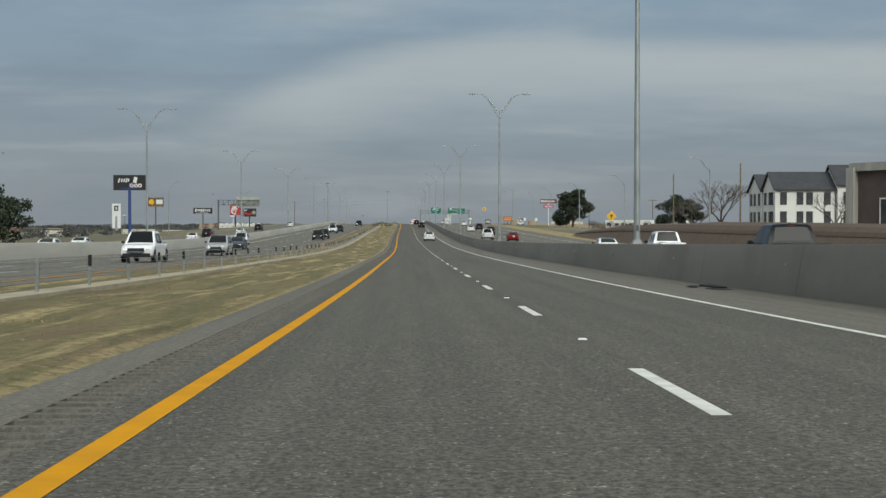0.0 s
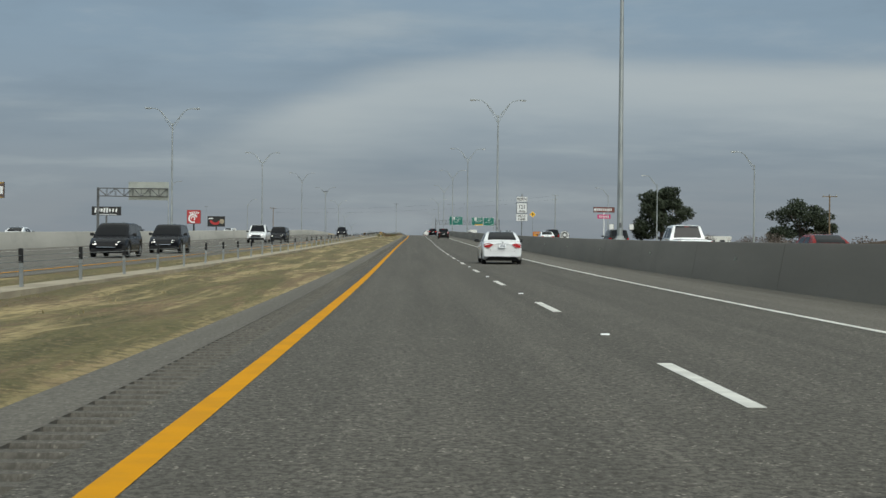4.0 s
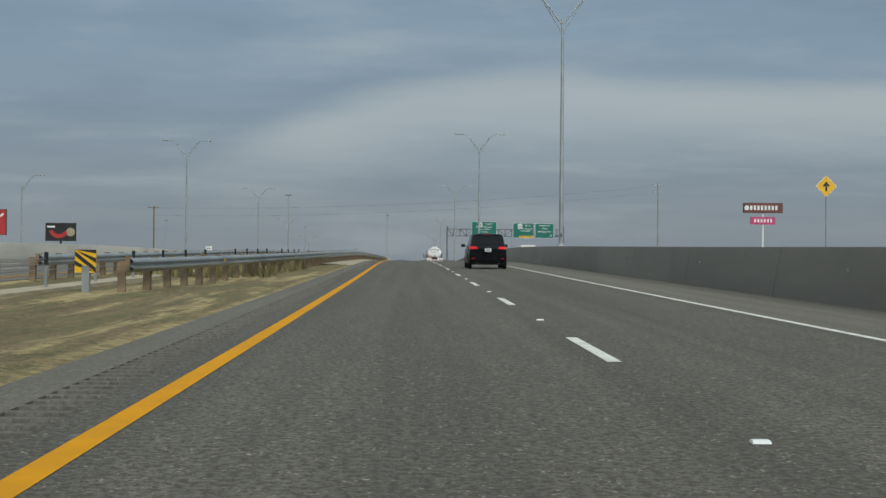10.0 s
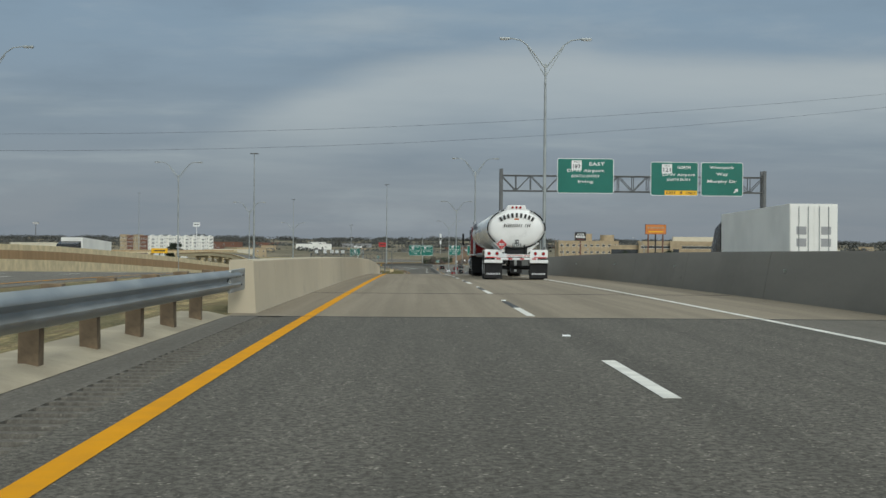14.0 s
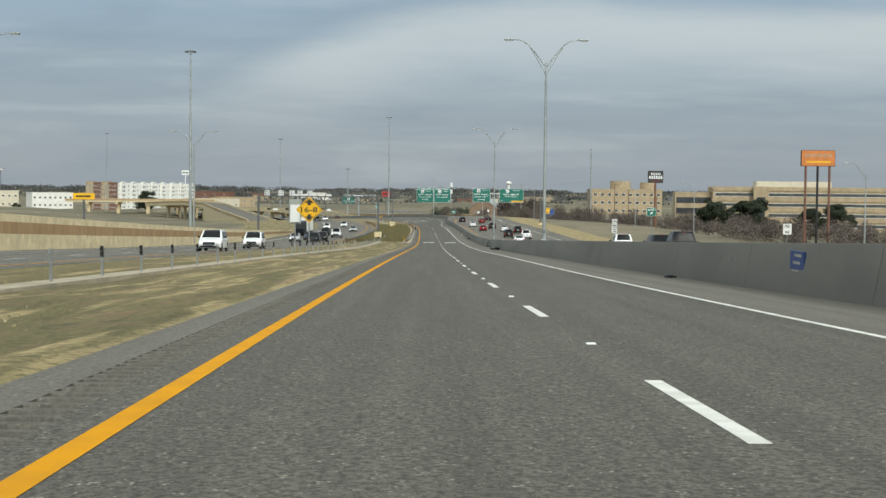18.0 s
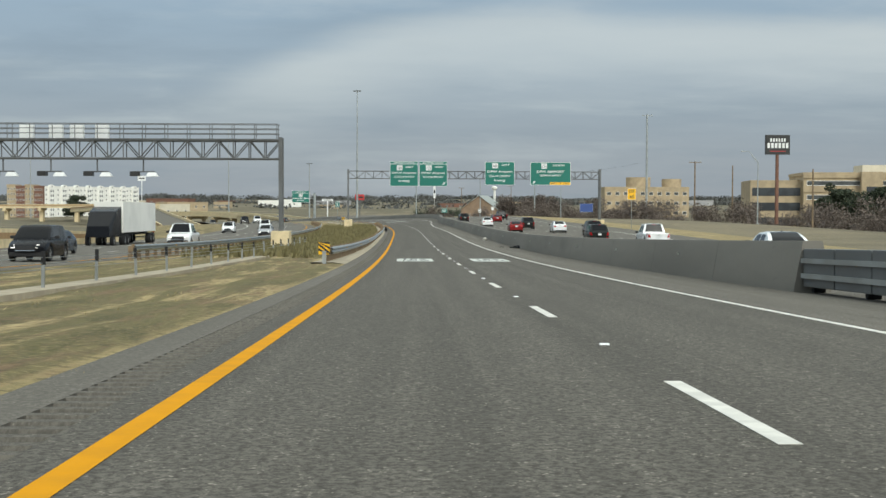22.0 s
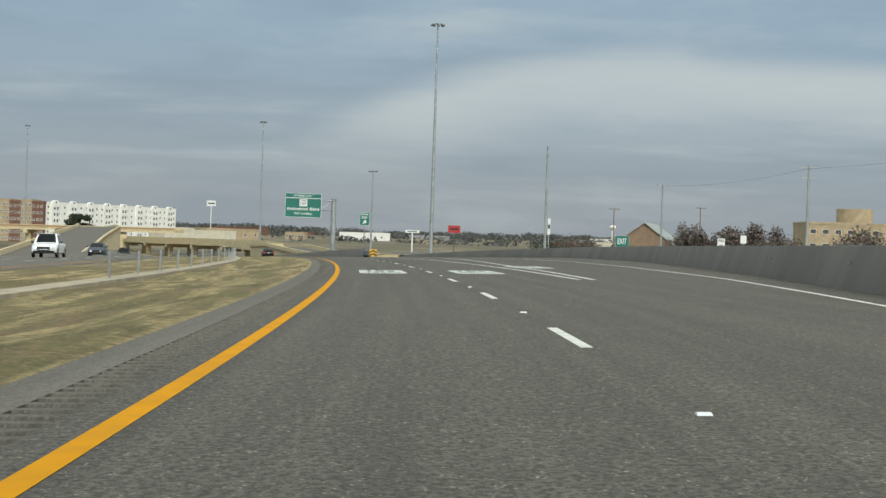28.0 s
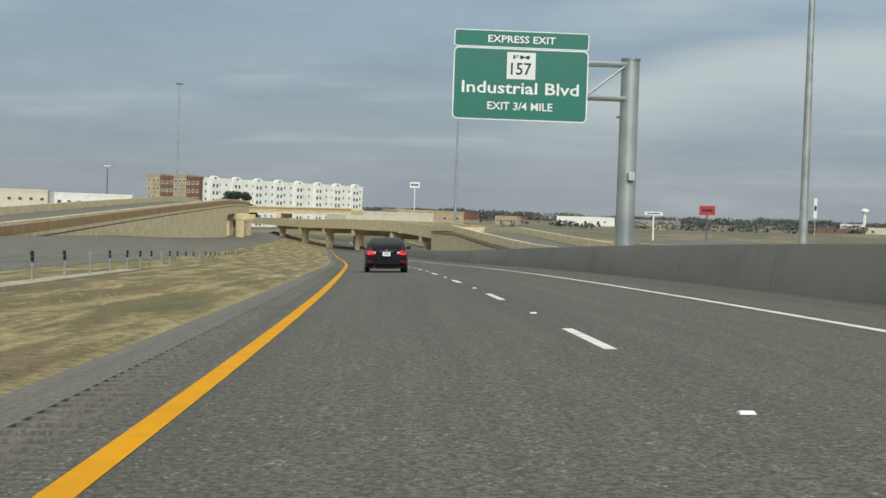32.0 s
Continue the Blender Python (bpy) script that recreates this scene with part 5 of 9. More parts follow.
# tan concrete apron under the rail
apron = strip("apron", run(452, 557, 4), lambda s: [(rail1(s) - 0.85, -0.15), (rail1(s) - 0.85, 0.075), (min(rail1(s) + 0.1, EDGE_L - 0.3), 0.075), (EDGE_L + 0.02, 0.006)], M["mow_strip"], None, "pale dusty concrete apron under the guardrail", "structure")
strip("apron", run(897, 1069, 4), lambda s: [(rail2(s) - 0.85, -0.15), (rail2(s) - 0.85, 0.075), (min(rail2(s) + 0.1, EDGE_L - 0.3), 0.075), (EDGE_L + 0.02, 0.006)], M["mow_strip"], None, "pale dusty concrete apron under the guardrail", "structure")


def hazard_board(s, l, dz, w, h):
    """A yellow board with slanting black bars on a short post."""
    ob = thing("hazard_marker", "yellow and black striped object marker at a guardrail end", "road sign", spot(s, l, dz))
    bd = part("board", Geo().box(0, 0, 0, w, 0.03, h), M["sign_yellow"], ob)
    for k in range(-1, 4):
        z0 = k * h / 2.4
        pts = [(-w / 2, z0 + w * 0.8), (w / 2, z0), (w / 2, z0 + h / 4.8), (-w / 2, z0 + w * 0.8 + h / 4.8)]
        pts = [(x, min(max(z, 0), h)) for x, z in pts]
        if pts[2][1] - pts[1][1] > 0.005 or pts[3][1] - pts[0][1] > 0.005:
            part("black_bar", Geo().add([(x, -0.019, z) for x, z in pts], [(0, 1, 2, 3)]), M["sign_black"], bd)
    part("post", Geo().box(0, 0.05, -dz - 0.1, 0.16, 0.14, dz + 0.25), M["galv"], ob)
    return ob


hazard_board(896.0, -2.05, 0.42, 0.46, 0.50)
hazard_board(411.5, -5.35, 0.40, 0.46, 0.50)
# blunt rail end shoes
for s, l in ((556.6, -1.13),):
    ob = thing("rail_end_shoe", "bolted steel connector plate joining rail and parapet", "guardrail", spot(s, l, 0.38))
    part("plate", Geo().box(0.03, 0.4, 0.0, 0.05, 1.6, 0.34), M["galv"], ob, bevel=0.015)
    for i in range(6):
        part("bolt", Geo().tube((0.05, -0.1 + i * 0.2, 0.1 + 0.14 * (i % 2)), (0.08, -0.1 + i * 0.2, 0.1 + 0.14 * (i % 2)), 0.02, n=6), M["dark_steel"], ob)


# ---- signs ----
def plate(parent, w, h, mat, x=0.0, z=0.0, y=0.0, border=0.03, name="sign_panel", edge="sign_white", r=0.08):
    """A flat sign blade with rounded corners and a border, its middle at x, z."""
    def ring(w, h, r, yy):
        pts = []
        for cx, cz, a0 in ((w / 2 - r, h / 2 - r, 0), (-w / 2 + r, h / 2 - r, 90), (-w / 2 + r, -h / 2 + r, 180), (w / 2 - r, -h / 2 + r, 270)):
            for a in (0, 30, 60, 90):
                t = radians(a0 + a)
                pts.append((x + cx + r * math.cos(t), yy, z + cz + r * math.sin(t)))
        return pts
    r = min(r, w / 4, h / 4)
    back = part(name, Geo().loft([ring(w, h, r, y + 0.02), ring(w, h, r, y)]), M[edge] if border else mat, parent)
    if border:
        part("face", Geo().loft([ring(w - 2 * border, h - 2 * border, r * 0.8, y), ring(w - 2 * border, h - 2 * border, r * 0.8, y - 0.006)]), mat, back)
    return back


def words(parent, body, x, z, height, mat="sign_white", width=None, y=-0.012, depth=0.003):
    return write(body, height * 1.35, M[mat], parent, pose(x, y, z, 90, 0, 0), width, height, depth=depth)


def arrow(parent, x, z, size, mat="sign_white", y=-0.012, turn=-45):
    """An arrow; turn 0 points up."""
    pts = [(-0.10, -0.5), (0.10, -0.5), (0.10, 0.05), (0.32, -0.08), (0.32, 0.14), (0, 0.5), (-0.32, 0.14), (-0.32, -0.08), (-0.10, 0.05)]
    c, s = math.cos(radians(turn)), math.sin(radians(turn))
    pts = [(x + size * (a * c - b * s), z + size * (a * s + b * c)) for a, b in pts]
    return part("arrow", Geo().add([(a, y, b) for a, b in pts], [tuple(range(len(pts)))]), M[mat], parent)


def shield(parent, x, z, size, number, top="TEXAS", y=-0.012):
    sh = part("route_shield", Geo().box(x, y, z - size / 2, size * 1.08, 0.008, size), M["sign_white"], parent)
    write(number, 1, M["sign_black"], sh, pose(x, y - 0.007, z - size * 0.12, 90, 0, 0), size * 0.78, size * 0.46)
    if top:
        write(top, 1, M["sign_black"], sh, pose(x, y - 0.007, z + size * 0.32, 90, 0, 0), size * 0.62, size * 0.14)
    return sh


def small_post(ob, h, mat="galv", r=0.035, y=0.05):
    part("post", Geo().tube((0, y, 0), (0, y, h), r, n=8), M[mat], ob, smooth=40)


# route assembly standing on the barrier
ob = thing("route_sign", "white route marker assembly with black lettering on the barrier", "road sign", spot(257.8, 10.02, 0.87))
small_post(ob, 3.55, r=0.05)
p = plate(ob, 0.86, 0.86, M["sign_white"], 0, 2.42, 0, 0.035, "shield_panel", "sign_black")
write("121", 1, M["sign_black"], p, pose(0, -0.012, 2.52, 90, 0, 0), 0.42, 0.32)
write("TEXAS", 1, M["sign_black"], p, pose(0, -0.012, 2.16, 90, 0, 0), 0.50, 0.16)
p = plate(ob, 0.86, 0.42, M["sign_white"], 0, 3.12, 0, 0.012, "direction_panel", "sign_black")
write("NORTH", 1, M["sign_black"], p, pose(0, -0.012, 3.12, 90, 0, 0), 0.72, 0.24)
p = plate(ob, 0.90, 0.56, M["sign_white"], 0, 1.66, 0, 0.012, "lane_panel", "sign_black")
write("RIGHT", 1, M["sign_black"], p, pose(0, -0.012, 1.78, 90, 0, 0), 0.62, 0.19)
write("LANE", 1, M["sign_black"], p, pose(0, -0.012, 1.54, 90, 0, 0), 0.54, 0.19)

# clearance diamond
ob = thing("clearance_sign", "yellow diamond clearance sign with black arrows and numerals", "road sign", spot(776.2, -5.82, 0.0))
small_post(ob, 3.2, r=0.04)
d = 0.86
dia = part("sign_panel", Geo().loft([[(d, 0.02, 2.92), (0, 0.02, 2.92 + d), (-d, 0.02, 2.92), (0, 0.02, 2.92 - d)], [(d, 0, 2.92), (0, 0, 2.92 + d), (-d, 0, 2.92), (0, 0, 2.92 - d)]]), M["sign_yellow"], ob)
for a in range(4):
    m = pose(0, 0, 2.92, 0, a * 90, 0)
    part("border", Geo().add([(m @ Vector(q))[:] for q in ((0.80, -0.003, 0), (0, -0.003, 0.80), (0, -0.003, 0.765), (0.765, -0.003, 0))], [(0, 1, 2, 3)]), M["sign_black"], dia)
write("16-8", 1, M["sign_black"], dia, pose(0, -0.004, 2.92, 90, 0, 0), 1.08, 0.36)
for k in (-1, 1):
    # bold stub arrows above and below the figures
    pts = [(-0.11, 0.30), (0.11, 0.30), (0.11, 0.44), (0.30, 0.44), (0.0, 0.70), (-0.30, 0.44), (-0.11, 0.44)]
    part("arrow", Geo().add([(x, -0.004, 2.92 + k * z) for x, z in pts], [tuple(range(7))]), M["sign_black"], dia)


def truss(g, x0, x1, y, z0, z1, depth, bays, r=0.05):
    """A box truss along x."""
    for yy in (y - depth / 2, y + depth / 2):
        for z in (z0, z1):
            g.tube((x0, yy, z), (x1, yy, z), r * 1.3, n=6)
        for i in range(bays + 1):
            x = x0 + (x1 - x0) * i / bays
            g.tube((x, yy, z0), (x, yy, z1), r * 0.8, n=5)
            if i < bays:
                xn = x0 + (x1 - x0) * (i + 1) / bays
                a, b = (z0, z1) if i % 2 else (z1, z0)
                g.tube((x, yy, a), (xn, yy, b), r * 0.8, n=5)
    for i in range(bays + 1):
        x = x0 + (x1 - x0) * i / bays
        for z in (z0, z1):
            g.tube((x, y - depth / 2, z), (x, y + depth / 2, z), r * 0.7, n=5)
    return g


def tower(ob, x, h, gap=0.9, base=0.0, foot=True):
    """A two-legged laced column."""
    for y in (-gap / 2, gap / 2):
        part("column", Geo().box(x, y, base, 0.26, 0.26, h - base), M["dark_steel"], ob)
    g = Geo()
    n = max(2, int((h - base) / 1.2))
    for i in range(n):
        za, zb = base + (h - base) * i / n, base + (h - base) * (i + 1) / n
        a = gap / 2 if i % 2 else -gap / 2
        g.tube((x, a, za), (x, -a, zb), 0.035, n=5)
    part("lacing", g, M["dark_steel"], ob)
    if foot:
        part("footing", Geo().box(x, 0, -0.6, 1.3, 2.0, 1.25 + 0.6), M["tan_wall"], ob, "tan concrete footing", bevel=0.04)


# big gantry over all lanes
GS = 1058.0
gantry = thing("sign_gantry", "grey steel truss gantry carrying green guide signs", "gantry", spot(GS, 0, 0))
tower(gantry, -6.6, 9.45)
tower(gantry, 34.9, 9.6)
part("truss", truss(Geo(), -6.6, 34.9, 0, 7.95, 9.15, 0.9, 30), M["dark_steel"], gantry)


def guide_sign(x, z0, z1, w, rows, header=None, m=None, shield_no=None, compass=None, arrow_at=None, tab=None, name="guide_sign"):
    """A green overhead sign; its face looks back along the road."""
    ob = thing(name, "green overhead guide sign with white lettering", "road sign", m, "green guide signs")
    h = z1 - z0
    hd = 0.42 if header else 0.0
    body = plate(ob, w, h - hd, M["sign_green"], x, z0 + (h - hd) / 2, 0, 0.05, "sign_panel", "sign_white", 0.2)
    if header:
        hp = plate(ob, w, hd - 0.02, M["sign_green"], x, z1 - hd / 2, 0, 0.035, "header_panel", "sign_white", 0.1)
        words(hp, header, x, z1 - hd / 2, 0.17, "sign_white", w * 0.72)
    z = z0 + h - hd
    if shield_no:
        sx = x - (w * 0.16 if compass else 0)
        shield(body, sx, z - (0.62 if compass else 0.72), 0.86 if compass else 1.12, shield_no[0], shield_no[1])
        if compass:
            words(body, compass, x + w * 0.20, z - 0.50, 0.30, "sign_white", w * 0.27)
    for txt, dz, hh, ww, xo in rows:
        words(body, txt, x + xo, z - dz, hh, "sign_white", ww)
    if arrow_at:
        arrow(body, x + arrow_at[0], z0 + arrow_at[1], 0.52)
    if tab:
        tb = part("exit_only_tab", Geo().box(x + tab[0], -0.012, z0 + 0.06, tab[1], 0.006, 0.42), M["sign_yellow"], body)
        words(tb, "EXIT", x + tab[0] - tab[1] * 0.30, z0 + 0.27, 0.24, "sign_black", tab[1] * 0.30, -0.02)
        words(tb, "ONLY", x + tab[0] + tab[1] * 0.30, z0 + 0.27, 0.24, "sign_black", tab[1] * 0.30, -0.02)
        arrow(tb, x + tab[0], z0 + 0.27, 0.36, "sign_black", -0.02)
    g = Geo()
    for q in (-w * 0.3, w * 0.3):
        g.box(x + q, 0.1, z0 + 0.1, 0.08, 0.12, h - 0.2)
    part("bracket", g, M["galv"], ob)
    return ob


AIR = lambda w: [("DFW Airport", 1.50, 0.44, w * 0.84, 0), ("SOUTH ENTRY", 2.12, 0.29, w * 0.72, 0), ("Irving", 2.80, 0.46, w * 0.38, 0)]
AIRN = lambda w: [("DFW Airport", 1.50, 0.44, w * 0.84, 0), ("NORTH ENTRY", 2.12, 0.29, w * 0.72, 0)]
gm = spot(GS, 0, 0) @ pose(0, -0.62, 0)
guide_sign(2.49, 6.70, 10.75, 4.60, AIR(4.60), "EXPRESS LANES", gm, ("183", "TEXAS"), "EAST")
guide_sign(7.26, 6.70, 10.75, 4.60, AIRN(4.60), "EXPRESS EXIT", gm, ("121", "TEXAS"), "NORTH", (1.75, 0.45))
guide_sign(18.2, 6.95, 10.74, 4.85, [(a, b * 1.10, c * 1.1, d * 1.0, e) for a, b, c, d, e in AIR(4.85)], None, gm, ("183", "TEXAS"), "EAST")
guide_sign(26.6, 6.95, 10.70, 6.7, [("DFW AIRPORT", 1.55, 0.42, 4.5, 0), ("NORTH ENTRY", 2.15, 0.30, 3.5, 0)], None, gm, ("121", "TEXAS"), "NORTH", (-2.75, 0.45), (1.6, 3.4))

# cantilever sign near the end
CS = 1277.5
ob = thing("cantilever_sign_post", "thick grey steel pole with a trussed sign arm", "sign post", spot(CS + 2.5, 12.35, 0))
part("pole", Geo().tube((0, 0, 0), (0, 0, 9.3), 0.42, 0.40, 18), M["pole_steel"], ob, smooth=40)
part("cap", Geo().tube((0, 0, 9.3), (0, 0, 9.38), 0.44, n=18), M["galv"], ob)
part("arm", truss(Geo(), -7.6, -0.2, 0, 7.6, 9.1, 0.6, 4, 0.07), M["pole_steel"], ob)
part("junction_box", Geo().box(0.1, -0.5, 4.0, 0.3, 0.25, 0.35), M["galv"], ob, bevel=0.02)
sg = guide_sign(7.2, 6.55, 9.57, 5.7, [("Industrial Blvd", 1.66, 0.50, 4.95, 0), ("EXIT 3/4 MILE", 2.42, 0.33, 2.75, 0)], None, spot(CS, 0, 0), ("157", "FM"))
hp = plate(sg, 5.7, 0.72, M["sign_green"], 7.2, 9.95, 0, 0.04, "header_panel", "sign_white", 0.12)
words(hp, "EXPRESS EXIT", 7.2, 9.95, 0.30, "sign_white", 2.85)
ob = thing("exit_sign", "green express exit sign with a white arrow behind the nose", "road sign", spot(1237, 10.6, 0))
small_post(ob, 4.3, "galv", 0.06)
p = plate(ob, 1.25, 1.65, M["sign_green"], 0, 4.85, 0, 0.03, "sign_panel", "sign_white", 0.1)
words(p, "EXPRESS", 0, 5.42, 0.22, "sign_white", 1.02)
words(p, "EXIT", 0, 5.02, 0.28, "sign_white", 0.72)
arrow(p, 0, 4.45, 0.62)

# crash cushion at the exit nose
ob = thing("crash_cushion", "grey ribbed crash cushion with a yellow chevron nose", "crash cushion", spot(1228.5, 10.55, 0))
for i in range(5):
    part("bay", Geo().box(0, 0.7 + i * 1.1, 0.12, 0.85 + 0.02 * i, 1.04, 0.72), M["dark_steel"], ob, bevel=0.03)
for k in (-1, 1):
    for z in (0.25, 0.48, 0.70):
        part("fender_rail", Geo().tube((k * 0.45, 0.15, z), (k * 0.50, 5.9, z), 0.075, n=8), M["galv"], ob, smooth=40)
nose = part("nose", Geo().box(0, 0.08, 0.10, 0.92, 0.14, 0.82), M["sign_yellow"], ob, bevel=0.03)
for zz in (0.06, 0.42):
    for k in (-1, 1):
        part("chevron", Geo().add([(0, -0.004, zz + 0.26), (0, -0.004, zz + 0.46), (k * 0.45, -0.004, zz + 0.22), (k * 0.45, -0.004, zz + 0.04)], [(0, 1, 2, 3)]), M["sign_black"], nose)

# back of a sign that faces the oncoming traffic
ob = thing("road_sign", "plain aluminium back of a tall sign facing oncoming traffic", "road sign", spot(807, -9.9, 0.0))
part("post", Geo().tube((0, 0, -0.3), (0, 0, 2.4), 0.06, n=10), M["galv"], ob, smooth=40)
part("main_panel", Geo().box(0, 0.05, 2.48, 1.02, 0.03, 1.55), M["sign_white"], ob, "pale sheet back", bevel=0.008)
part("upper_panel", Geo().box(0, 0.05, 4.05, 1.10, 0.03, 0.46), M["sign_back"], ob, "grey sheet back", bevel=0.008)
for x in (-0.47, 0.47):
    part("stiffener", Geo().box(x, -0.02, 2.30, 0.07, 0.09, 2.24), M["galv"], ob)
for x in (-0.26, 0.0, 0.26):
    part("bracket", Geo().box(x, 0.0, 2.30, 0.20, 0.05, 0.12), M["dark_steel"], ob)

# toll gantry over the opposite lanes
toll = thing("toll_gantry", "grey steel truss toll gantry with walkway, cameras and cabinets", "gantry", spot(938.0, 0, 0))
tower(toll, -7.75, 8.0, 1.1)
tower(toll, -30.2, 8.0, 1.1)
part("truss", truss(Geo(), -30.2, -7.75, 0, 6.45, 7.75, 1.1, 20, 0.055), M["dark_steel"], toll)
part("walkway", Geo().box(-19, 0, 7.80, 22.6, 1.3, 0.08), M["dark_steel"], toll)
g = Geo()
for y in (-0.62, 0.62):
    for z in (8.25, 8.6, 8.95):
        g.tube((-30.4, y, z), (-7.9, y, z), 0.03, n=5)
    for i in range(15):
        g.tube((-30.4 + i * 1.6, y, 7.85), (-30.4 + i * 1.6, y, 8.95), 0.03, n=5)
part("handrail", g, M["dark_steel"], toll)
for x in (-28.6, -26.0, -23.9, -22.4, -20.6):
    cb = part("cabinet", Geo().box(x, 0.1, 7.88, 0.95, 0.5, 0.98), M["sign_white"], toll, "white equipment cabinet", bevel=0.02)
for x in (-27.6, -24.2, -20.9, -17.6):
    cam_arm = part("camera_arm", Geo().tube((x, -0.3, 6.45), (x, -0.3, 5.45), 0.06, n=6).tube((x - 0.8, -0.3, 5.5), (x + 0.8, -0.3, 5.5), 0.05, n=6), M["dark_steel"], toll)
    part("camera_housing", Geo().box(x - 0.6, -0.35, 5.18, 0.62, 0.7, 0.34), M["sign_black"], cam_arm, bevel=0.03)
    part("floodlight", Geo().loft([[(x + 0.2, -0.6, 5.15), (x + 1.1, -0.6, 5.15), (x + 1.1, -0.1, 5.15), (x + 0.2, -0.1, 5.15)], [(x + 0.35, -0.5, 5.45), (x + 0.9, -0.5, 5.45), (x + 0.9, -0.2, 5.45), (x + 0.35, -0.2, 5.45)]]), M["sign_white"], cam_arm, bevel=0.03)

# gantry over the general lanes at the bridge
gg = thing("sign_gantry", "grey steel truss gantry over the general lanes", "gantry", spot(657.6, 0, 0))
tower(gg, 10.1, 9.9, 0.9, 1.0, False)
tower(gg, 34.4, 9.9)
part("truss", truss(Geo(), 10.1, 34.4, 0, 7.9, 9.3, 0.9, 18), M["dark_steel"], gg)
gm = spot(657.6, 0, 0) @ pose(0, -0.62, 0)
guide_sign(30.4, 7.55, 10.65, 3.9, [("Westpark", 0.50, 0.34, 2.3, 0), ("Way", 1.12, 0.36, 1.1, 0), ("Murphy Dr", 1.78, 0.36, 2.7, 0)], None, gm, None, None, (1.3, 0.5))
guide_sign(26.0, 7.55, 10.65, 4.4, [("DFW Airport", 1.20, 0.34, 3.0, 0.4), ("NORTH ENTRY", 1.62, 0.24, 2.2, 0.4)], None, gm, ("121", "TEXAS"), "NORTH", None, (0.6, 3.0))
guide_sign(17.8, 7.7, 10.9, 5.2, [("DFW Airport", 1.15, 0.36, 3.4, 0), ("SOUTH ENTRY", 1.62, 0.24, 2.6, 0), ("Irving", 2.15, 0.34, 1.4, 0)], None, gm, ("183", "TEXAS"), "EAST")

# truss arm over the frontage road, seen from its back
ob = thing("sign_gantry", "cantilever truss carrying a plain-backed sign over the side road", "gantry", spot(371.5, -51.0, -0.7))
part("pole", Geo().tube((0, 0, 0), (0, 0, 8.6), 0.22, 0.2, 12), M["dark_steel"], ob)
part("truss", truss(Geo(), 0, 11.4, 0, 7.2, 8.5, 0.7, 8, 0.05), M["dark_steel"], ob)
part("sign_back", Geo().box(8.2, 0.5, 6.6, 6.6, 0.05, 3.0), M["sign_back"], ob)

# smaller signs at the right
def small_sign(s, l, dz, w, h, mat, label, text=None, post=2.2, txt="sign_white", base=0.0):
    ob = thing("road_sign", label, "road sign", spot(s, l, dz))
    small_post(ob, base + post + h * 0.5)
    p = plate(ob, w, h, M[mat], 0, base + post + h / 2, 0, 0.025, "sign_panel", "sign_white" if mat != "sign_white" else "sign_black", 0.08)
    if text:
        for i, (b, wd) in enumerate(text):
            words(p, b, 0, base + post + h - (i + 0.5) * h / len(text), h * 0.52 / len(text), txt, wd)
    return p


small_sign(1218, 38.3, -0.3, 1.7, 1.3, "sign_green", "green exit sign with a white arrow at the gore", [("EXIT", 1.1)], 1.6)
small_sign(1016.4, 31.6, -0.2, 1.15, 1.5, "sign_yellow", "yellow ramp speed sign with black numerals", [("EXIT", 0.7), ("45", 0.7)], 4.05, "sign_black")
ob = thing("road_sign", "stacked white route marker panels with black lettering on one post", "road sign", spot(900.2, 31.3, -0.2))
small_post(ob, 4.3)
for z, h, txt in ((4.15, 0.42, "NORTH"), (3.48, 0.84, "121"), (2.55, 0.90, None)):
    pl = plate(ob, 0.90, h, M["sign_white"], 0, z, 0, 0.025, "sign_panel", "sign_black", 0.06)
    if txt:
        words(pl, txt, 0, z + (0.08 if h > 0.5 else 0), h * 0.5, "sign_black", 0.66)
    for k in range(0 if h == 0.42 else 1 if txt else 2):
        part("mark", Geo().box(0, -0.014, z - 0.30 + k * 0.36, 0.56, 0.006, 0.16), M["sign_black"], pl)
small_sign(806, 33.5, -0.2, 0.8, 1.0, "sign_white", "white regulatory sign on a slim post", [("SPEED", 0.5), ("60", 0.4)], 2.0, "sign_black")
p = small_sign(872, 32.4, -0.2, 1.25, 1.2, "sign_green", "green exit sign with a white arrow on a tall post", None, 4.6)
words(p, "EXIT", 0, 5.5, 0.30, "sign_white", 0.85)
arrow(p, 0, 5.0, 0.46)
small_sign(1205, 45, -0.5, 0.9, 1.1, "sign_white", "white speed limit sign", [("SPEED", 0.6), ("45", 0.5)], 1.6, "sign_black")
small_sign(1215, 52, -0.5, 0.8, 1.0, "sign_white", "white regulatory sign on a slim post", None, 2.2)
small_sign(1160, 60, -0.5, 3.4, 2.1, "sign_blue", "blue and red banner sign behind the frontage road", None, 1.2)
for s, l in ((392, 37), (388, 40), (300, 58), (281, 62)):
    small_sign(s, l, -0.4, 0.8, 1.0, "sign_white", "white regulatory sign on a slim post", None, 2.2)
for s, l, up, w in ((471, 30, 4.83, 1.05), (262, 42.6, 3.0, 1.5)):
    p = small_sign(s, l, 0.0, w, w, "sign_yellow", "yellow diamond warning sign with a black mark on a post", None, up)
    z = up + w / 2
    p.matrix_basis = pose(0, 0, z) @ pose(0, 0, 0, 0, 45, 0) @ pose(0, 0, -z)
    arrow(p, 0, z, w * 0.62, "sign_black", -0.014, 45)
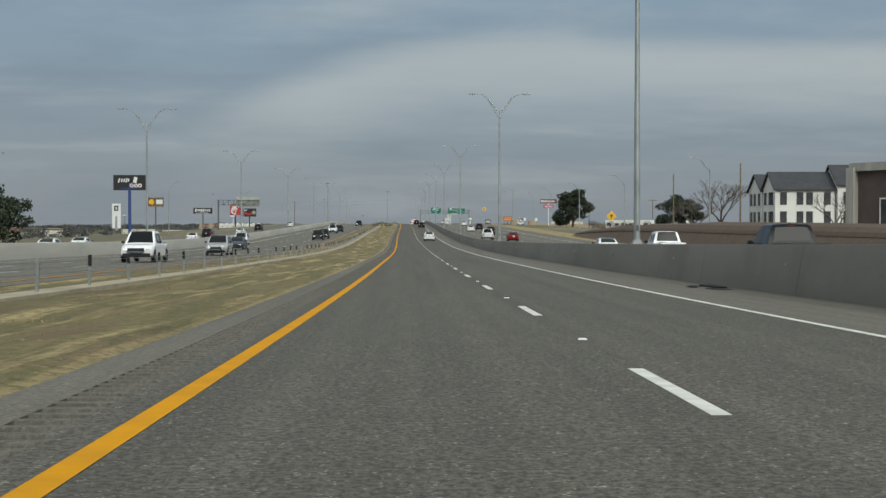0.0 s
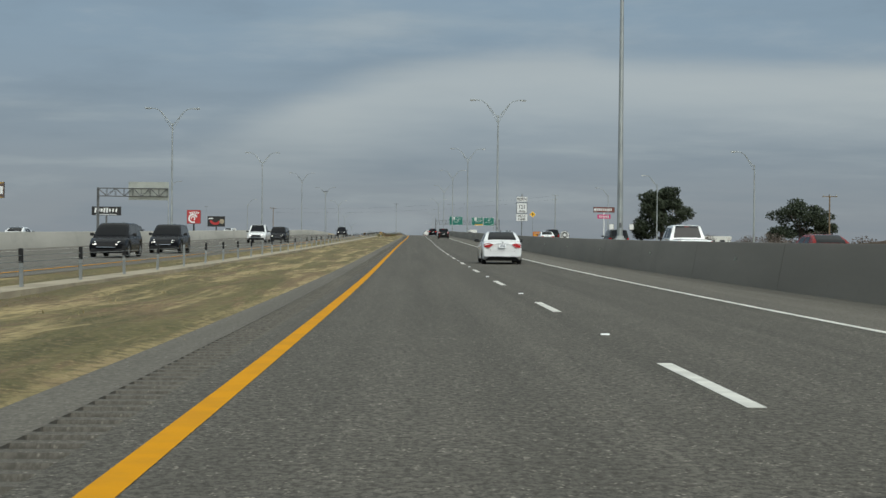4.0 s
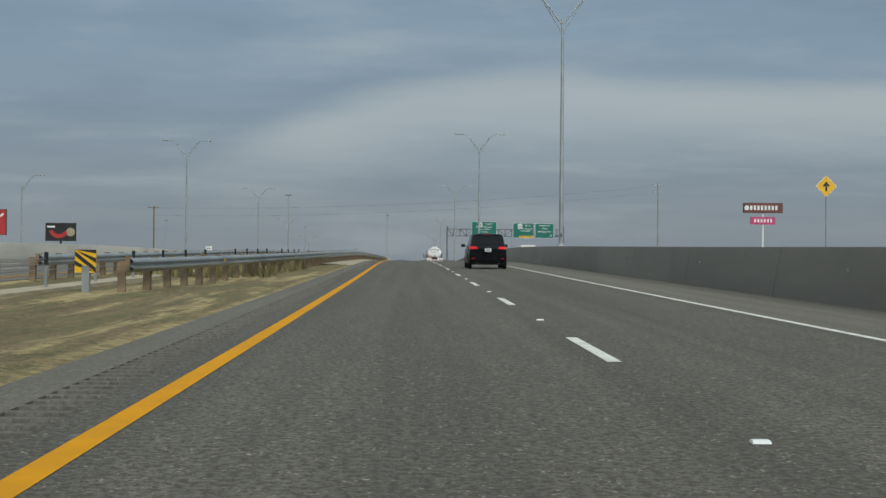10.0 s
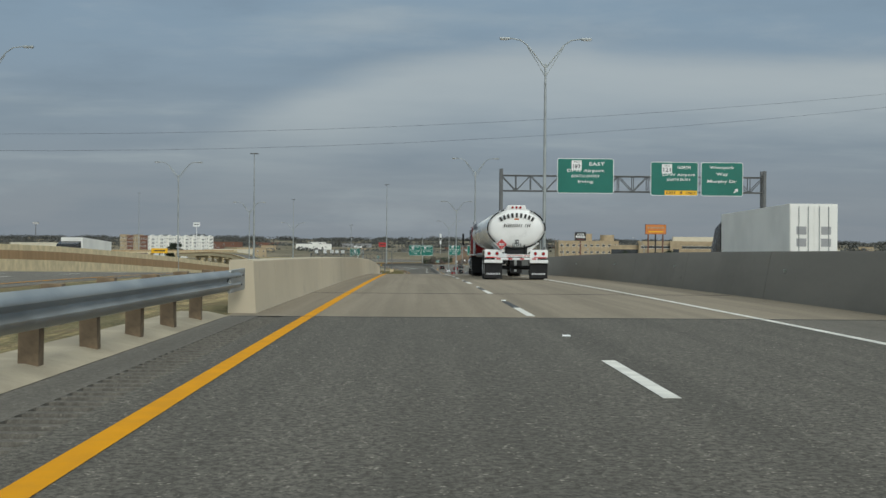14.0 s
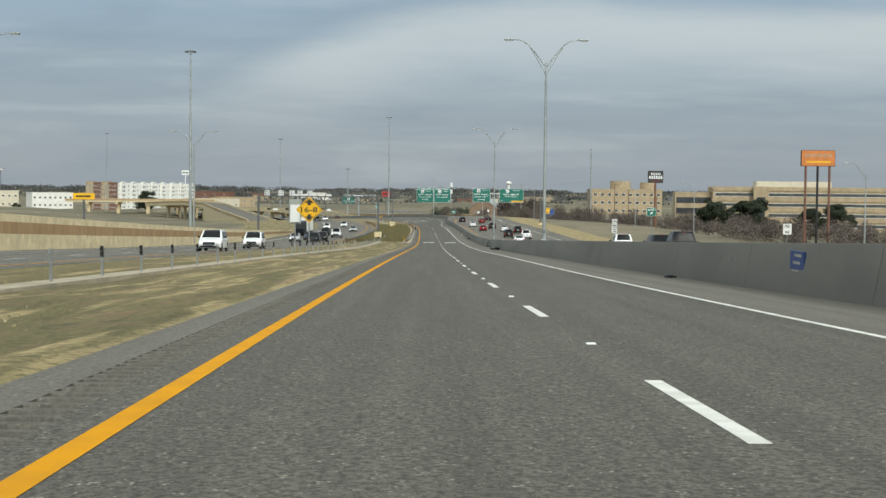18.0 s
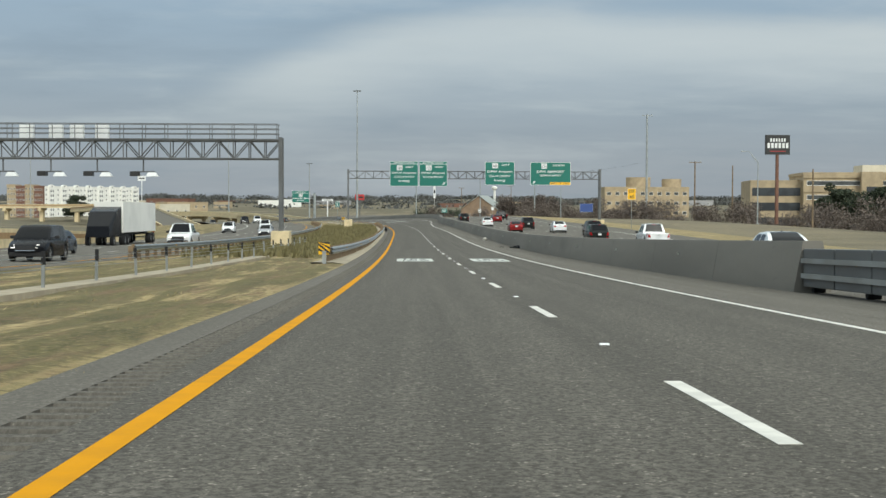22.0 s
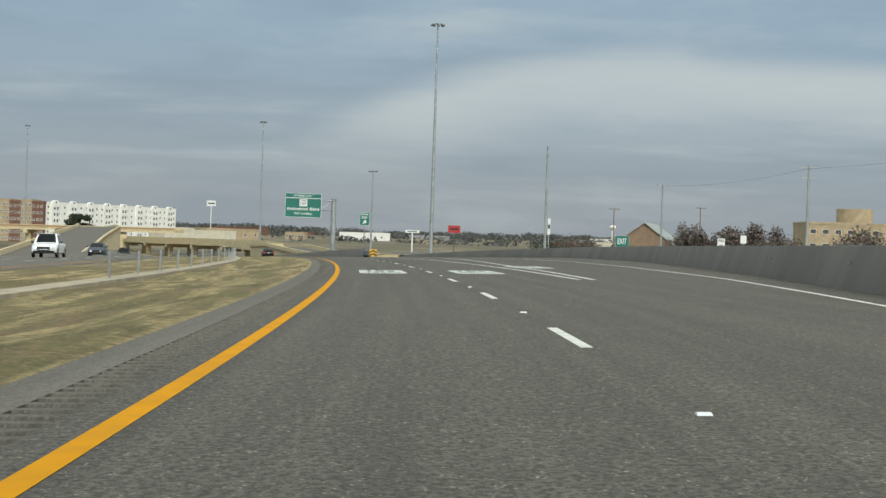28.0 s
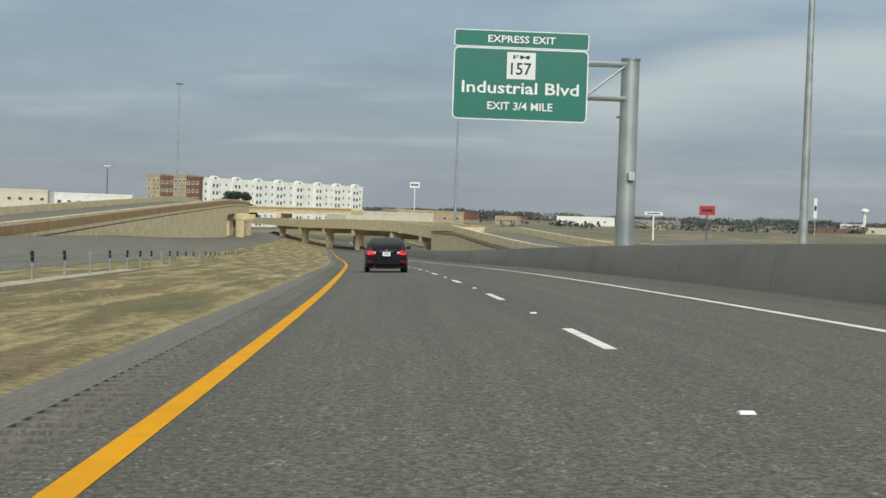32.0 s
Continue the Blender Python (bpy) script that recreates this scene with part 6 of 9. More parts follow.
# steel gate in the barrier opening
ob = thing("barrier_gate", "grey steel gate section closing the barrier opening", "barrier", spot_graded((GATE[0] + GATE[1]) / 2, 9.6, 0))
for i in range(5):
    part("gate_panel", Geo().box(0.42, -4.2 + i * 2.1, 0.12, 0.46, 2.04, 0.80), M["dark_steel"], ob, bevel=0.03)
for z in (0.30, 0.62):
    part("rub_rail", Geo().box(0.16, 0, z, 0.06, 10.4, 0.10), M["galv"], ob)
for y in (-4.9, -1.6, 1.6, 4.9):
    part("caster", Geo().tube((0.3, y, 0.09), (0.55, y, 0.09), 0.09, n=12), M["rubber"], ob)
# debris on the shoulders
ob = thing("tyre", "worn black tyre lying against the guardrail", "tyre", spot(1025.4, -1.02, 0.31) @ pose(0, 0, 0, 0, 0, 12))
rings = []
for i in range(24):
    a = 2 * math.pi * i / 24
    rings.append([((x), (r) * math.cos(a), (r) * math.sin(a)) for x, r in ((-0.11, 0.20), (-0.125, 0.27), (-0.10, 0.315), (0.10, 0.315), (0.125, 0.27), (0.11, 0.20))])
part("carcass", Geo().loft(rings + rings[:1], True, False), M["rubber"], ob, smooth=50)
for s, l, w, d, h in ((379, -0.66, 0.5, 0.25, 0.06), (833.2, 9.35, 0.4, 1.5, 0.3), (32.4, 9.3, 1.0, 3.0, 0.03), (939.5, 9.25, 0.4, 2.6, 0.24), (730, 9.3, 0.3, 0.8, 0.08), (943, 8.6, 0.2, 0.9, 0.04)):
    ob = thing("debris", "scrap of black rubber on the shoulder", "debris", spot(s, l, 0.0))
    g = Geo()
    rr = random.Random(int(s))
    for i in range(5):
        a = rr.uniform(0, 6.3)
        x, y = rr.uniform(-w, w) / 2, rr.uniform(-d, d) / 2
        g.box(x, y, 0.001, rr.uniform(0.1, 0.5) * w, rr.uniform(0.1, 0.5) * d, h * rr.uniform(0.3, 1), pose(0, 0, 0, 0, 0, math.degrees(a) * 0.1))
    part("scrap", g, M["rubber"], ob, bevel=0.01)
ob = thing("concrete_lump", "broken pale concrete lump on the barrier foot", "debris", spot(968, 8.9, 0.0))
rr = random.Random(8)
part("lump", Geo().loft([[(math.cos(a) * r * rr.uniform(0.8, 1.1), math.sin(a) * r * rr.uniform(0.8, 1.1), z) for a in np.linspace(0, 6.28, 9)[:-1]] for z, r in ((0, 0.2), (0.15, 0.24), (0.3, 0.12))]), M["pale_concrete"], ob)
ob = thing("blue_panel", "dirty blue plastic panel stuck to the barrier face", "debris", spot(717.9, 9.72, 0.34))
part("panel", Geo().box(0, 0, 0, 0.05, 1.0, 0.58), M["sign_blue"], ob, bevel=0.01)
for i, z in enumerate((0.12, 0.30, 0.46)):
    part("smear", Geo().box(-0.03, 0.1 - 0.1 * i, z, 0.006, 0.5, 0.06), M["pale_concrete"], ob)
# rubber left on the lanes
SKIDS = (("skid_mark", [1150, 1170, 1177, 1184, 1190, 1200], [3.75, 3.40, 3.46, 3.50, 3.55, 3.75], 0.13), ("skid_mark", [1150, 1170, 1177, 1184, 1192], [4.35, 4.02, 3.98, 3.86, 3.80], 0.12),
         ("skid_mark", [1208, 1216, 1231], [8.5, 9.6, 11.5], 0.22), ("skid_mark", [1209, 1217], [10.3, 11.8], 0.25), ("skid_mark", [1223, 1246], [8.6, 11.7], 0.2),
         ("skid_mark", [925.6, 926.8, 928.0], [1.05, 1.02, 1.0], 0.05), ("skid_mark", [938, 943], [1.0, 1.0], 0.04))
for nm, xs, ls, w in SKIDS:
    f = bent(xs, ls)
    strip(nm, run(xs[0], xs[-1], 1.2), lambda s: [(f(s) - w / 2, 0.0065), (f(s) + w / 2, 0.0065)], M["skid"], road, "dark tyre skid mark")
# reflectors on barriers
_rf = Geo().box(0, 0, 0, 0.08, 0.02, 0.08).mesh("barrier_reflector", M["sign_back"])
_ry = Geo().box(0, 0, 0, 0.10, 0.02, 0.12).mesh("barrier_reflector", M["sign_yellow"])
_bar = [o for o in bpy.data.objects if o.name.startswith("barrier") and o.parent is None]
for s in np.arange(4, 1230, 12.2):
    if not GATE[0] - 1 < s < GATE[1] + 1:
        part("barrier_reflector", _rf, None, _bar[0], m=spot(s, right_edge(s) + 0.10, 0.62))
_par = [o for o in bpy.data.objects if o.name.startswith("bridge_parapet")]
for s in (560, 588, 612, 640):
    part("barrier_reflector", _ry, None, _par[0], m=spot(s, -1.10, 0.55))


# ---- vehicles ----
K = 3.5 / 3.66  # the scale of the lane


def gloss(name, col, rough=0.16):
    b = Mat(name, rough, 0.0)
    n = b.noise(2.0, 4)
    d = b.noise(14.0, 4)
    c = b.mix(b.ramp(n, 0.3, 0.7), tuple(t * 0.93 for t in col), col)
    c = b.mix(b.ramp(d, 0.55, 0.8, 0, 0.12), c, tuple(t * 0.7 + 0.01 for t in col))
    b.p.inputs["Coat Weight"].default_value = 0.6 if sum(col) > 0.3 else 0.0
    b.p.inputs["Coat Roughness"].default_value = 0.08
    b.p.inputs["Specular IOR Level"].default_value = 0.5 if sum(col) > 0.3 else 0.14
    return b.done(c, b.ramp(d, 0.3, 0.8, rough, rough + 0.18))


for nm, col in (("white", (0.88, 0.89, 0.89)), ("black", (0.012, 0.012, 0.016)), ("charcoal", (0.027, 0.030, 0.029)), ("silver", (0.36, 0.37, 0.38)),
                ("red", (0.22, 0.018, 0.018)), ("blue_grey", (0.055, 0.07, 0.09)), ("near_black", (0.011, 0.012, 0.015))):
    M["paint_" + nm] = gloss("car_paint_" + nm, col)
M["car_glass"] = Mat("tinted_car_glass", 0.10).done((0.007, 0.008, 0.010))
M["car_glass"].node_tree.nodes["Principled BSDF"].inputs["Specular IOR Level"].default_value = 0.16
M["tail_red"] = plain("tail_lamp_red", (0.36, 0.010, 0.012), 0.15, 0, 0.1, 9, 40, 0)
M["tail_lit"] = glow("tail_lamp_lit", (0.60, 0.02, 0.02), 0.30)
M["lamp_clear"] = plain("lamp_clear", (0.55, 0.55, 0.55), 0.1, 0.3, 0.1, 9, 40, 0)
M["head_lit"] = glow("headlamp_lit", (1.0, 0.97, 0.9), 1.6)
M["trim"] = plain("black_trim", (0.012, 0.012, 0.013), 0.75, 0, 0.15, 5, 40, 0.1)
M["chrome"] = Mat("chrome", 0.18, 1.0).done((0.62, 0.63, 0.64))
M["dark_chrome"] = Mat("dulled_chrome", 0.3, 1.0).done((0.22, 0.225, 0.23))
M["lamp_rose"] = glow("pale_lamp_lens", (0.75, 0.50, 0.50), 0.25)
M["rim"] = plain("alloy_rim", (0.42, 0.43, 0.44), 0.32, 0.8, 0.1, 6, 30, 0)
M["dark_rim"] = plain("dark_alloy_rim", (0.07, 0.07, 0.075), 0.35, 0.6, 0.1, 6, 30, 0)
M["plate_white"] = plain("plate_white", (0.70, 0.72, 0.72), 0.5, 0, 0.05, 6, 30, 0)
M["plate_ink"] = plain("plate_ink", (0.08, 0.09, 0.12), 0.5, 0, 0.05, 6, 30, 0)
_wheel_cache = {}


def wheel_meshes(r, w, rim_mat):
    key = (r, w, rim_mat.name)
    if key not in _wheel_cache:
        n = 28
        prof = [(-w / 2, r * 0.66), (-w / 2 * 1.02, r * 0.80), (-w / 2 * 0.9, r * 0.96), (-w / 2 * 0.6, r), (w / 2 * 0.6, r), (w / 2 * 0.9, r * 0.96), (w / 2 * 1.02, r * 0.80), (w / 2, r * 0.66)]
        rings = [[(x, q * math.cos(a), q * math.sin(a)) for x, q in prof] for a in (2 * math.pi * i / n for i in range(n))]
        tyre = Geo().loft(rings + rings[:1], True, False).mesh("tyre", M["rubber"], smooth=35)
        g = Geo()
        for k in (-1, 1):
            x = k * w * 0.44
            g.add([(x - k * 0.05, r * 0.67 * math.cos(2 * math.pi * i / n), r * 0.67 * math.sin(2 * math.pi * i / n)) for i in range(n)], [tuple(range(n))])
            rim_ring = [[(x, q * math.cos(a), q * math.sin(a)) for q in (r * 0.68, r * 0.61)] for a in (2 * math.pi * i / n for i in range(n))]
            g.loft(rim_ring + rim_ring[:1], False, False)
            for i in range(5):
                m = pose(0, 0, 0, i * 72, 0, 0)
                g.box(x - k * 0.012, 0, r * 0.06, 0.03, r * 0.17, r * 0.58, m)
            g.tube((x - k * 0.03, 0, 0), (x + k * 0.012, 0, 0), r * 0.14, n=12)
        hub = g.mesh("rim", rim_mat)
        _wheel_cache[key] = (tyre, hub)
    return _wheel_cache[key]


def truck_wheel_meshes(r, w):
    """A truck tyre with a dished white steel disc, hand holes and hub."""
    key = (r, w, "truck")
    if key not in _wheel_cache:
        tyre = wheel_meshes(r, w, M["rim"])[0]
        g, n = Geo(), 24
        for k in (-1, 1):
            x = k * w * 0.44
            ring = lambda q, d: [(x - k * d, q * math.cos(2 * math.pi * i / n), q * math.sin(2 * math.pi * i / n)) for i in range(n)]
            g.loft([ring(r * 0.68, 0.0), ring(r * 0.60, 0.005), ring(r * 0.54, 0.07), ring(r * 0.30, 0.05), ring(r * 0.26, 0.02), ring(r * 0.10, 0.0)], True, True)
        _wheel_cache[key] = (tyre, g.mesh("rim", M["sign_white"], smooth=30))
    return _wheel_cache[key]


def add_truck_wheel(ob, x, y, r, w):
    ty, hub = truck_wheel_meshes(r, w)
    part("rim", hub, None, part("wheel", ty, None, ob, m=pose(x, y, r)), "white steel wheel disc")


def add_wheel(ob, x, y, r, w, rim_mat):
    ty, hub = wheel_meshes(r, w, rim_mat)
    e = part("wheel", ty, None, ob, m=pose(x, y, r))
    part("rim", hub, None, e)
    # dark well behind it
    return e


plain_part = part


def car(name, label, category, paint, L, W, H, top, gh, axles, r=0.32, clear=0.20, wagon=False, rim="rim", lit_tail=False, lit_head=True,
        tail="corner", bed=None, rack=False, lower="trim", group=""):
    """A road car, rear at y = 0, front at y = L. top: (y, z) of the waist line; gh: y of rear base, rear roof, front roof, front base."""
    ob = thing(name, label, category, None, group)

    def part(nm, geo, mat, parent=None, label="", bevel=0.0, smooth=None, m=None):
        """A panel pressed to the car's rounded corners and raked ends."""
        if isinstance(geo, Geo) and m is None:
            zz = 1.0 if wagon or bed else 0.62
            out = []
            for x, y, z in geo.v:
                q = min(1.0, abs(x) / (W / 2))
                fr, ff = max(0.0, 1 - y / 0.85), max(0.0, 1 - (L - y) / 1.1)
                y += fr * (0.30 * q ** 4 + 0.26 * min(1.0, max(0.0, (z - zz) / 0.45)) * (0.45 if wagon or bed else 1.0) + 0.14 * max(0.0, 0.45 - z) / 0.25)
                y -= ff * (0.42 * q ** 3 + 0.10 * max(0.0, (z - 0.5) / 0.4))
                out.append((x, y, z))
            geo.v = out
        return plain_part(nm, geo, mat, parent, label, bevel, smooth, m)

    pt = M["paint_" + paint]
    ty, tz = zip(*top)
    hw = W / 2
    ra = r * 1.17

    def waist(y):
        return float(np.interp(y, ty, tz))

    def half(y):
        c = abs(y - L / 2) / (L / 2)
        return hw * (1 - 0.07 * c ** 4)

    def low(y):
        c = clear + 0.16 * max(0, 1 - y / 0.35) ** 2 + 0.10 * max(0, 1 - (L - y) / 0.5) ** 2
        for a in axles:
            d = abs(y - a)
            if d < ra:
                c = max(c, r + math.sqrt(ra * ra - d * d) * 1.0)
        return c

    ys = sorted(set(np.round(np.r_[0, 0.05, 0.14, np.linspace(0.25, L - 0.25, 36), L - 0.12, L - 0.04, L,
                                   [a + q * ra for a in axles for q in (-1.0, -0.97, -0.85, -0.6, -0.3, 0, 0.3, 0.6, 0.85, 0.97, 1.0)]], 3).tolist()))
    rings = []
    for y in ys:
        w, zb, zt = half(y), low(y), waist(y)
        end = 0.05 if y in (ys[0], ys[-1]) else 0.0
        zt -= end
        w -= end * 0.6
        zb = min(zb, zt - 0.14)
        rib = zb + (zt - zb) * 0.62
        side = [(w * 0.90, zb), (w * 0.985, zb + 0.03), (w, zb + (zt - zb) * 0.35), (w * 0.995, rib), (w * 0.965, zt - 0.075), (w * 0.90, zt - 0.02), (w * 0.55, zt + 0.012)]
        rings.append([(x, y, z) for x, z in side] + [(-x, y, z) for x, z in reversed(side)])
    body = part("body", Geo().loft(rings), pt, ob, smooth=38)
    # cabin
    a0, a1, b1, b0 = gh
    gy = sorted(set(np.round(np.r_[np.linspace(a0, a1, 6), np.linspace(a1, b1, 9), np.linspace(b1, b0, 7)], 3).tolist()))

    def roof(y):
        base = np.interp(y, [a0, a0 + (a1 - a0) * 0.75, a1, (a1 + b1) / 2, b1, b0 - (b0 - b1) * 0.7, b0], [0, 0.80, 0.965, 1.0, 0.975, 0.80, 0])
        return waist(y) + float(base) * (H - waist(y))

    def sidepoint(y, v):
        """A point of the cabin's side, v from waist to roof edge."""
        zt, zw = roof(y), waist(y) - 0.02
        q = max(0.0, min(1.0, (zt - zw) / (H - zw)))
        wb, wr = half(y) * 0.93, half(y) * (0.93 - (0.17 if wagon else 0.22) * q)
        return (wb + (wr - wb) * v, y, zw + (zt - 0.045 * q - zw) * v)

    rings = []
    for y in gy:
        s0, s1 = sidepoint(y, 0), sidepoint(y, 1)
        zt = roof(y)
        side = [s0, sidepoint(y, 0.5), s1, (s1[0] * 0.86, y, zt - 0.008), (s1[0] * 0.45, y, zt + 0.006)]
        rings.append(side + [(-x, yy, z) for x, yy, z in reversed(side)])
    cab = part("cabin", Geo().loft(rings), pt, body, smooth=45)
    # side glass
    mid = (a1 + b1) / 2 if not bed else (a1 * 0.35 + b1 * 0.65)
    span = [(a0 + (a1 - a0) * (0.80 if not wagon else 0.9), mid - 0.05), (mid + 0.05, b0 - (b0 - b1) * 0.55)]
    if wagon:
        cut = a1 + (mid - a1) * 0.33
        span = [(a0 + (a1 - a0) * 0.9, cut - 0.05), (cut + 0.05, mid - 0.05), span[1]]
    for ya, yb in span:
        for k in (-1, 1):
            n = 5
            grid = []
            for v in (0.14, 0.86):
                row = []
                for i in range(n):
                    y = ya + (yb - ya) * i / (n - 1)
                    lim_b = b0 - (b0 - b1) * (0.12 + 0.80 * v)
                    lim_a = a0 + (a1 - a0) * (0.25 + 0.75 * v)
                    y = min(max(y, lim_a), lim_b)
                    p = sidepoint(y, v)
                    row.append((k * (p[0] + 0.006), p[1], p[2]))
                grid.append(row)
            part("side_window", Geo().loft(grid, False), M["car_glass"], cab)
    for ya, yb, nm in ((a0 + (a1 - a0) * 0.10, a0 + (a1 - a0) * 0.92, "rear_window"), (b0 - (b0 - b1) * 0.06, b0 - (b0 - b1) * 0.92, "windshield")):
        sgn = -1 if nm == "rear_window" else 1
        grid = []
        for i in range(6):
            y = ya + (yb - ya) * i / 5
            s1 = sidepoint(y, 1)
            s0 = sidepoint(y, 0)
            q = 0.86 if nm == "rear_window" else 0.90
            xx = (s1[0] * 0.86) * (q + 0.08)
            grid.append([(xx * t, y + sgn * 0.004 , roof(y) + 0.026 - 0.018 * abs(t) ** 3) for t in (-1, -0.86, -0.5, 0, 0.5, 0.86, 1)])
        part(nm, Geo().loft(grid, False), M["car_glass"], cab)
    # lamps and trim
    wr = half(0.02)
    zr = waist(0.1)
    lampm = M["tail_lit"] if lit_tail else M["tail_red"]
    for k in (-1, 1):
        if tail == "high":
            pts = [(0.60, zr - 0.11), (0.95, zr - 0.15), (0.965, zr + 0.05), (0.66, zr + 0.03)]
        elif tail == "slim":
            pts = [(0.52, zr - 0.10), (0.94, zr - 0.13), (0.96, zr + 0.01), (0.62, zr + 0.01)]
        elif tail == "tall":
            pts = [(0.70, zr - 0.36), (0.955, zr - 0.34), (0.955, zr - 0.06), (0.80, zr - 0.08)]
        elif tail == "wide":
            pts = [(0.50, zr - 0.27), (0.93, zr - 0.30), (0.95, zr - 0.12), (0.72, zr - 0.10)]
        else:
            pts = [(0.47, zr - 0.145), (0.72, zr - 0.29), (0.955, zr - 0.275), (0.955, zr - 0.13), (0.72, zr - 0.085)]
        g = Geo()
        f = [(k * x * wr, -0.012, z) for x, z in pts]
        b = [(k * x * wr, 0.06, z) for x, z in pts]
        g.loft([b, f] if k > 0 else [f, b])
        sx = k * (half(0.25) + 0.006)
        z1, z0 = pts[-2][1], pts[-3][1]
        g.add([(k * 0.955 * wr, -0.012, z0), (sx, 0.28, z0 + 0.06), (sx * 0.985, 0.30, z1 - 0.02), (k * 0.955 * wr, -0.012, z1)], [(0, 1, 2, 3)])
        part("tail_lamp", g, lampm, ob, "red tail lamp")
        if tail == "high":
            for q in (0.71, 0.85):
                part("lamp_lens", Geo().tube((k * q * wr, -0.010, zr - 0.045), (k * q * wr, -0.028, zr - 0.045), 0.052, n=16), M["lamp_rose"], ob, "pale round lamp lens")
        elif not group and tail not in ("corner", "slim"):
            part("reverse_lamp", Geo().box(k * (pts[0][0] + 0.08) * wr, -0.016, (pts[0][1] + pts[3][1]) / 2 - 0.03, 0.12, 0.01, 0.06), M["lamp_clear"], ob)
        if tail != "corner":
            part("reflector", Geo().box(k * 0.80 * wr, -0.010, clear + 0.24, 0.12 if tail == "slim" else 0.22, 0.02, 0.06), M["tail_red"], ob)
        # head lamps
        hz = waist(L - 0.25) - 0.12
        part("head_lamp", Geo().add([(k * 0.48 * hw, L + 0.004, hz - 0.10), (k * 0.86 * hw, L - 0.03, hz - 0.11), (k * 0.93 * hw, L - 0.28, hz + 0.04), (k * 0.56 * hw, L - 0.04, hz + 0.05)], [(0, 1, 2, 3)]), M["head_lit"] if lit_head else M["lamp_clear"], ob)
        mir = part("mirror", Geo().box(k * (hw + 0.11), b0 - (b0 - b1) * 0.62, waist(b0 - 0.3) + 0.02, 0.20, 0.13, 0.15), M["trim"], ob, bevel=0.055)
        part("arm", Geo().box(k * (hw - 0.0), b0 - (b0 - b1) * 0.62, waist(b0 - 0.3) + 0.04, 0.12, 0.05, 0.05), M["trim"], mir)
    part("rear_bumper", Geo().loft([[(-W * a, -0.03, z), (W * a, -0.03, z), (W * a, 0.17, z), (-W * a, 0.17, z)] for a, z in ((0.41, clear - 0.03), (0.40, clear + 0.04), (0.33, clear + 0.13))]), M[lower], ob, "dark lower bumper", bevel=0.015)
    part("front_bumper", Geo().box(0, L - 0.06, clear, W * 0.82, 0.20, 0.20), M["trim"], ob, bevel=0.04)
    gr = part("grille", Geo().box(0, L - 0.02, waist(L - 0.2) - 0.36, W * 0.50, 0.06, 0.26), M["trim"], ob, bevel=0.02)
    for i in range(3 if not group else 1):
        part("slat", Geo().box(0, L + 0.012, waist(L - 0.2) - 0.33 + i * 0.075, W * 0.46, 0.02, 0.02), M["chrome"], gr)
    zp = zr + (0.10 if tail == "slim" else 0.05 if tail == "corner" else 0.0)
    pl = part("number_plate", Geo().box(0, -0.022, zp - 0.34, 0.31, 0.014, 0.16), M["plate_white"], ob)
    for i, x in enumerate((-0.09, -0.05, -0.01, 0.04, 0.08) if not group else ()):
        part("plate_bar", Geo().box(x, -0.031, zp - 0.31, 0.024, 0.004, 0.075), M["plate_ink"], pl)
    part("plate_strip", Geo().box(0, -0.031, zp - 0.215, 0.16, 0.004, 0.018), M["plate_ink"], pl)
    part("trunk_strip", Geo().box(0, -0.012, zp - 0.165, W * 0.30, 0.02, 0.016), M["trim" if tail == "slim" else "dark_chrome"], ob)
    part("badge", Geo().tube((0, -0.014, zp - 0.10), (0, -0.024, zp - 0.10), 0.036, n=14), M["trim" if tail == "slim" else "dark_chrome"], ob)
    if not wagon and not bed and not group:
        for k in (-1, 1):
            part("lid_seam", Geo().box(k * W * 0.30, -0.004, zr - 0.42, 0.004, 0.010, 0.36), M["trim"], ob)
        part("lid_seam", Geo().box(0, -0.004, zr - 0.43, W * 0.60, 0.010, 0.004), M["trim"], ob)
        part("lid_lip", Geo().box(0, 0.03, zr - 0.012, W * 0.66, 0.10, 0.03), pt, ob, bevel=0.01)
    part("underbody", Geo().box(0, L / 2, clear - 0.02, W * 0.74, L * 0.86, 0.22), M["trim"], ob)
    for a in axles:
        for k in (-1, 1):
            add_wheel(ob, k * (hw - 0.115), a, r, 0.21, M[rim])
    for k in (-1, 1):
        if not group and lit_tail:
            part("exhaust", Geo().tube((k * hw * 0.55, -0.01, clear + 0.02), (k * hw * 0.55, 0.2, clear + 0.02), 0.035, n=10), M["chrome"], ob)
        for y in (mid + 0.1, a1 + (mid - a1) * 0.4):
            part("door_handle", Geo().box(k * (half(y) + 0.008), y, waist(y) - 0.17, 0.03, 0.17, 0.03), pt, ob, bevel=0.008)
        for y in (mid, b0 - (b0 - b1) * 0.35, axles[0] + ra + 0.06) if not group else ():
            w, zb, zt = half(y) + 0.002, low(y), waist(y)
            prof = [(w * 0.985, zb + 0.04), (w, zb + (zt - zb) * 0.35), (w * 0.995, zb + (zt - zb) * 0.62), (w * 0.965, zt - 0.075)]
            part("door_seam", Geo().loft([[(k * x, y - 0.004, z) for x, z in prof], [(k * x, y + 0.004, z) for x, z in prof]], False), M["trim"], ob)
    if wagon:
        part("spoiler", Geo().box(0, a1 - 0.03, H - 0.06, W * 0.60, 0.20, 0.03), pt, ob, bevel=0.012)
        part("wiper", Geo().box(0.12, a0 + 0.03, waist(a0) + 0.03, 0.42, 0.02, 0.03), M["trim"], ob)
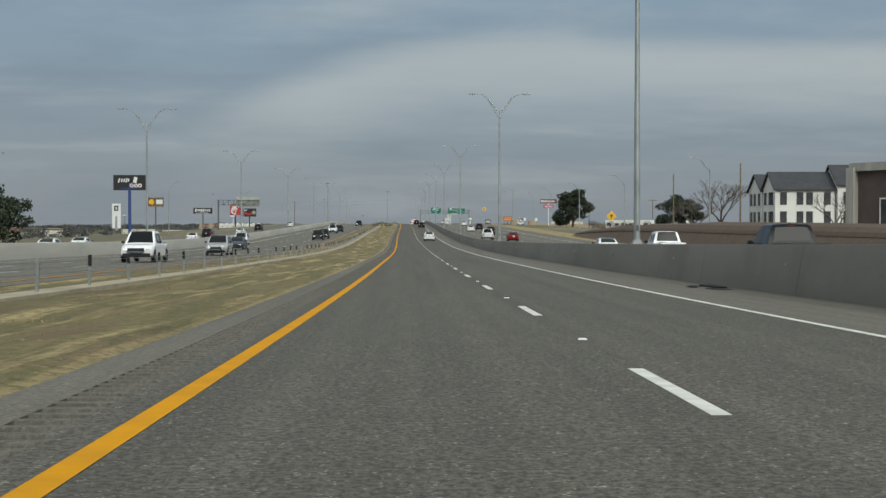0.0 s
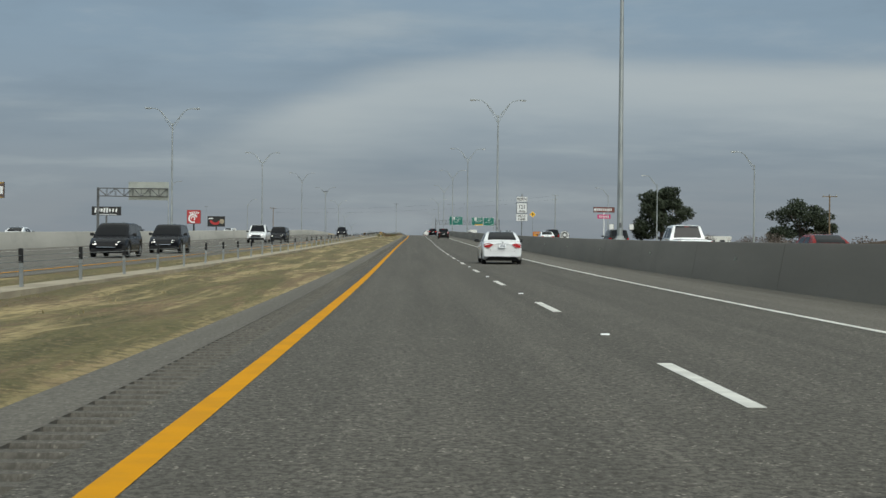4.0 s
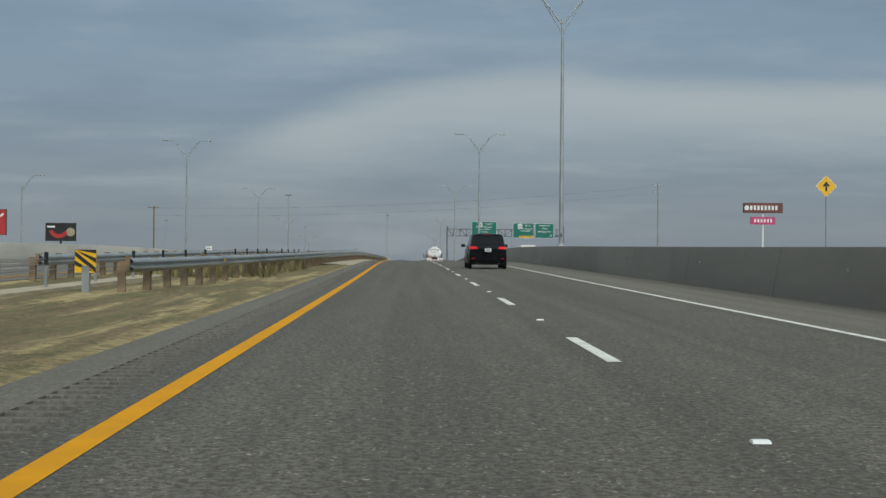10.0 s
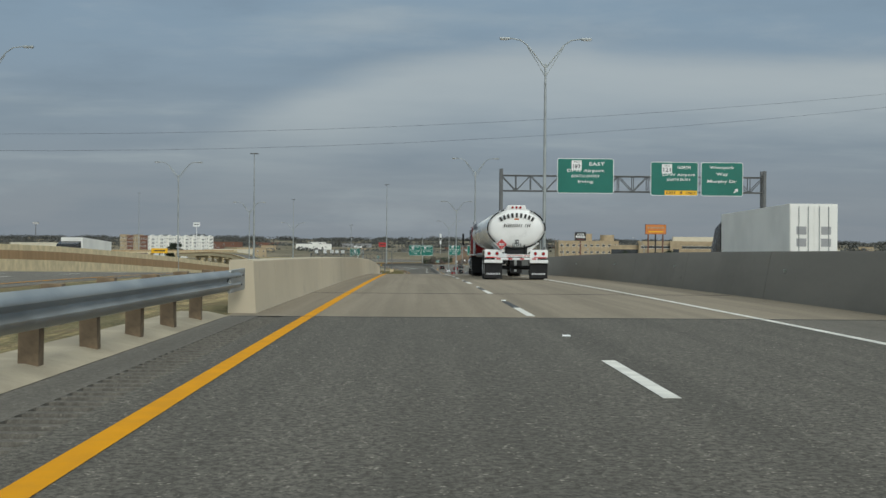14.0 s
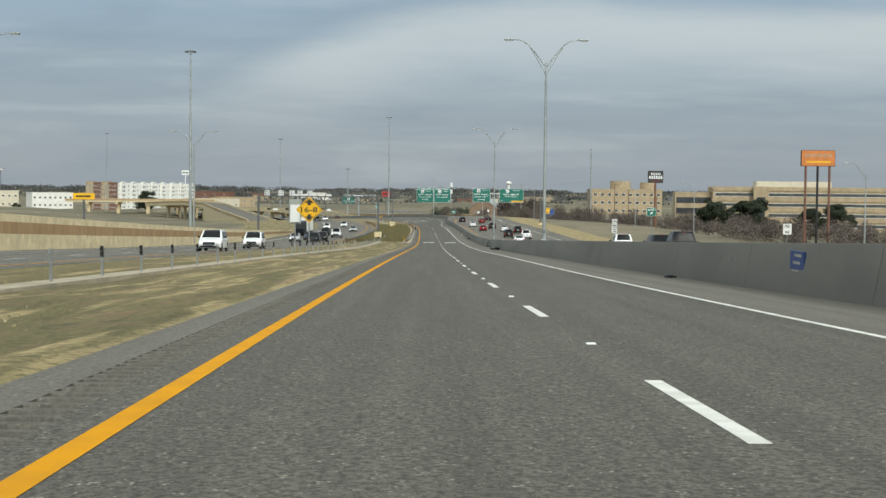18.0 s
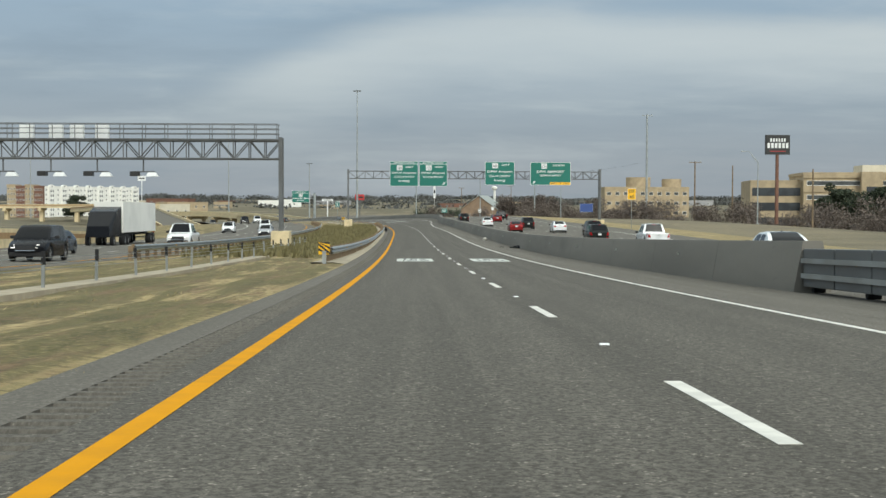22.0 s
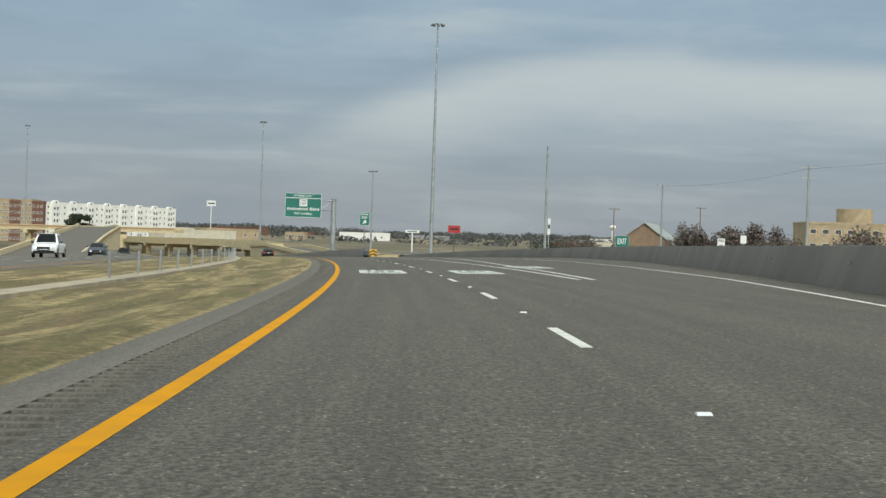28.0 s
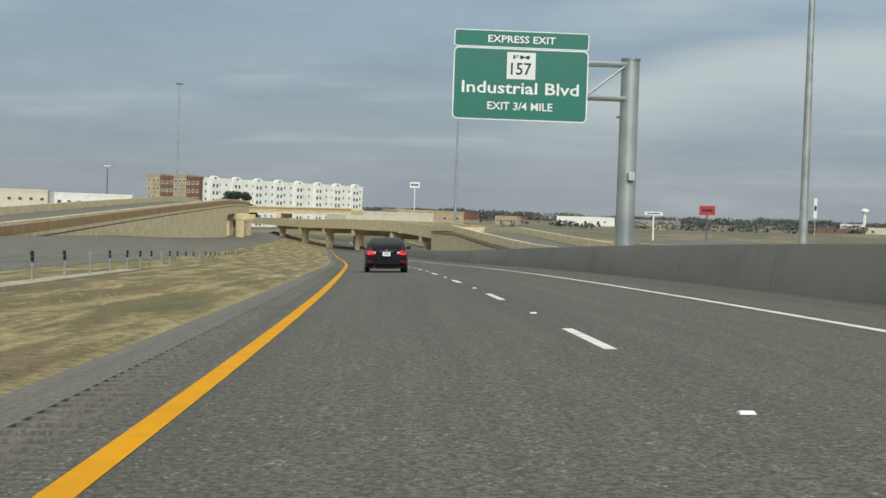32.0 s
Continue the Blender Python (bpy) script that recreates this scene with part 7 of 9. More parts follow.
    part("brake_light", Geo().box(0, a1 - (0.05 if not wagon else 0.21), H - (0.10 if not wagon else 0.05), 0.26, 0.03, 0.03), M["tail_red"], ob)
    part("antenna", Geo().loft([[(-0.03, a1 + 0.10, H - 0.01), (0.03, a1 + 0.10, H - 0.01), (0.03, a1 + 0.30, H - 0.01), (-0.03, a1 + 0.30, H - 0.01)],
                                [(-0.008, a1 + 0.08, H + 0.05), (0.008, a1 + 0.08, H + 0.05), (0.01, a1 + 0.14, H + 0.04), (-0.01, a1 + 0.14, H + 0.04)]]), M["trim"], ob)
    if rack:
        for k in (-1, 1):
            part("roof_rail", Geo().path([(k * hw * 0.62, a1 + 0.05, H - 0.03), (k * hw * 0.62, a1 + 0.22, H + 0.045), (k * hw * 0.62, b1 - 0.1, H + 0.045), (k * hw * 0.62, b1 + 0.1, H - 0.03)], 0.022, 6), M["trim"], ob)
    if bed:
        ya, yb = bed
        part("bed_floor", Geo().box(0, (ya + yb) / 2, waist(ya + 0.3) + 0.004, W * 0.78, yb - ya - 0.1, 0.02), M["trim"], ob, "black bed liner")
        part("tailgate", Geo().box(0, 0.0, zr - 0.52, W * 0.80, 0.035, 0.50), pt, ob, bevel=0.015)
    ob.scale = (K, K, K)
    return ob


SEDAN = dict(top=[(0, 0.93), (0.1, 1.02), (0.75, 1.03), (1.6, 0.98), (3.2, 0.94), (3.6, 0.92), (4.35, 0.74), (4.62, 0.62)], gh=(0.42, 1.48, 2.50, 3.50), axles=(0.98, 3.68), H=1.455)
SUV = dict(top=[(0, 1.02), (0.1, 1.08), (1.6, 1.06), (3.3, 1.04), (3.6, 1.02), (4.35, 0.90), (4.68, 0.74)], gh=(0.04, 0.55, 2.65, 3.55), axles=(0.95, 3.68), H=1.72)
PICK = dict(top=[(0, 1.12), (0.1, 1.14), (2.2, 1.14), (3.8, 1.12), (4.6, 1.10), (5.5, 1.02), (5.85, 0.86)], gh=(2.15, 2.45, 3.75, 4.45), axles=(1.15, 4.85), H=1.90)


def sedan(label, paint, **k):
    a = dict(SEDAN)
    return car("sedan", label, "car", paint, 4.62, 1.80, a["H"], a["top"], a["gh"], a["axles"], 0.325, 0.19, tail=k.pop("tail", "corner"), **k)


def suv(label, paint, **k):
    a = dict(SUV)
    return car("suv", label, "car", paint, 4.68, k.pop("W", 1.89), a["H"], a["top"], a["gh"], a["axles"], 0.36, 0.24, wagon=True, tail=k.pop("tail", "tall"), **k)


def pickup(label, paint, **k):
    a = dict(PICK)
    return car("pickup_truck", label, "pickup truck", paint, 5.85, 2.00, a["H"], a["top"], a["gh"], a["axles"], 0.40, 0.34, tail="tall", bed=(0.05, 2.1), **k)


def put(ob, s, l, back=False):
    """Stands a vehicle with its rear (or nose, when it comes towards us) at s."""
    m = spot_graded(s, l, 0.0)
    if back:
        m = m @ pose(0, 0, 0, 0, 0, 180)
    ob.matrix_basis = m @ Matrix.Diagonal((K, K, K, 1))
    return ob


def again(ob, s, l, back=False):
    m = spot_graded(s, l, 0.0)
    return copy_thing(ob, m @ pose(0, 0, 0, 0, 0, 180) if back else m)


# the vehicles of our own lanes
put(sedan("black sedan with lit red tail lamps in the express lane", "black", lit_tail=True, tail="wide", rim="dark_rim"), 1274.0, 1.75)
put(sedan("white compact sedan with red tail lamps, overtaken on the inside", "white", rim="dark_rim"), 208.2, 5.13)
put(suv("charcoal grey SUV with roof rails and tailgate badge", "charcoal", rack=True, tail="high"), 364.7, 5.9)
put(suv("black SUV with slim red tail lamps and tinted glass", "near_black", tail="slim", lit_tail=True, W=1.94, rim="dark_rim"), 443.6, 5.40)
# the opposite carriageway
OPP = "oncoming vehicles"
wp = put(pickup("white pickup truck coming the other way", "white", group=OPP), 80, -13.9, True)
gs = put(suv("silver SUV coming the other way", "silver", group=OPP), 110, -14.0, True)
ds = put(suv("dark SUV coming the other way with lit headlamps", "near_black", group=OPP), 219, -12.9, True)
ws = put(suv("white SUV coming the other way", "white", group=OPP), 794, -14.6, True)
dp = put(pickup("dark pickup truck coming the other way", "near_black", group=OPP), 415, -13.0, True)
sv = put(sedan("silver sedan coming the other way", "silver", group=OPP), 903, -19.6, True)
bg = put(sedan("blue-grey sedan coming the other way", "blue_grey", group=OPP), 150, -17.6, True)
for o, s, l in ((ds, 232, -12.7), (ds, 300, -13.4), (gs, 338, -17), (wp, 289, -14.2), (ws, 182, -21.0), (ws, 819, -14.8), (ds, 891, -15.6), (ds, 905, -15.5), (bg, 921, -19.0),
                (bg, 690, -17.5), (wp, 948, -16.0), (ds, 968, -19.6), (sv, 1010, -16), (ws, 1060, -20), (wp, 1176, -20.5), (dp, 1168, -24.0), (bg, 1213, -20.5), (ds, 1290, -20.0), (ws, 1040, -24)):
    again(o, s, l, True)
# parked and slow cars along the left frontage road
FR = "cars on the frontage road"
fw = put(sedan("white sedan on the frontage road behind the barrier", "white", group=FR), 118, -31.0)
fd = put(suv("dark SUV on the frontage road behind the barrier", "charcoal", group=FR), 165, -31.5)
for o, s, l in ((fw, 142, -34), (fw, 200, -31), (fd, 236, -34), (fw, 260, -31), (fd, 318, -34), (fw, 395, -33)):
    again(o, s, l)
# general lanes at the right
GEN = "vehicles of the general lanes"
g1 = put(sedan("white sedan beyond the barrier", "white", group=GEN), 106, 17.6)
g2 = put(pickup("white pickup truck beyond the barrier", "white", group=GEN), 82, 18.0)
g3 = put(pickup("black pickup truck beyond the barrier", "near_black", group=GEN), 44, 15.0)
g4 = put(suv("dark SUV beyond the barrier", "charcoal", group=GEN), 795, 20.6)
g5 = put(sedan("dark red sedan beyond the barrier", "red", group=GEN), 205, 18.2)
for o, s, l in ((g2, 216, 15.0), (g1, 303, 16.6), (g4, 330, 20), (g1, 420, 20.3), (g4, 262, 18.5), (g1, 520, 17), (g2, 817, 21), (g3, 780, 19.8), (g4, 700, 18), (g4, 955, 18), (g4, 985, 22),
                (g5, 1005, 15.2), (g4, 1022, 18.5), (g1, 1000, 20), (g1, 1045, 15), (g2, 942, 20.6), (g5, 1080, 21), (g4, 1095, 17), (g3, 1108, 27), (g1, 890, 15.5)):
    again(o, s, l)


# ---- the tank truck ----
def tanker(s, l):
    ob = thing("tank_truck", "red tractor pulling a white and polished tank trailer", "truck", spot_graded(s, l))
    steel = Mat("polished_aluminium", 0.32, 0.55)
    st = steel.noise(1.0, 5, steel.coords("Object", (3.0, 0.15, 3.0)))
    steel.done(steel.mix(steel.ramp(st, 0.3, 0.7), (0.62, 0.63, 0.63), (0.82, 0.83, 0.82)), steel.ramp(st, 0.3, 0.7, 0.25, 0.45))
    alu = steel.m
    white = plain("tank_white", (0.82, 0.82, 0.80), 0.32, 0, 0.06, 0.9, 20, 0.03)
    red = M["paint_red"]
    a, b, zc, n = 1.165, 0.80, 2.08, 40
    ell = lambda y, k: [(a * k * math.cos(t), y, zc + b * k * math.sin(t)) for t in (2 * math.pi * i / n for i in range(n))]
    part("tank_shell", Geo().loft([ell(0.02, 1.0), ell(4.5, 1.0), ell(9.0, 1.0), ell(13.4, 1.0)], True, False), alu, ob, "polished aluminium tank", smooth=30)
    for nm, y0, sg in (("rear_head", 0.02, -1), ("front_head", 13.4, 1)):
        part(nm, Geo().loft([ell(y0, 1.0), ell(y0 + sg * 0.07, 0.97), ell(y0 + sg * 0.14, 0.85), ell(y0 + sg * 0.19, 0.55), ell(y0 + sg * 0.21, 0.05)], True, True), white, ob, "white dished tank end", smooth=50)
    hose = Geo()
    hose.path([(a * 1.0 * math.cos(t), -0.10, zc + b * 1.02 * math.sin(t)) for t in np.linspace(radians(115), radians(320), 34)], 0.028, 6)
    hose.path([(a * 1.0 * math.cos(t), -0.10, zc + b * 1.02 * math.sin(t)) for t in np.linspace(radians(62), radians(-62), 24)], 0.028, 6)
    part("conduit", hose, M["rubber"], ob, "black conduit round the tank end")
    for t in (125, 160, 190, 225, 55, 20, -10, -45):
        q = radians(t)
        part("clip", Geo().box(a * math.cos(q), -0.12, zc + b * 1.02 * math.sin(q) - 0.035, 0.07, 0.05, 0.07), M["galv"], ob)
    part("ring", Geo().path([(a * 1.012 * math.cos(t), 0.06, zc + b * 1.012 * math.sin(t)) for t in np.linspace(0, 2 * math.pi, 41)], 0.03, 6), alu, ob)
    for y in (3.4, 6.8, 10.2):
        part("ring", Geo().path([(a * 1.006 * math.cos(t), y, zc + b * 1.006 * math.sin(t)) for t in np.linspace(0, 2 * math.pi, 41)], 0.02, 6), alu, ob)
    # rollover rail and light box on top
    lb = part("light_box", Geo().loft([[(-0.46, -0.06, 2.70), (0.46, -0.06, 2.70), (0.46, 0.5, 2.70), (-0.46, 0.5, 2.70)], [(-0.36, -0.06, 3.02), (0.36, -0.06, 3.02), (0.36, 0.5, 3.02), (-0.36, 0.5, 3.02)]]), white, ob, bevel=0.03)
    for x in (-0.16, 0, 0.16):
        part("marker_lamp", Geo().tube((x, -0.06, 2.93), (x, -0.10, 2.93), 0.045, n=14), M["tail_red"], lb)
    for k in (-1, 1):
        part("rollover_rail", Geo().box(k * 0.33, 6.8, 2.83, 0.05, 12.6, 0.14), alu, ob)
    for y in (2.0, 5.2, 8.4, 11.6):
        part("manhole", Geo().tube((0, y, 2.84), (0, y, 3.0), 0.28, n=18), alu, ob, smooth=40)
    # end markings: the firm's name stays plain bars
    hd = Geo()
    for i in range(9):
        t = radians(134 - i * 11.0)
        x, z = 0.92 * math.cos(t), zc - 0.02 + 0.56 * math.sin(t)
        bar = part("name_bar", Geo().box(0, 0, -0.09, 0.10, 0.012, 0.18), M["grey_panel"], ob, m=pose(x + 0.012, -0.196, z - 0.012, 0, (90 - math.degrees(t)) * 0.62, 0))
        part("name_face", Geo().box(-0.010, -0.008, -0.082, 0.075, 0.012, 0.165), M["sign_black"], bar)
    for i, w in enumerate((0.10, 0.08, 0.09, 0.09, 0.07, 0.08, 0.09, 0.07, 0.06, 0.0, 0.05, 0.08, 0.07)):
        if w:
            part("name_bar", Geo().box(0, 0, 0, w * 0.42, 0.012, 0.13), M["sign_black"], ob, m=pose(-0.50 + i * 0.085, -0.215, 2.13, 0, 14, 0))
    part("side_lamp", Geo().box(0, -0.16, 2.40, 0.19, 0.03, 0.08), plain("amber_lamp", (0.5, 0.13, 0.02), 0.2, 0, 0.1, 9, 30, 0), ob, "amber marker lamp")
    nb = part("number_panel", Geo().box(0.02, -0.17, 1.46, 0.16, 0.015, 0.16).box(0.02, -0.17, 1.33, 0.34, 0.015, 0.135), M["sign_black"], ob)
    write("14", 1, M["sign_white"], nb, pose(0.02, -0.182, 1.545, 90, 0, 0), 0.11, 0.11)
    write("1532", 1, M["sign_white"], nb, pose(0.02, -0.182, 1.397, 90, 0, 0), 0.29, 0.095)
    d = 0.235
    m = pose(-0.60, -0.19, 1.43)
    pc = part("placard", Geo().loft([[(d, 0.012, 0), (0, 0.012, d), (-d, 0.012, 0), (0, 0.012, -d)], [(d, 0, 0), (0, 0, d), (-d, 0, 0), (0, 0, -d)]]), M["sign_white"], ob, "red flammable placard", m=m)
    d = 0.215
    part("face", Geo().loft([[(d, 0, 0), (0, 0, d), (-d, 0, 0), (0, 0, -d)], [(d, -0.004, 0), (0, -0.004, d), (-d, -0.004, 0), (0, -0.004, -d)]]), M["sign_red"], pc)
    part("number_field", Geo().box(0, -0.006, -0.05, 0.20, 0.006, 0.09), M["sign_white"], pc)
    write("1203", 1, M["sign_black"], pc, pose(0, -0.013, -0.005, 90, 0, 0), 0.17, 0.065)
    write("3", 1, M["sign_white"], pc, pose(0, -0.008, -0.11, 90, 0, 0), 0.03, 0.05)
    # side name bars on the tank
    for i in range(9):
        part("name_bar", Geo().box(-1.163, 9.0 + i * 0.34, 2.25, 0.02, 0.24, 0.26), M["blue_ink"] if "blue_ink" in M else M["plate_ink"], ob)
    # frame, fenders, lamps
    part("frame", Geo().box(0, 6.9, 0.98, 0.9, 12.6, 0.28), M["trim"], ob)
    part("saddle", Geo().loft([[(-0.95, 0.0, 1.50), (0.95, 0.0, 1.50), (0.95, 2.6, 1.50), (-0.95, 2.6, 1.50)], [(-0.45, 0.0, 1.05), (0.45, 0.0, 1.05), (0.45, 2.6, 1.05), (-0.45, 2.6, 1.05)]]), white, ob)
    part("bumper", Geo().box(0, -0.12, 0.80, 1.72, 0.12, 0.09), white, ob, bevel=0.01)
    for i in range(7):
        part("reflective_tape", Geo().box(-0.72 + i * 0.24, -0.185, 0.815, 0.17, 0.006, 0.06), M["sign_red"] if i % 2 == 0 else M["sign_white"], ob)
    part("warning_strip", Geo().box(0, -0.10, 0.93, 1.18, 0.03, 0.10), white, ob)
    write("THIS VEHICLE STOPS AT RAILROAD CROSSINGS", 1, M["sign_red"], ob, pose(0.05, -0.118, 0.98, 90, 0, 0), 1.0, 0.055)
    part("tank_sump", Geo().box(0, 0.3, 1.02, 0.9, 0.7, 0.34), M["trim"], ob, "dark sump and pipework")
    for x in (-0.42, 0.34):
        part("drain_hose", Geo().path([(x, -0.11, 1.42), (x + 0.02, -0.14, 1.25), (x, -0.10, 1.05)], 0.022, 6), M["rubber"], ob)
    for k in (-1, 1):
        part("lamp_panel", Geo().box(k * 0.92, -0.06, 0.90, 0.72, 0.06, 0.32), white, ob, bevel=0.015)
        part("tape", Geo().box(k * 0.98, -0.094, 0.875, 0.52, 0.004, 0.05), M["sign_red"], ob, "red reflective tape")
        for x in (0.78, 1.10):
            lamp = part("tail_lamp", Geo().tube((k * x, -0.09, 1.06), (k * x, -0.125, 1.06), 0.072, n=18), M["chrome"], ob)
            part("lens", Geo().tube((k * x, -0.125, 1.06), (k * x, -0.145, 1.06), 0.058, n=18), M["tail_red"], lamp, "red round lens")
        part("step_bumper", Geo().box(k * 0.92, -0.10, 0.68, 0.74, 0.14, 0.13), white, ob, bevel=0.015)
        part("mud_flap", Geo().box(k * 0.92, -0.03, 0.06, 0.72, 0.02, 0.64), M["rubber"], ob, "black rubber mud flap")
        for i in range(9):
            part("flap_bar", Geo().box(k * 0.92 - 0.25 + i * 0.062, -0.044, 0.20, 0.030, 0.004, 0.075), M["sign_white"], ob)
        fen = Geo()
        arc = [(1.55 + 1.72 * math.cos(t) * 0.98, 0.35 + 0.92 * math.sin(t)) for t in np.linspace(radians(118), radians(50), 12)]
        fen.loft([[(k * 0.60, y, min(z, 1.22)), (k * 1.235, y, min(z, 1.22)), (k * 1.235, y, min(z, 1.22) - 0.05), (k * 0.60, y, min(z, 1.22) - 0.05)] for y, z in arc])
        part("fender", fen, alu, ob, smooth=40)
        for y in (0.95, 2.15):
            for x in (0.86, 1.13):
                add_truck_wheel(ob, k * x, y, 0.49, 0.24)
    part("plate", Geo().box(-0.55, -0.155, 0.90, 0.32, 0.012, 0.16), M["plate_white"], ob)
    part("axle", Geo().tube((-0.7, 0.95, 0.49), (0.7, 0.95, 0.49), 0.08, n=10).tube((-0.7, 2.15, 0.49), (0.7, 2.15, 0.49), 0.08, n=10), M["trim"], ob)
    # added dark box stands in for the dark undercarriage
    part("pipe_cabinet", Geo().box(-0.55, 7.0, 0.72, 0.5, 1.6, 0.5), M["trim"], ob, "dark box standing in for the undercarriage", bevel=0.03)
    part("hose_tube", Geo().tube((-0.98, 3.4, 1.02), (-0.98, 11.2, 1.02), 0.10, n=12), M["dark_steel"], ob, "grey hose carrier tube", smooth=40)
    part("landing_gear", Geo().box(-0.75, 9.8, 0.25, 0.12, 0.14, 0.95).box(0.75, 9.8, 0.25, 0.12, 0.14, 0.95), M["galv"], ob)
    # tractor
    y0 = 12.2
    tr = part("tractor_cab", Geo().loft([[(x * w, y, z) for x, z in ((-1.18, 0.95), (1.18, 0.95), (1.18, 1.9), (1.12, 2.45 * h), (-1.12, 2.45 * h), (-1.18, 1.9))] for y, w, h in ((14.2, 1.0, 1.0), (15.2, 1.0, 1.03), (16.0, 1.0, 1.02), (16.35, 0.97, 0.86))]), red, ob, "red tractor cab", bevel=0.04)
    part("hood", Geo().loft([[(-0.95, 16.3, 0.9), (0.95, 16.3, 0.9), (0.90, 16.3, 1.75), (-0.90, 16.3, 1.75)], [(-0.85, 18.1, 0.8), (0.85, 18.1, 0.8), (0.75, 18.1, 1.55), (-0.75, 18.1, 1.55)]]), red, ob, bevel=0.06)
    for k in (-1, 1):
        part("cab_window", Geo().box(k * 1.185, 15.6, 1.75, 0.02, 0.8, 0.6), M["car_glass"], ob)
        mr = part("mirror", Geo().box(k * 1.52, 16.1, 1.55, 0.10, 0.20, 0.62), M["trim"], ob, bevel=0.03)
        part("bracket", Geo().tube((k * 1.15, 16.2, 1.62), (k * 1.5, 16.15, 1.62), 0.02, n=6).tube((k * 1.15, 16.2, 1.8), (k * 1.5, 16.15, 1.8), 0.02, n=6), M["trim"], mr)
        part("exhaust_stack", Geo().tube((k * 1.02, 14.0, 1.0), (k * 1.02, 14.0, 2.75), 0.08, n=12), M["chrome"], ob, smooth=40)
        part("fuel_tank", Geo().tube((k * 0.95, 14.4, 0.62), (k * 0.95, 15.9, 0.62), 0.33, n=20), M["chrome"], ob, smooth=40)
        for y in (12.5, 13.7):
            for x in (0.80, 1.08):
                add_truck_wheel(ob, k * x, y, 0.49, 0.24)
        add_truck_wheel(ob, k * 1.03, 17.2, 0.49, 0.26)
        part("quarter_fender", Geo().box(k * 0.94, 12.9, 1.02, 0.60, 2.5, 0.05), alu, ob, bevel=0.02)
        part("mud_flap", Geo().box(k * 0.94, 11.85, 0.15, 0.58, 0.02, 0.80), M["rubber"], ob)
    part("chassis", Geo().box(0, 14.8, 0.6, 0.8, 6.4, 0.28), M["trim"], ob)
    return ob


tanker(590.0, 5.74)


def box_trailer(s, l, label="white box trailer with barn doors in the general lanes", tractor=True):
    ob = thing("semi_trailer", label, "truck", spot_graded(s, l))
    part("box", Geo().box(0, 7.2, 1.12, 2.42, 14.4, 2.62), M["stucco"], ob, "white box body", bevel=0.03)
    for k in (-1, 1):
        dr = part("door", Geo().box(k * 0.59, -0.01, 1.2, 1.14, 0.03, 2.42), M["stucco"], ob)
        for x in (0.28, 0.75):
            part("lock_rod", Geo().tube((k * x, -0.045, 1.2), (k * x, -0.045, 3.6), 0.02, n=6), M["galv"], dr)
        part("label_panel", Geo().box(k * 0.62, -0.03, 2.2, 0.5, 0.006, 0.4).box(k * 0.62, -0.03, 1.6, 0.5, 0.006, 0.4), M["grey_panel"], dr)
        part("tail_lamp", Geo().box(k * 1.0, -0.03, 0.95, 0.2, 0.04, 0.1), M["tail_red"], ob)
        part("mud_flap", Geo().box(k * 0.9, 0.5, 0.1, 0.6, 0.02, 0.7), M["rubber"], ob)
        for y in (1.1, 2.3, 12.4, 13.6):
            add_wheel(ob, k * 0.98, y, 0.49, 0.5, M["rim"])
    part("under_guard", Geo().box(0, 0.0, 0.5, 2.0, 0.1, 0.1), M["galv"], ob)
    part("frame", Geo().box(0, 7.2, 0.85, 1.0, 14.0, 0.27), M["trim"], ob)
    if tractor:
        part("tractor_cab", Geo().loft([[(-1.15, 14.8, 0.8), (1.15, 14.8, 0.8), (1.15, 14.8, 3.3), (-1.15, 14.8, 3.3)], [(-1.15, 16.8, 0.8), (1.15, 16.8, 0.8), (1.1, 16.6, 2.9), (-1.1, 16.6, 2.9)], [(-1.0, 18.6, 0.8), (1.0, 18.6, 0.8), (0.9, 18.4, 1.7), (-0.9, 18.4, 1.7)]]), M["paint_near_black"], ob, bevel=0.05)
        for k in (-1, 1):
            add_wheel(ob, k * 1.0, 17.6, 0.49, 0.3, M["rim"])
    return ob


box_trailer(602, 21.6)
m = box_trailer(700, -36.0, "white box trailer behind a dark tractor on the frontage road")
m.matrix_basis = spot_graded(700, -36.0, 0.6) @ pose(0, 0, 0, 0, 0, 180)
m = box_trailer(1030, -22.5, "white box truck coming the other way")
m.matrix_basis = spot_graded(968, -23.6) @ pose(0, 0, 0, 0, 0, 180)


# ---- commercial pole signs: marks are plain shapes in their colours ----
def pole_sign(s, l, w, h, top, mat, label, posts=1, post_mat="dark_steel", r=0.25, dz=-1.2, edge="sign_black"):
    ob = thing("pole_sign", label, "sign", spot(s, l, dz))
    z = top - dz - h / 2
    for k in ((0,) if posts == 1 else (-0.35, 0.35)):
        part("post", Geo().tube((k * w, 0.15, 0), (k * w, 0.15, z), r, r * 0.85, 12), M[post_mat], ob, smooth=40)
    box = part("cabinet", Geo().box(0, 0.1, z - h / 2, w, 0.5, h), M[edge], ob, bevel=0.04)
    face = part("face", Geo().box(0, -0.16, z - h / 2 + 0.08, w - 0.16, 0.02, h - 0.16), M[mat], box)
    return ob, face, z


def disc(parent, x, z, r, mat, y=-0.185, n=20, r0=0.0, a0=0, a1=360, name="mark"):
    pts, faces = [], []
    for i in range(n + 1):
        a = radians(a0 + (a1 - a0) * i / n)
        pts += [(x + r0 * math.cos(a), y, z + r0 * math.sin(a)), (x + r * math.cos(a), y, z + r * math.sin(a))]
    faces = [(2 * i, 2 * i + 1, 2 * i + 3, 2 * i + 2) for i in range(n)]
    return part(name, Geo().add(pts, faces), M[mat], parent)


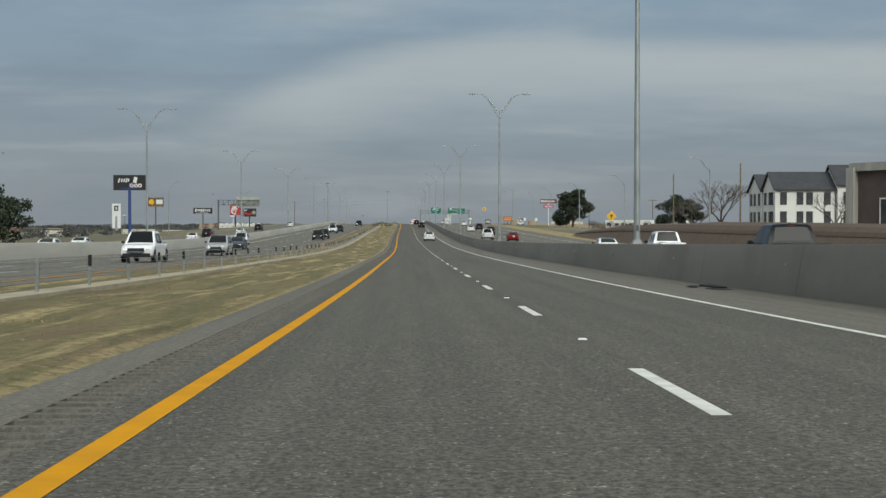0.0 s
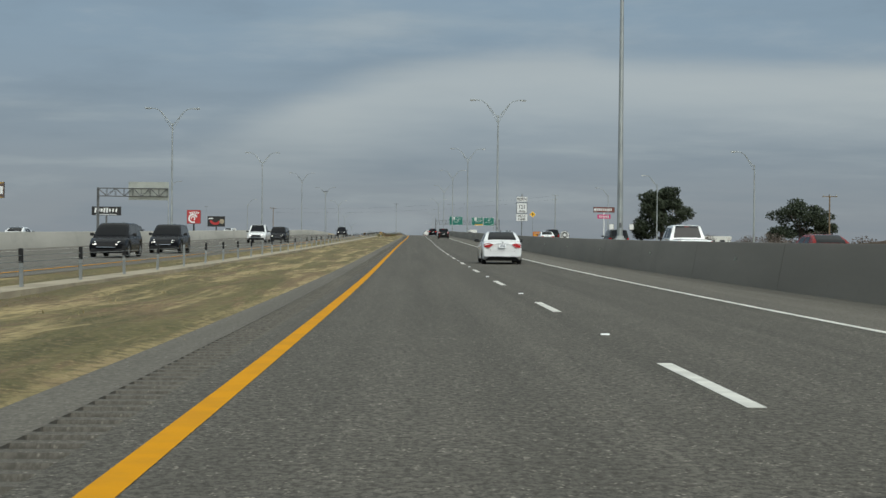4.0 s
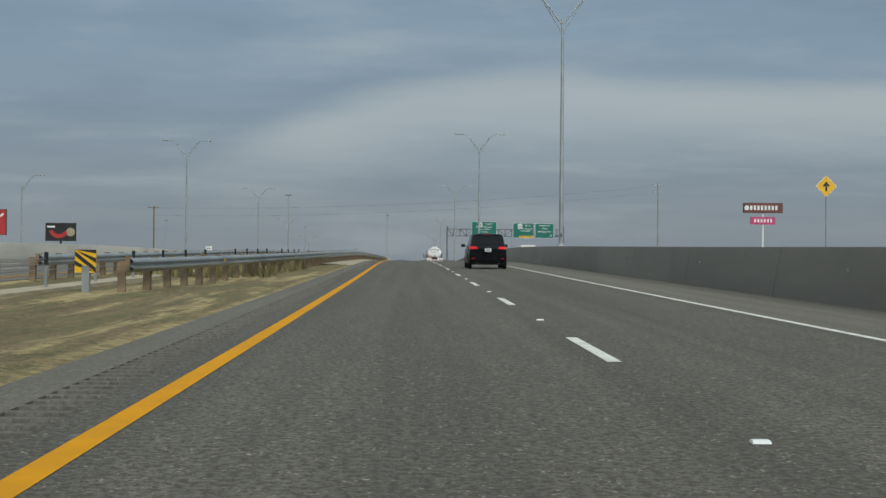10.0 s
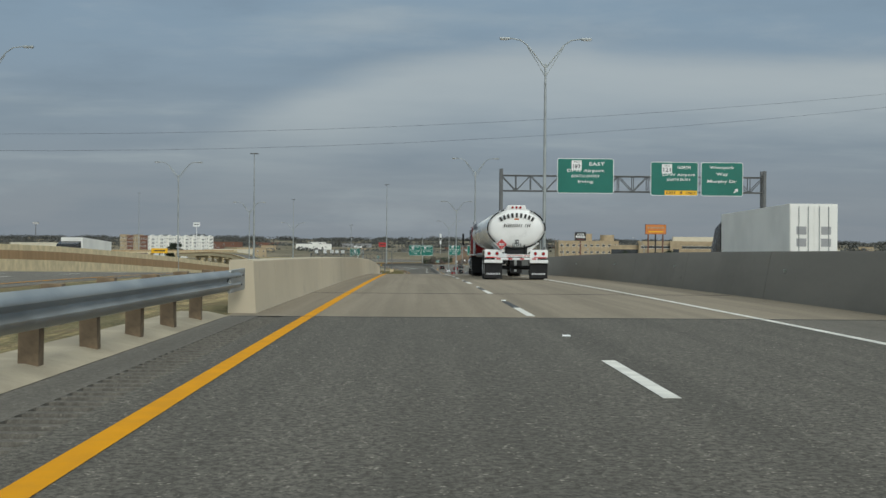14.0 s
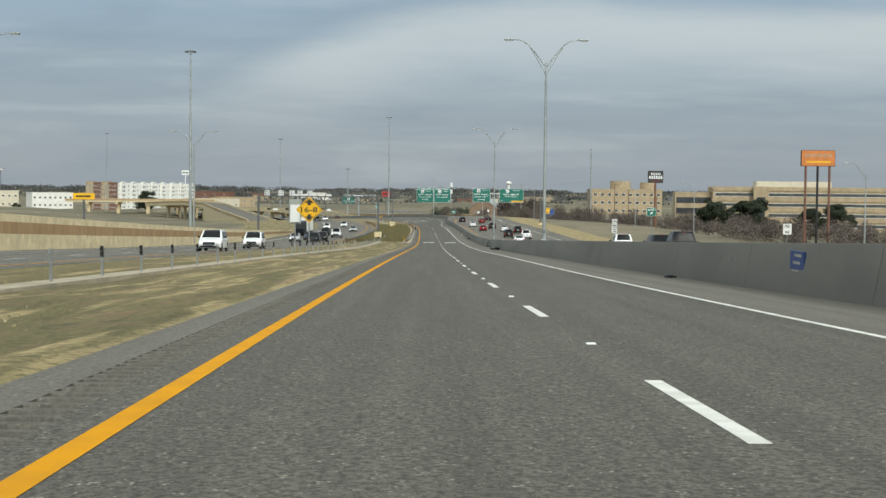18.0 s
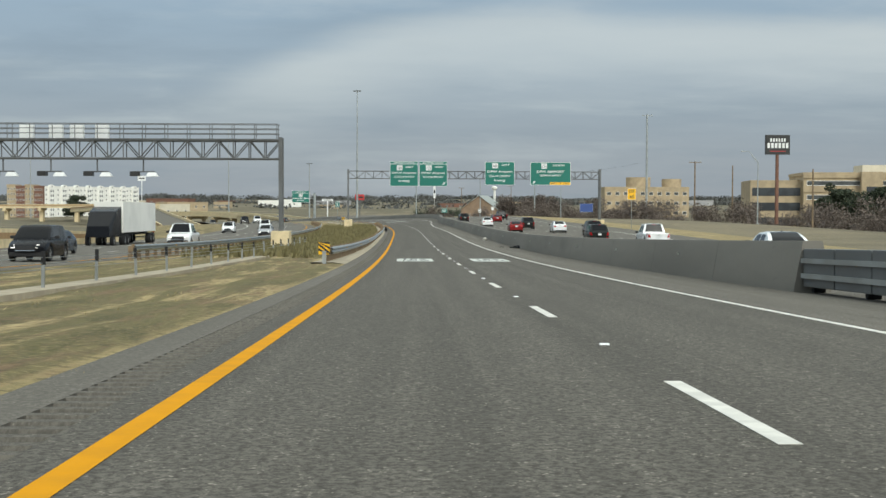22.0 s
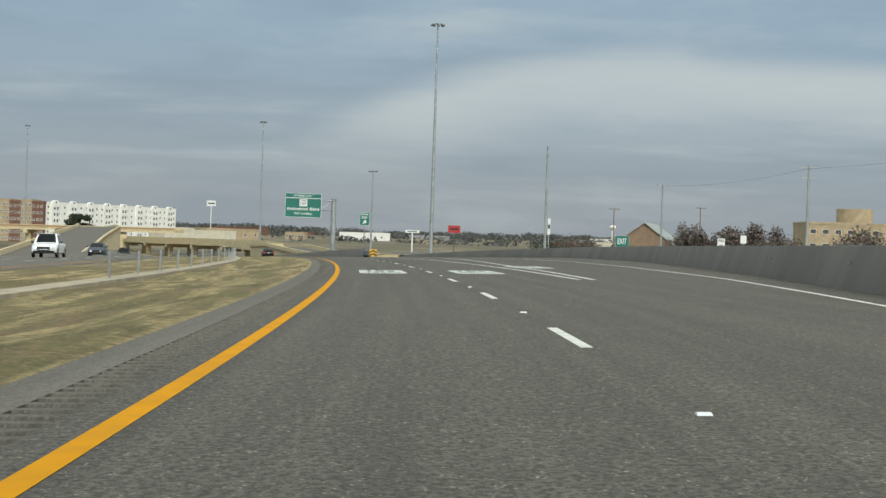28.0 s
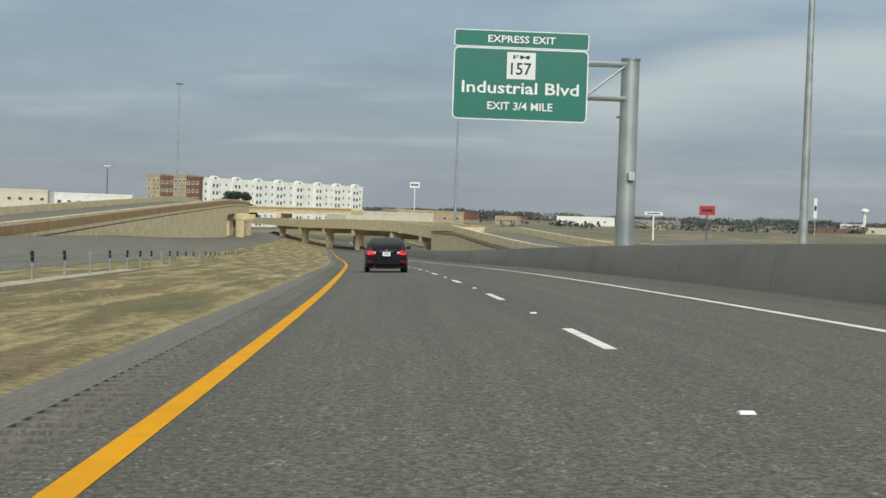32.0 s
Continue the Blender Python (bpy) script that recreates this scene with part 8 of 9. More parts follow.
def block(parent, x, z, w, h, mat, y=-0.183, lean=0, name="mark"):
    return part(name, Geo().box(0, 0, -h / 2, w, 0.01, h, pose(x, y, z, 0, lean, 0)), M[mat], parent)


ob, f, z = pole_sign(341, -69.4, 8.2, 3.9, 14.0, "sign_black", "black pole sign with a white script mark", 1, "sign_blue", 0.42)
for i, (x, h) in enumerate(((-2.6, 1.2), (-1.9, 0.8), (-1.3, 0.9), (-0.7, 1.2), (-0.2, 0.7))):
    block(f, x, z + 0.6, 0.32, h, "sign_white", lean=20)
block(f, 1.5, z + 0.7, 0.9, 1.5, "sign_white", lean=12)
for x in (0.6, 1.7, 2.7):
    disc(f, x, z - 0.75, 0.5, "sign_white")
    disc(f, x, z - 0.75, 0.28, "sign_red", -0.19)
block(f, 0.2, z - 1.5, 4.5, 0.18, "sign_blue")
ob, f, z = pole_sign(371, -68.4, 4.3, 2.6, 8.6, "sign_yellow", "small pole sign with dark and pale panels", 1, "dark_steel", 0.2)
block(f, 0, z, 4.4, 2.3, "dark_brick")
disc(f, -1.1, z, 0.75, "sign_yellow", -0.19)
block(f, 1.1, z, 1.8, 1.3, "sign_white", -0.19)
ob, f, z = pole_sign(407, -87, 2.6, 7.6, 7.0, "sign_white", "white monolith sign with a dark square", 1, "grey_panel", 0.5, edge="sign_white")
block(f, 0, z + 2.4, 1.3, 1.6, "sign_black")
block(f, 0, z + 2.4, 0.4, 0.9, "sign_white", -0.19)
ob, f, z = pole_sign(442, -65.8, 6.3, 1.9, 5.75, "sign_black", "dark oblong pole sign with a white script mark", 1, "dark_steel", 0.22)
for i, (x, h) in enumerate(((-2.3, 1.1), (-1.6, 0.7), (-1.0, 0.7), (-0.4, 1.0), (0.2, 1.0), (0.8, 0.7), (1.5, 0.7), (2.2, 0.8))):
    block(f, x, z + 0.15, 0.38, h, "sign_white", lean=8)
block(f, 0, z - 0.75, 4.4, 0.14, "sign_white")
ob, f, z = pole_sign(647.3, -80.4, 5.1, 5.1, 11.8, "sign_red", "square red sign with a white curled mark", 1, "sign_black", 0.35)
disc(f, -0.3, z - 0.6, 1.75, "sign_white", -0.19, 26, 1.15, 20, 300)
disc(f, -0.3, z - 0.6, 0.85, "sign_white", -0.19, 18, 0.45, -60, 200)
for k in range(5):
    block(f, -1.3 + k * 0.75, z + 1.65 - 0.12 * abs(k - 2), 0.42, 0.85, "sign_white", -0.19, (k - 2) * 22)
ob, f, z = pole_sign(690.5, -78.2, 7.0, 4.2, 12.0, "sign_black", "black roadside sign with a red curved mark", 1, "sign_black", 0.3)
disc(f, -0.4, z + 1.0, 2.4, "sign_red", -0.19, 20, 1.5, 200, 330)
disc(f, 2.3, z, 1.0, "mow_strip", -0.19)
block(f, -2.2, z + 1.2, 1.8, 0.4, "sign_white")
ob, f, z = pole_sign(643, 72.5, 7.9, 2.0, 14.2, "sign_brown", "brown and white lettered sign over a pink panel", 1, "sign_white", 0.22)
for i in range(8):
    block(f, -2.4 + i * 0.72, z, 0.45, 0.9, "sign_white")
disc(f, -3.3, z, 0.5, "sign_white")
pk = part("lower_panel", Geo().box(0, 0.1, z - 3.3, 4.9, 0.4, 1.5), M["sign_pink"], ob)
for i in range(6):
    block(pk, -1.6 + i * 0.65, z - 2.55, 0.35, 0.7, "sign_white", -0.11)
ob, f, z = pole_sign(681, 62.5, 3.7, 0.9, 3.5, "sign_green", "round green and white disc sign on a base", 2, "dark_steel", 0.14)
rd = part("disc", Geo().tube((0, -0.3, z + 2.0), (0, 0.2, z + 2.0), 1.9, n=36), M["sign_black"], ob)
disc(rd, 0, z + 2.0, 1.8, "sign_white", -0.31, 30, 1.55)
disc(rd, 0, z + 2.0, 1.5, "sign_white", -0.31, 30, 0.9, 200, 340)
disc(rd, 0, z + 2.3, 0.6, "sign_white", -0.31)
for k in (-1, 1):
    block(rd, k * 0.95, z + 1.9, 0.25, 1.6, "sign_white", -0.31, k * 14)
ob, f, z = pole_sign(936.5, 74.5, 6.4, 3.0, 17.4, "sign_orange", "large orange sign on red-brown pillars", 2, "brick", 0.25)
part("post", Geo().tube((0, 0.15, 0), (0, 0.15, z), 0.22, n=10), M["sign_black"], ob)
for i in range(9):
    block(f, -2.3 + i * 0.58, z + 0.5, 0.34, 0.55, "mow_strip", lean=15)
block(f, 0, z - 0.7, 4.6, 0.35, "sign_yellow")
ob, f, z = pole_sign(1078, 72.6, 4.6, 3.6, 15.2, "sign_black", "near-black square sign with pale block letters", 1, "brick", 0.35)
for i in range(6):
    block(f, -1.3 + i * 0.52, z + 0.85, 0.3, 0.65, "sign_white")
for i in range(6):
    block(f, -1.75 + i * 0.70, z - 0.15, 0.48, 0.95, "sign_white")
block(f, 0, z - 1.2, 3.0, 0.12, "sign_red")
# yellow board and far signs at the left
for x, y, top, w, h, mat in ((-127, 1150, -1.6, 7.5, 2.2, "sign_yellow"), (-340, 2471, 26.5, 10, 6, "sign_white"), (-446, 2036, 20.3, 7, 2.4, "grey_panel"), (-46.5, 1830, 0.5, 7, 4.2, "sign_red"), (-70, 1822, -3.0, 8, 1.6, "sign_white"), (12.7, 2040, 10.5, 2.0, 12.0, "sign_white")):
    g0 = land_at(x, y) - 0.3
    ob = thing("pole_sign", "far %s pole sign over the shops" % {"sign_yellow": "yellow", "sign_white": "white", "grey_panel": "grey", "sign_red": "red"}[mat], "sign", pose(x, y, g0))
    part("post", Geo().tube((0, 0, 0), (0, 0, top - g0), 0.05 * w, n=10), M["sign_white" if mat == "sign_white" else "dark_steel"], ob)
    bx = part("cabinet", Geo().box(0, 0, top - g0 - h, w, 0.8, h), M[mat], ob, bevel=0.05)
    block(bx, 0, top - g0 - h / 2, w * 0.7, h * 0.25, "sign_black" if mat != "grey_panel" else "sign_white", -0.41)


# ---- buildings ----
def building(name, label, x, y, turn, w, d, h, rows, cols, mat, win=(1.4, 1.6), roof="parapet", base=None, bands=None, category="building", z0=None, roof_mat="roofing", pane="window_dark", both=True):
    """A block with real window openings' frames and panes on its front and one side; the front looks back along -y."""
    g0 = (land_at(x, y) - 0.8) if z0 is None else z0
    ob = thing(name, label, category, pose(x, y, g0, 0, 0, turn))
    part("wall", Geo().box(0, d / 2, 0, w, d, h), M[mat], ob)
    ww, wh = win
    pane_me = Geo().box(0, 0, -wh / 2, ww, 0.06, wh).mesh("pane", M[pane])
    fr = Geo()
    for xx, zz, sx, sz in ((0, wh / 2, ww + 0.24, 0.14), (0, -wh / 2 - 0.14, ww + 0.24, 0.14), (-ww / 2 - 0.06, -wh / 2, 0.12, wh), (ww / 2 + 0.06, -wh / 2, 0.12, wh)):
        fr.box(xx, 0, zz, sx, 0.16, sz)
    fr_me = fr.mesh("window", M["stucco"])
    st = (h - 1.2) / max(1, rows)
    for r in range(rows):
        for c in range(cols):
            wx = -w / 2 + w * (c + 0.5) / cols
            wz = 0.9 + st * (r + 0.52)
            q = part("window", fr_me, None, ob, m=pose(wx, -0.03, wz))
            part("pane", pane_me, None, q)
    if both:
        for k in (-1, 1):
            n = max(1, int(d / (w / cols)) - 1)
            for r in range(rows):
                for c in range(min(n, 6)):
                    wz = 0.9 + st * (r + 0.52)
                    q = part("window", fr_me, None, ob, m=pose(k * (w / 2 + 0.03), d * (c + 0.5) / min(n, 6), wz, 0, 0, 90))
                    part("pane", pane_me, None, q)
    if roof == "parapet":
        g = Geo()
        for xx, yy, sx, sy in ((0, 0.1, w + 0.4, 0.5), (0, d - 0.1, w + 0.4, 0.5), (-w / 2, d / 2, 0.5, d), (w / 2, d / 2, 0.5, d)):
            g.box(xx, yy, h - 0.02, sx, sy, 0.9)
        part("parapet", g, M[mat], ob)
    elif roof == "gable":
        e = 0.5
        part("roof", Geo().loft([[(-w / 2 - e, -e, h), (w / 2 + e, -e, h), (w / 2 + e, d + e, h), (-w / 2 - e, d + e, h)], [(-w / 2 - e, d / 2 - 0.1, h + d * 0.32), (w / 2 + e, d / 2 - 0.1, h + d * 0.32), (w / 2 + e, d / 2 + 0.1, h + d * 0.32), (-w / 2 - e, d / 2 + 0.1, h + d * 0.32)]]), M[roof_mat], ob, "dark roof")
    if bands:
        for i in range(rows + 1):
            part("band", Geo().box(0, -0.14, 0.9 + st * i - 0.5, w + 0.3, 0.35, 1.0), M[bands], ob)
    return ob


# white townhouses and the dark brick wing at the start
def townhouse(x0, y0, w, d, base, eave, ridge, label, front=(), flank=()):
    """A white house: its long front looks back along -y from the corner x0, y0; its gable end looks to the road at -x."""
    ob = thing("townhouse", label, "house", pose(x0, y0, base), "white townhouses")
    e, r = eave - base, ridge - base
    part("wall", Geo().loft([[(x, 0, 0), (x, d, 0), (x, d, e), (x, d / 2, r), (x, 0, e)] for x in (0, w)]), M["stucco"], ob, "white painted wall")
    for k in (-1, 1):
        q = d / 2 - k * (d / 2 + 0.45)
        zq = e - 0.45 * (r - e) / (d / 2)
        part("roof", Geo().loft([[(x, d / 2, r + 0.04), (x, q, zq + 0.04), (x, q, zq + 0.24), (x, d / 2, r + 0.26)] for x in (-0.35, w + 0.35)]), M["roofing"], ob, "dark shingle roof slope")
    part("plinth", Geo().box(w / 2, d / 2, -0.6, w + 0.12, d + 0.12, 0.9), M["grey_panel"], ob)
    fm, pm = Geo(), Geo().box(0, 0, -0.88, 0.82, 0.05, 1.76).mesh("pane", M["window_dark"])
    for xx, zz, sx, sz in ((0, 0.88, 1.02, 0.1), (0, -0.98, 1.02, 0.1), (-0.46, -0.88, 0.1, 1.76), (0.46, -0.88, 0.1, 1.76), (0, -0.03, 0.82, 0.06)):
        fm.box(xx, 0, zz, sx, 0.13, sz)
    fm = fm.mesh("window", M["sign_black"])
    for z in (2.15, 5.15):
        for x in front:
            part("pane", pm, None, part("window", fm, None, ob, m=pose(x, -0.04, z)))
        for y in flank:
            part("pane", pm, None, part("window", fm, None, ob, m=pose(-0.04, y, z, 0, 0, 90)))
    return ob


WHITE = "white two-storey townhouse with black windows and dark shingle roof"
townhouse(57.7, 205.0, 9.4, 7.2, 0.3, 6.95, 9.50, WHITE, (1.3, 3.9, 5.4, 8.2), (1.6, 3.0, 5.6))
townhouse(57.5, 212.3, 8.0, 8.2, 0.3, 6.85, 9.40, "white townhouse wing set back with a second gable", (), (1.5, 4.2, 6.4))
townhouse(67.3, 204.2, 14.0, 8.0, 0.3, 7.6, 10.6, "taller white townhouse with black windows and dark roof", (1.4, 3.2, 5.8, 7.4, 10.2, 12.0), ())
ob = building("shop", "dark brown brick shop with a pale corner pier", *on(122, 53.4)[:2].tolist(), -60, 26, 14, 9.2, 1, 3, "dark_brick", (2.2, 2.6), base=None, both=False)
part("corner_pier", Geo().box(-13.2, -0.2, 0, 1.0, 1.0, 9.6), M["pale_concrete"], ob, bevel=0.03)
part("cornice", Geo().box(0, 0, 9.25, 27, 0.9, 0.8), M["pale_concrete"], ob)
ob = thing("wooden_fence", "brown timber fence in front of the houses", "fence", spot(150, 50, -0.6))
for i in range(9):
    part("panel", Geo().box(-8 + i * 2.0, 0, 0, 1.94, 0.06, 1.7), M["timber_post"], ob)
# hotel with white and brick wings
def facade(ax, ay, bx, by, top, label, mat, rows, cols, depth=18.0, win=(2.0, 2.0), name="hotel", pane="window_dark"):
    w = math.hypot(bx - ax, by - ay)
    t = math.degrees(math.atan2(by - ay, bx - ax))
    cx, cy = (ax + bx) / 2, (ay + by) / 2
    g0 = land_at(cx, cy) - 1.0
    return building(name, label, cx, cy, t, w, depth, top - g0, rows, cols, mat, win, "parapet", z0=g0, both=False, pane=pane), w, top - g0


ob, w, h = facade(-261.2, 1759.0, -215.6, 1853.5, 4.5, "long white stucco hotel with rows of windows", "stucco", 6, 26, win=(0.9, 1.15), pane="window_far")
for i in range(8):
    bx = -w / 2 + w * (i + 0.5) / 8
    arc = [(bx + 2.5 * math.cos(t), h + 0.3 + 1.5 * math.sin(t)) for t in np.linspace(0, math.pi, 11)]
    bay = part("bay", Geo().loft([[(bx + 2.5, y, 0), *[(x, y, z) for x, z in arc], (bx - 2.5, y, 0)] for y in (-1.3, 0.4)]), M["stucco"], ob, "projecting bay with an arched parapet")
    for r in range(6):
        for k in (-1.05, 1.05):
            part("bay_window", Geo().box(bx + k, -1.33, 1.4 + (h - 1.4) * r / 6, 1.0, 0.08, 1.5), M["window_far"], bay)
    part("bay_vent", Geo().tube((bx, -1.30, h + 0.7), (bx, -1.36, h + 0.7), 0.5, n=14), M["window_far"], bay)
for i, m in enumerate(("tan_stone", "brick", "tan_stone", "brick")):
    a, b = i / 4, (i + 1) / 4
    facade(-286.3 + 25.1 * a, 1757.6 - 1.4 * a, -286.3 + 25.1 * b, 1757.6 - 1.4 * b, 4.6 if i % 2 else 5.4, "tan and red-brown brick hotel wing", m, 6, 3, 11.0, (0.9, 1.15), name="hotel_wing", pane="window_far")
for ax, ay, bx, by, top, m, r, c, lab in ((-389.0, 1765.8, -348.2, 1782.8, -2.7, "cream", 2, 9, "low cream office block among trees"), (-327.8, 1752.2, -300.6, 1772.6, -4.0, "stucco", 2, 8, "low white office block near the hotel"),
                                          (-202.0, 1779.4, -171.4, 1820.2, -7.8, "cream", 1, 6, "cream single-storey shop beside the hotel"), (-186.4, 1813.4, -161.2, 1840.6, -6.4, "tan_stone", 2, 5, "small tan stone office beyond the hotel")):
    facade(ax, ay, bx, by, top, lab, m, r, c, 14.0, (1.6, 1.4), name="office", pane="window_far")
# town further off: small blocks each its own thing
rr = random.Random(21)
for i in range(40):
    x, y = rr.uniform(-950, 700), rr.uniform(1850, 2800)
    s_, l_ = nearest(np.array([[x]]), np.array([[y]]))
    if abs(float(l_[0, 0])) < 60 or (-480 < x < -230 and y < 2250):
        continue
    m = rr.choice(("stucco", "cream", "stucco", "tan_stone", "grey_panel", "brick"))
    building("shop", {"stucco": "far white shop with a flat roof", "cream": "far cream shop with a flat roof", "tan_stone": "far tan shop with a flat roof", "grey_panel": "far grey warehouse with a flat roof", "brick": "far brick shop with a flat roof"}[m],
             x, y, rr.uniform(-25, 25), rr.uniform(16, 55), rr.uniform(10, 25), rr.uniform(4, 7.5), 1, rr.randint(3, 7), m, (1.8, 1.3), both=False, pane="window_far")
# offices at the right
ob = building("office", "long tan office terrace with dark window bands", 145, 1222, -8, 74, 30, 17.8, 4, 1, "tan_stone", (72, 1.2), bands="tan_stone", both=False, pane="window_far")
part("penthouse", Geo().box(-4, 14, 17.8, 30, 14, 3.2), M["cream"], ob)
part("entrance_tower", Geo().box(-18, -1.2, 0, 6, 3, 18.8), M["tan_stone"], ob)
part("tower_glass", Geo().box(-18, -2.75, 1.0, 3.2, 0.1, 13.5), M["window_dark"], ob)
wing = part("side_wing", Geo().box(-44.5, 16, 0, 15, 26, 16.4), M["tan_stone"], ob, "set-back wing", bevel=0.05)
for z in (3.0, 7.4, 11.8):
    part("window_band", Geo().box(-44.5, 2.96, z, 14, 0.12, 2.4), M["window_dark"], wing)
ob = building("office", "tan stone complex with two round towers", 126.5, 1590, 0, 48, 26, 17.6, 3, 10, "tan_stone", (2.2, 1.6), both=False, pane="window_far")
for x, r, h in ((-3, 7.0, 24.1), (16.3, 5.6, 23.2)):
    part("drum", Geo().tube((x, 12, 0), (x, 12, h), r, n=32), M["tan_stone"], ob, "round tan tower", smooth=40)
def barn(x, y, turn, w, d, peak, label):
    """A low hall whose gable faces the road."""
    g0 = land_at(x, y) - 0.8
    e = (peak - g0) * 0.50
    h = peak - g0
    ob = thing("gabled_hall", label, "building", pose(x, y, g0, 0, 0, turn))
    part("wall", Geo().loft([[(-w / 2, k, 0), (w / 2, k, 0), (w / 2, k, e), (0, k, h), (-w / 2, k, e)] for k in (0, d)]), M["hall_brown"], ob)
    for k in (-1, 1):
        part("roof", Geo().loft([[(0, q, h + 0.04), (k * (w / 2 + 0.6), q, e - 0.36), (k * (w / 2 + 0.6), q, e - 0.18), (0, q, h + 0.24)] for q in (-0.5, d + 0.5)]), M["sign_back"], ob, "pale metal roof slope")
    for q in (-0.28, 0.06, 0.36):
        win = part("window", Geo().box(q * w, -0.04, e * 0.35, 0.9, 0.10, 1.3), M["sign_white"], ob)
        part("pane", Geo().box(q * w, -0.10, e * 0.35 + 0.08, 0.74, 0.03, 1.14), M["window_dark"], win)
    return ob


M["hall_brown"] = plain("brown_siding", (0.27, 0.19, 0.125), 0.85, 0, 0.12, 0.6, 12, 0.1)
barn(21.0, 1391.0, -14, 15.0, 20.0, -2.7, "brown gabled hall with a pale metal roof")
building("office", "pale block beyond the frontage road", *on(715, 124)[:2].tolist(), -20, 24, 14, 9, 3, 6, "stucco", (2.2, 1.6), both=True)
building("shop", "low dark shop behind the general lanes", *on(740, 90)[:2].tolist(), -10, 40, 16, 5, 1, 8, "grey_panel", (2.2, 1.6), both=False)
building("shop", "red single-storey roadside restaurant", *on(300, -105)[:2].tolist(), 10, 26, 14, 5, 1, 6, "sign_red", (2.2, 1.8), both=False)
building("shop", "low white shop behind the frontage road", *on(210, -92)[:2].tolist(), 15, 24, 14, 4.4, 1, 6, "stucco", (2.2, 1.8), both=False)

# ---- interchange: ramps and flyover ----
def prism(pts, w, top_mat, side_mat, name, label, base_of, band=True, slab=None):
    """A walled ramp along world points (x, y, z top), w wide to its left."""
    ob = thing(name, label, "ramp", kind="structure")
    rows, tops = [], []
    for i, (x, y, z) in enumerate(pts):
        j = min(i + 1, len(pts) - 1)
        k = max(i - 1, 0)
        dx, dy = pts[j][0] - pts[k][0], pts[j][1] - pts[k][1]
        n = math.hypot(dx, dy)
        nx, ny = -dy / n, dx / n
        b = base_of(x, y) if slab is None else z - slab
        rows.append([(x, y, b), (x, y, z), (x + nx * 0.4, y + ny * 0.4, z), (x + nx * 0.4, y + ny * 0.4, z - 0.9), (x + nx * w, y + ny * w, z - 0.9), (x + nx * w, y + ny * w, z), (x + nx * (w + 0.4), y + ny * (w + 0.4), z), (x + nx * (w + 0.4), y + ny * (w + 0.4), b)])
    part("ramp_body", Geo().loft(rows), M[side_mat], ob, "tan concrete ramp wall")
    part("deck_surface", Geo().loft([[(r[3][0], r[3][1], r[3][2] + 0.01), (r[4][0], r[4][1], r[4][2] + 0.01)] for r in rows], False), M["far_lanes"], ob, "grey ramp roadway")
    if band:
        for k, q in ((0, -1), (7, 1)):
            g = []
            for r in rows:
                ux, uy = r[7][0] - r[0][0], r[7][1] - r[0][1]
                n = math.hypot(ux, uy)
                ox, oy = q * ux / n * 0.02, q * uy / n * 0.02
                x, y = r[k][0] + ox, r[k][1] + oy
                g.append([(x, y, r[1][2] - 1.02), (x, y, r[1][2] - 0.28)])
            part("painted_band", Geo().loft(g, False), M["brown_band"], ob, "brown painted band")
            # flat dark strip: the joint's shadow is put into the colour
            part("joint_line", Geo().loft([[(a[0], a[1], a[2] - 0.46), (a[0], a[1], a[2] - 0.34)] for a, b in g], False), M["dark_brick"], ob, "painted dark shadow line at the joint under the parapet")
    return ob


def low_base(x, y):
    return land_at(x, y) - 2.5


wall_pts = [(-73, 1258, -12.48), (-91, 1323.5, -10.74), (-98.6, 1350, -10.02), (-110, 1392, -8.82), (-125, 1448, -7.3)]
prism(wall_pts, 12.0, "far_lanes", "tan_wall", "ramp", "tan walled ramp climbing beside the opposite lanes", low_base)
rise = [(-125.02, 1448.1, -7.3), (-140, 1492, -6.84), (-153, 1532.7, -6.79), (-172, 1580, -7.57), (-200, 1640, -8.81)]
prism(rise, 12.0, "far_lanes", "tan_wall", "flyover", "tan concrete flyover curving away on piers", low_base, True, 2.9)


def pier_under(x, y, z, turn, wide=11.0):
    """Two square columns and a cap beam; z is the underside of the deck."""
    ob = thing("bridge_pier", "tan concrete pier with a cap beam under the flyover", "bridge pier", pose(x, y, 0, 0, 0, turn), "flyover piers")
    g0 = low_base(x, y) - 2
    part("cap_beam", Geo().box(0, 0, z - 1.3, 1.9, wide, 1.3), M["tan_wall"], ob, bevel=0.08)
    for k in (-1, 1):
        part("column", Geo().box(0, k * wide * 0.33, g0, 1.5, 1.7, z - 1.3 - g0), M["tan_wall"], ob, bevel=0.1)
    return ob


for x, y, z in ((-138, 1478, -9.85), (-152, 1513, -9.75), (-163, 1548, -10.0), (-182, 1590, -10.8)):
    pier_under(x, y, z, 112)
A, B = Vector((-210, 1680, -11.09)), Vector((-87.5, 1452.5, -10.97))
fly = [A, Vector((-180, 1624, -10.97)), Vector((-151, 1572.4, -10.96)), Vector((-128, 1530, -10.46)), Vector((-102.5, 1485, -10.31)), B]
prism(fly, 11.0, "far_lanes", "tan_wall", "flyover", "tan concrete flyover crossing the highway on piers", low_base, False, 2.3)
right = [tuple(B)]
for s, l, dz in ((1415, 17.0, 4.8), (1382, 17.0, 3.4), (1355, 17.0, 2.3), (1338, 17.0, 1.65), (1322, 17.0, 1.25), (1300, 17.0, 0.95)):
    right.append(tuple(on(s, l, dz).tolist()))
prism(right[::-1], -10.0, "far_lanes", "tan_wall", "ramp", "tan walled ramp curving down beside the highway", low_base)
ux, uy = (B - Vector((-151, 1572.4, -10.96))).normalized().xy
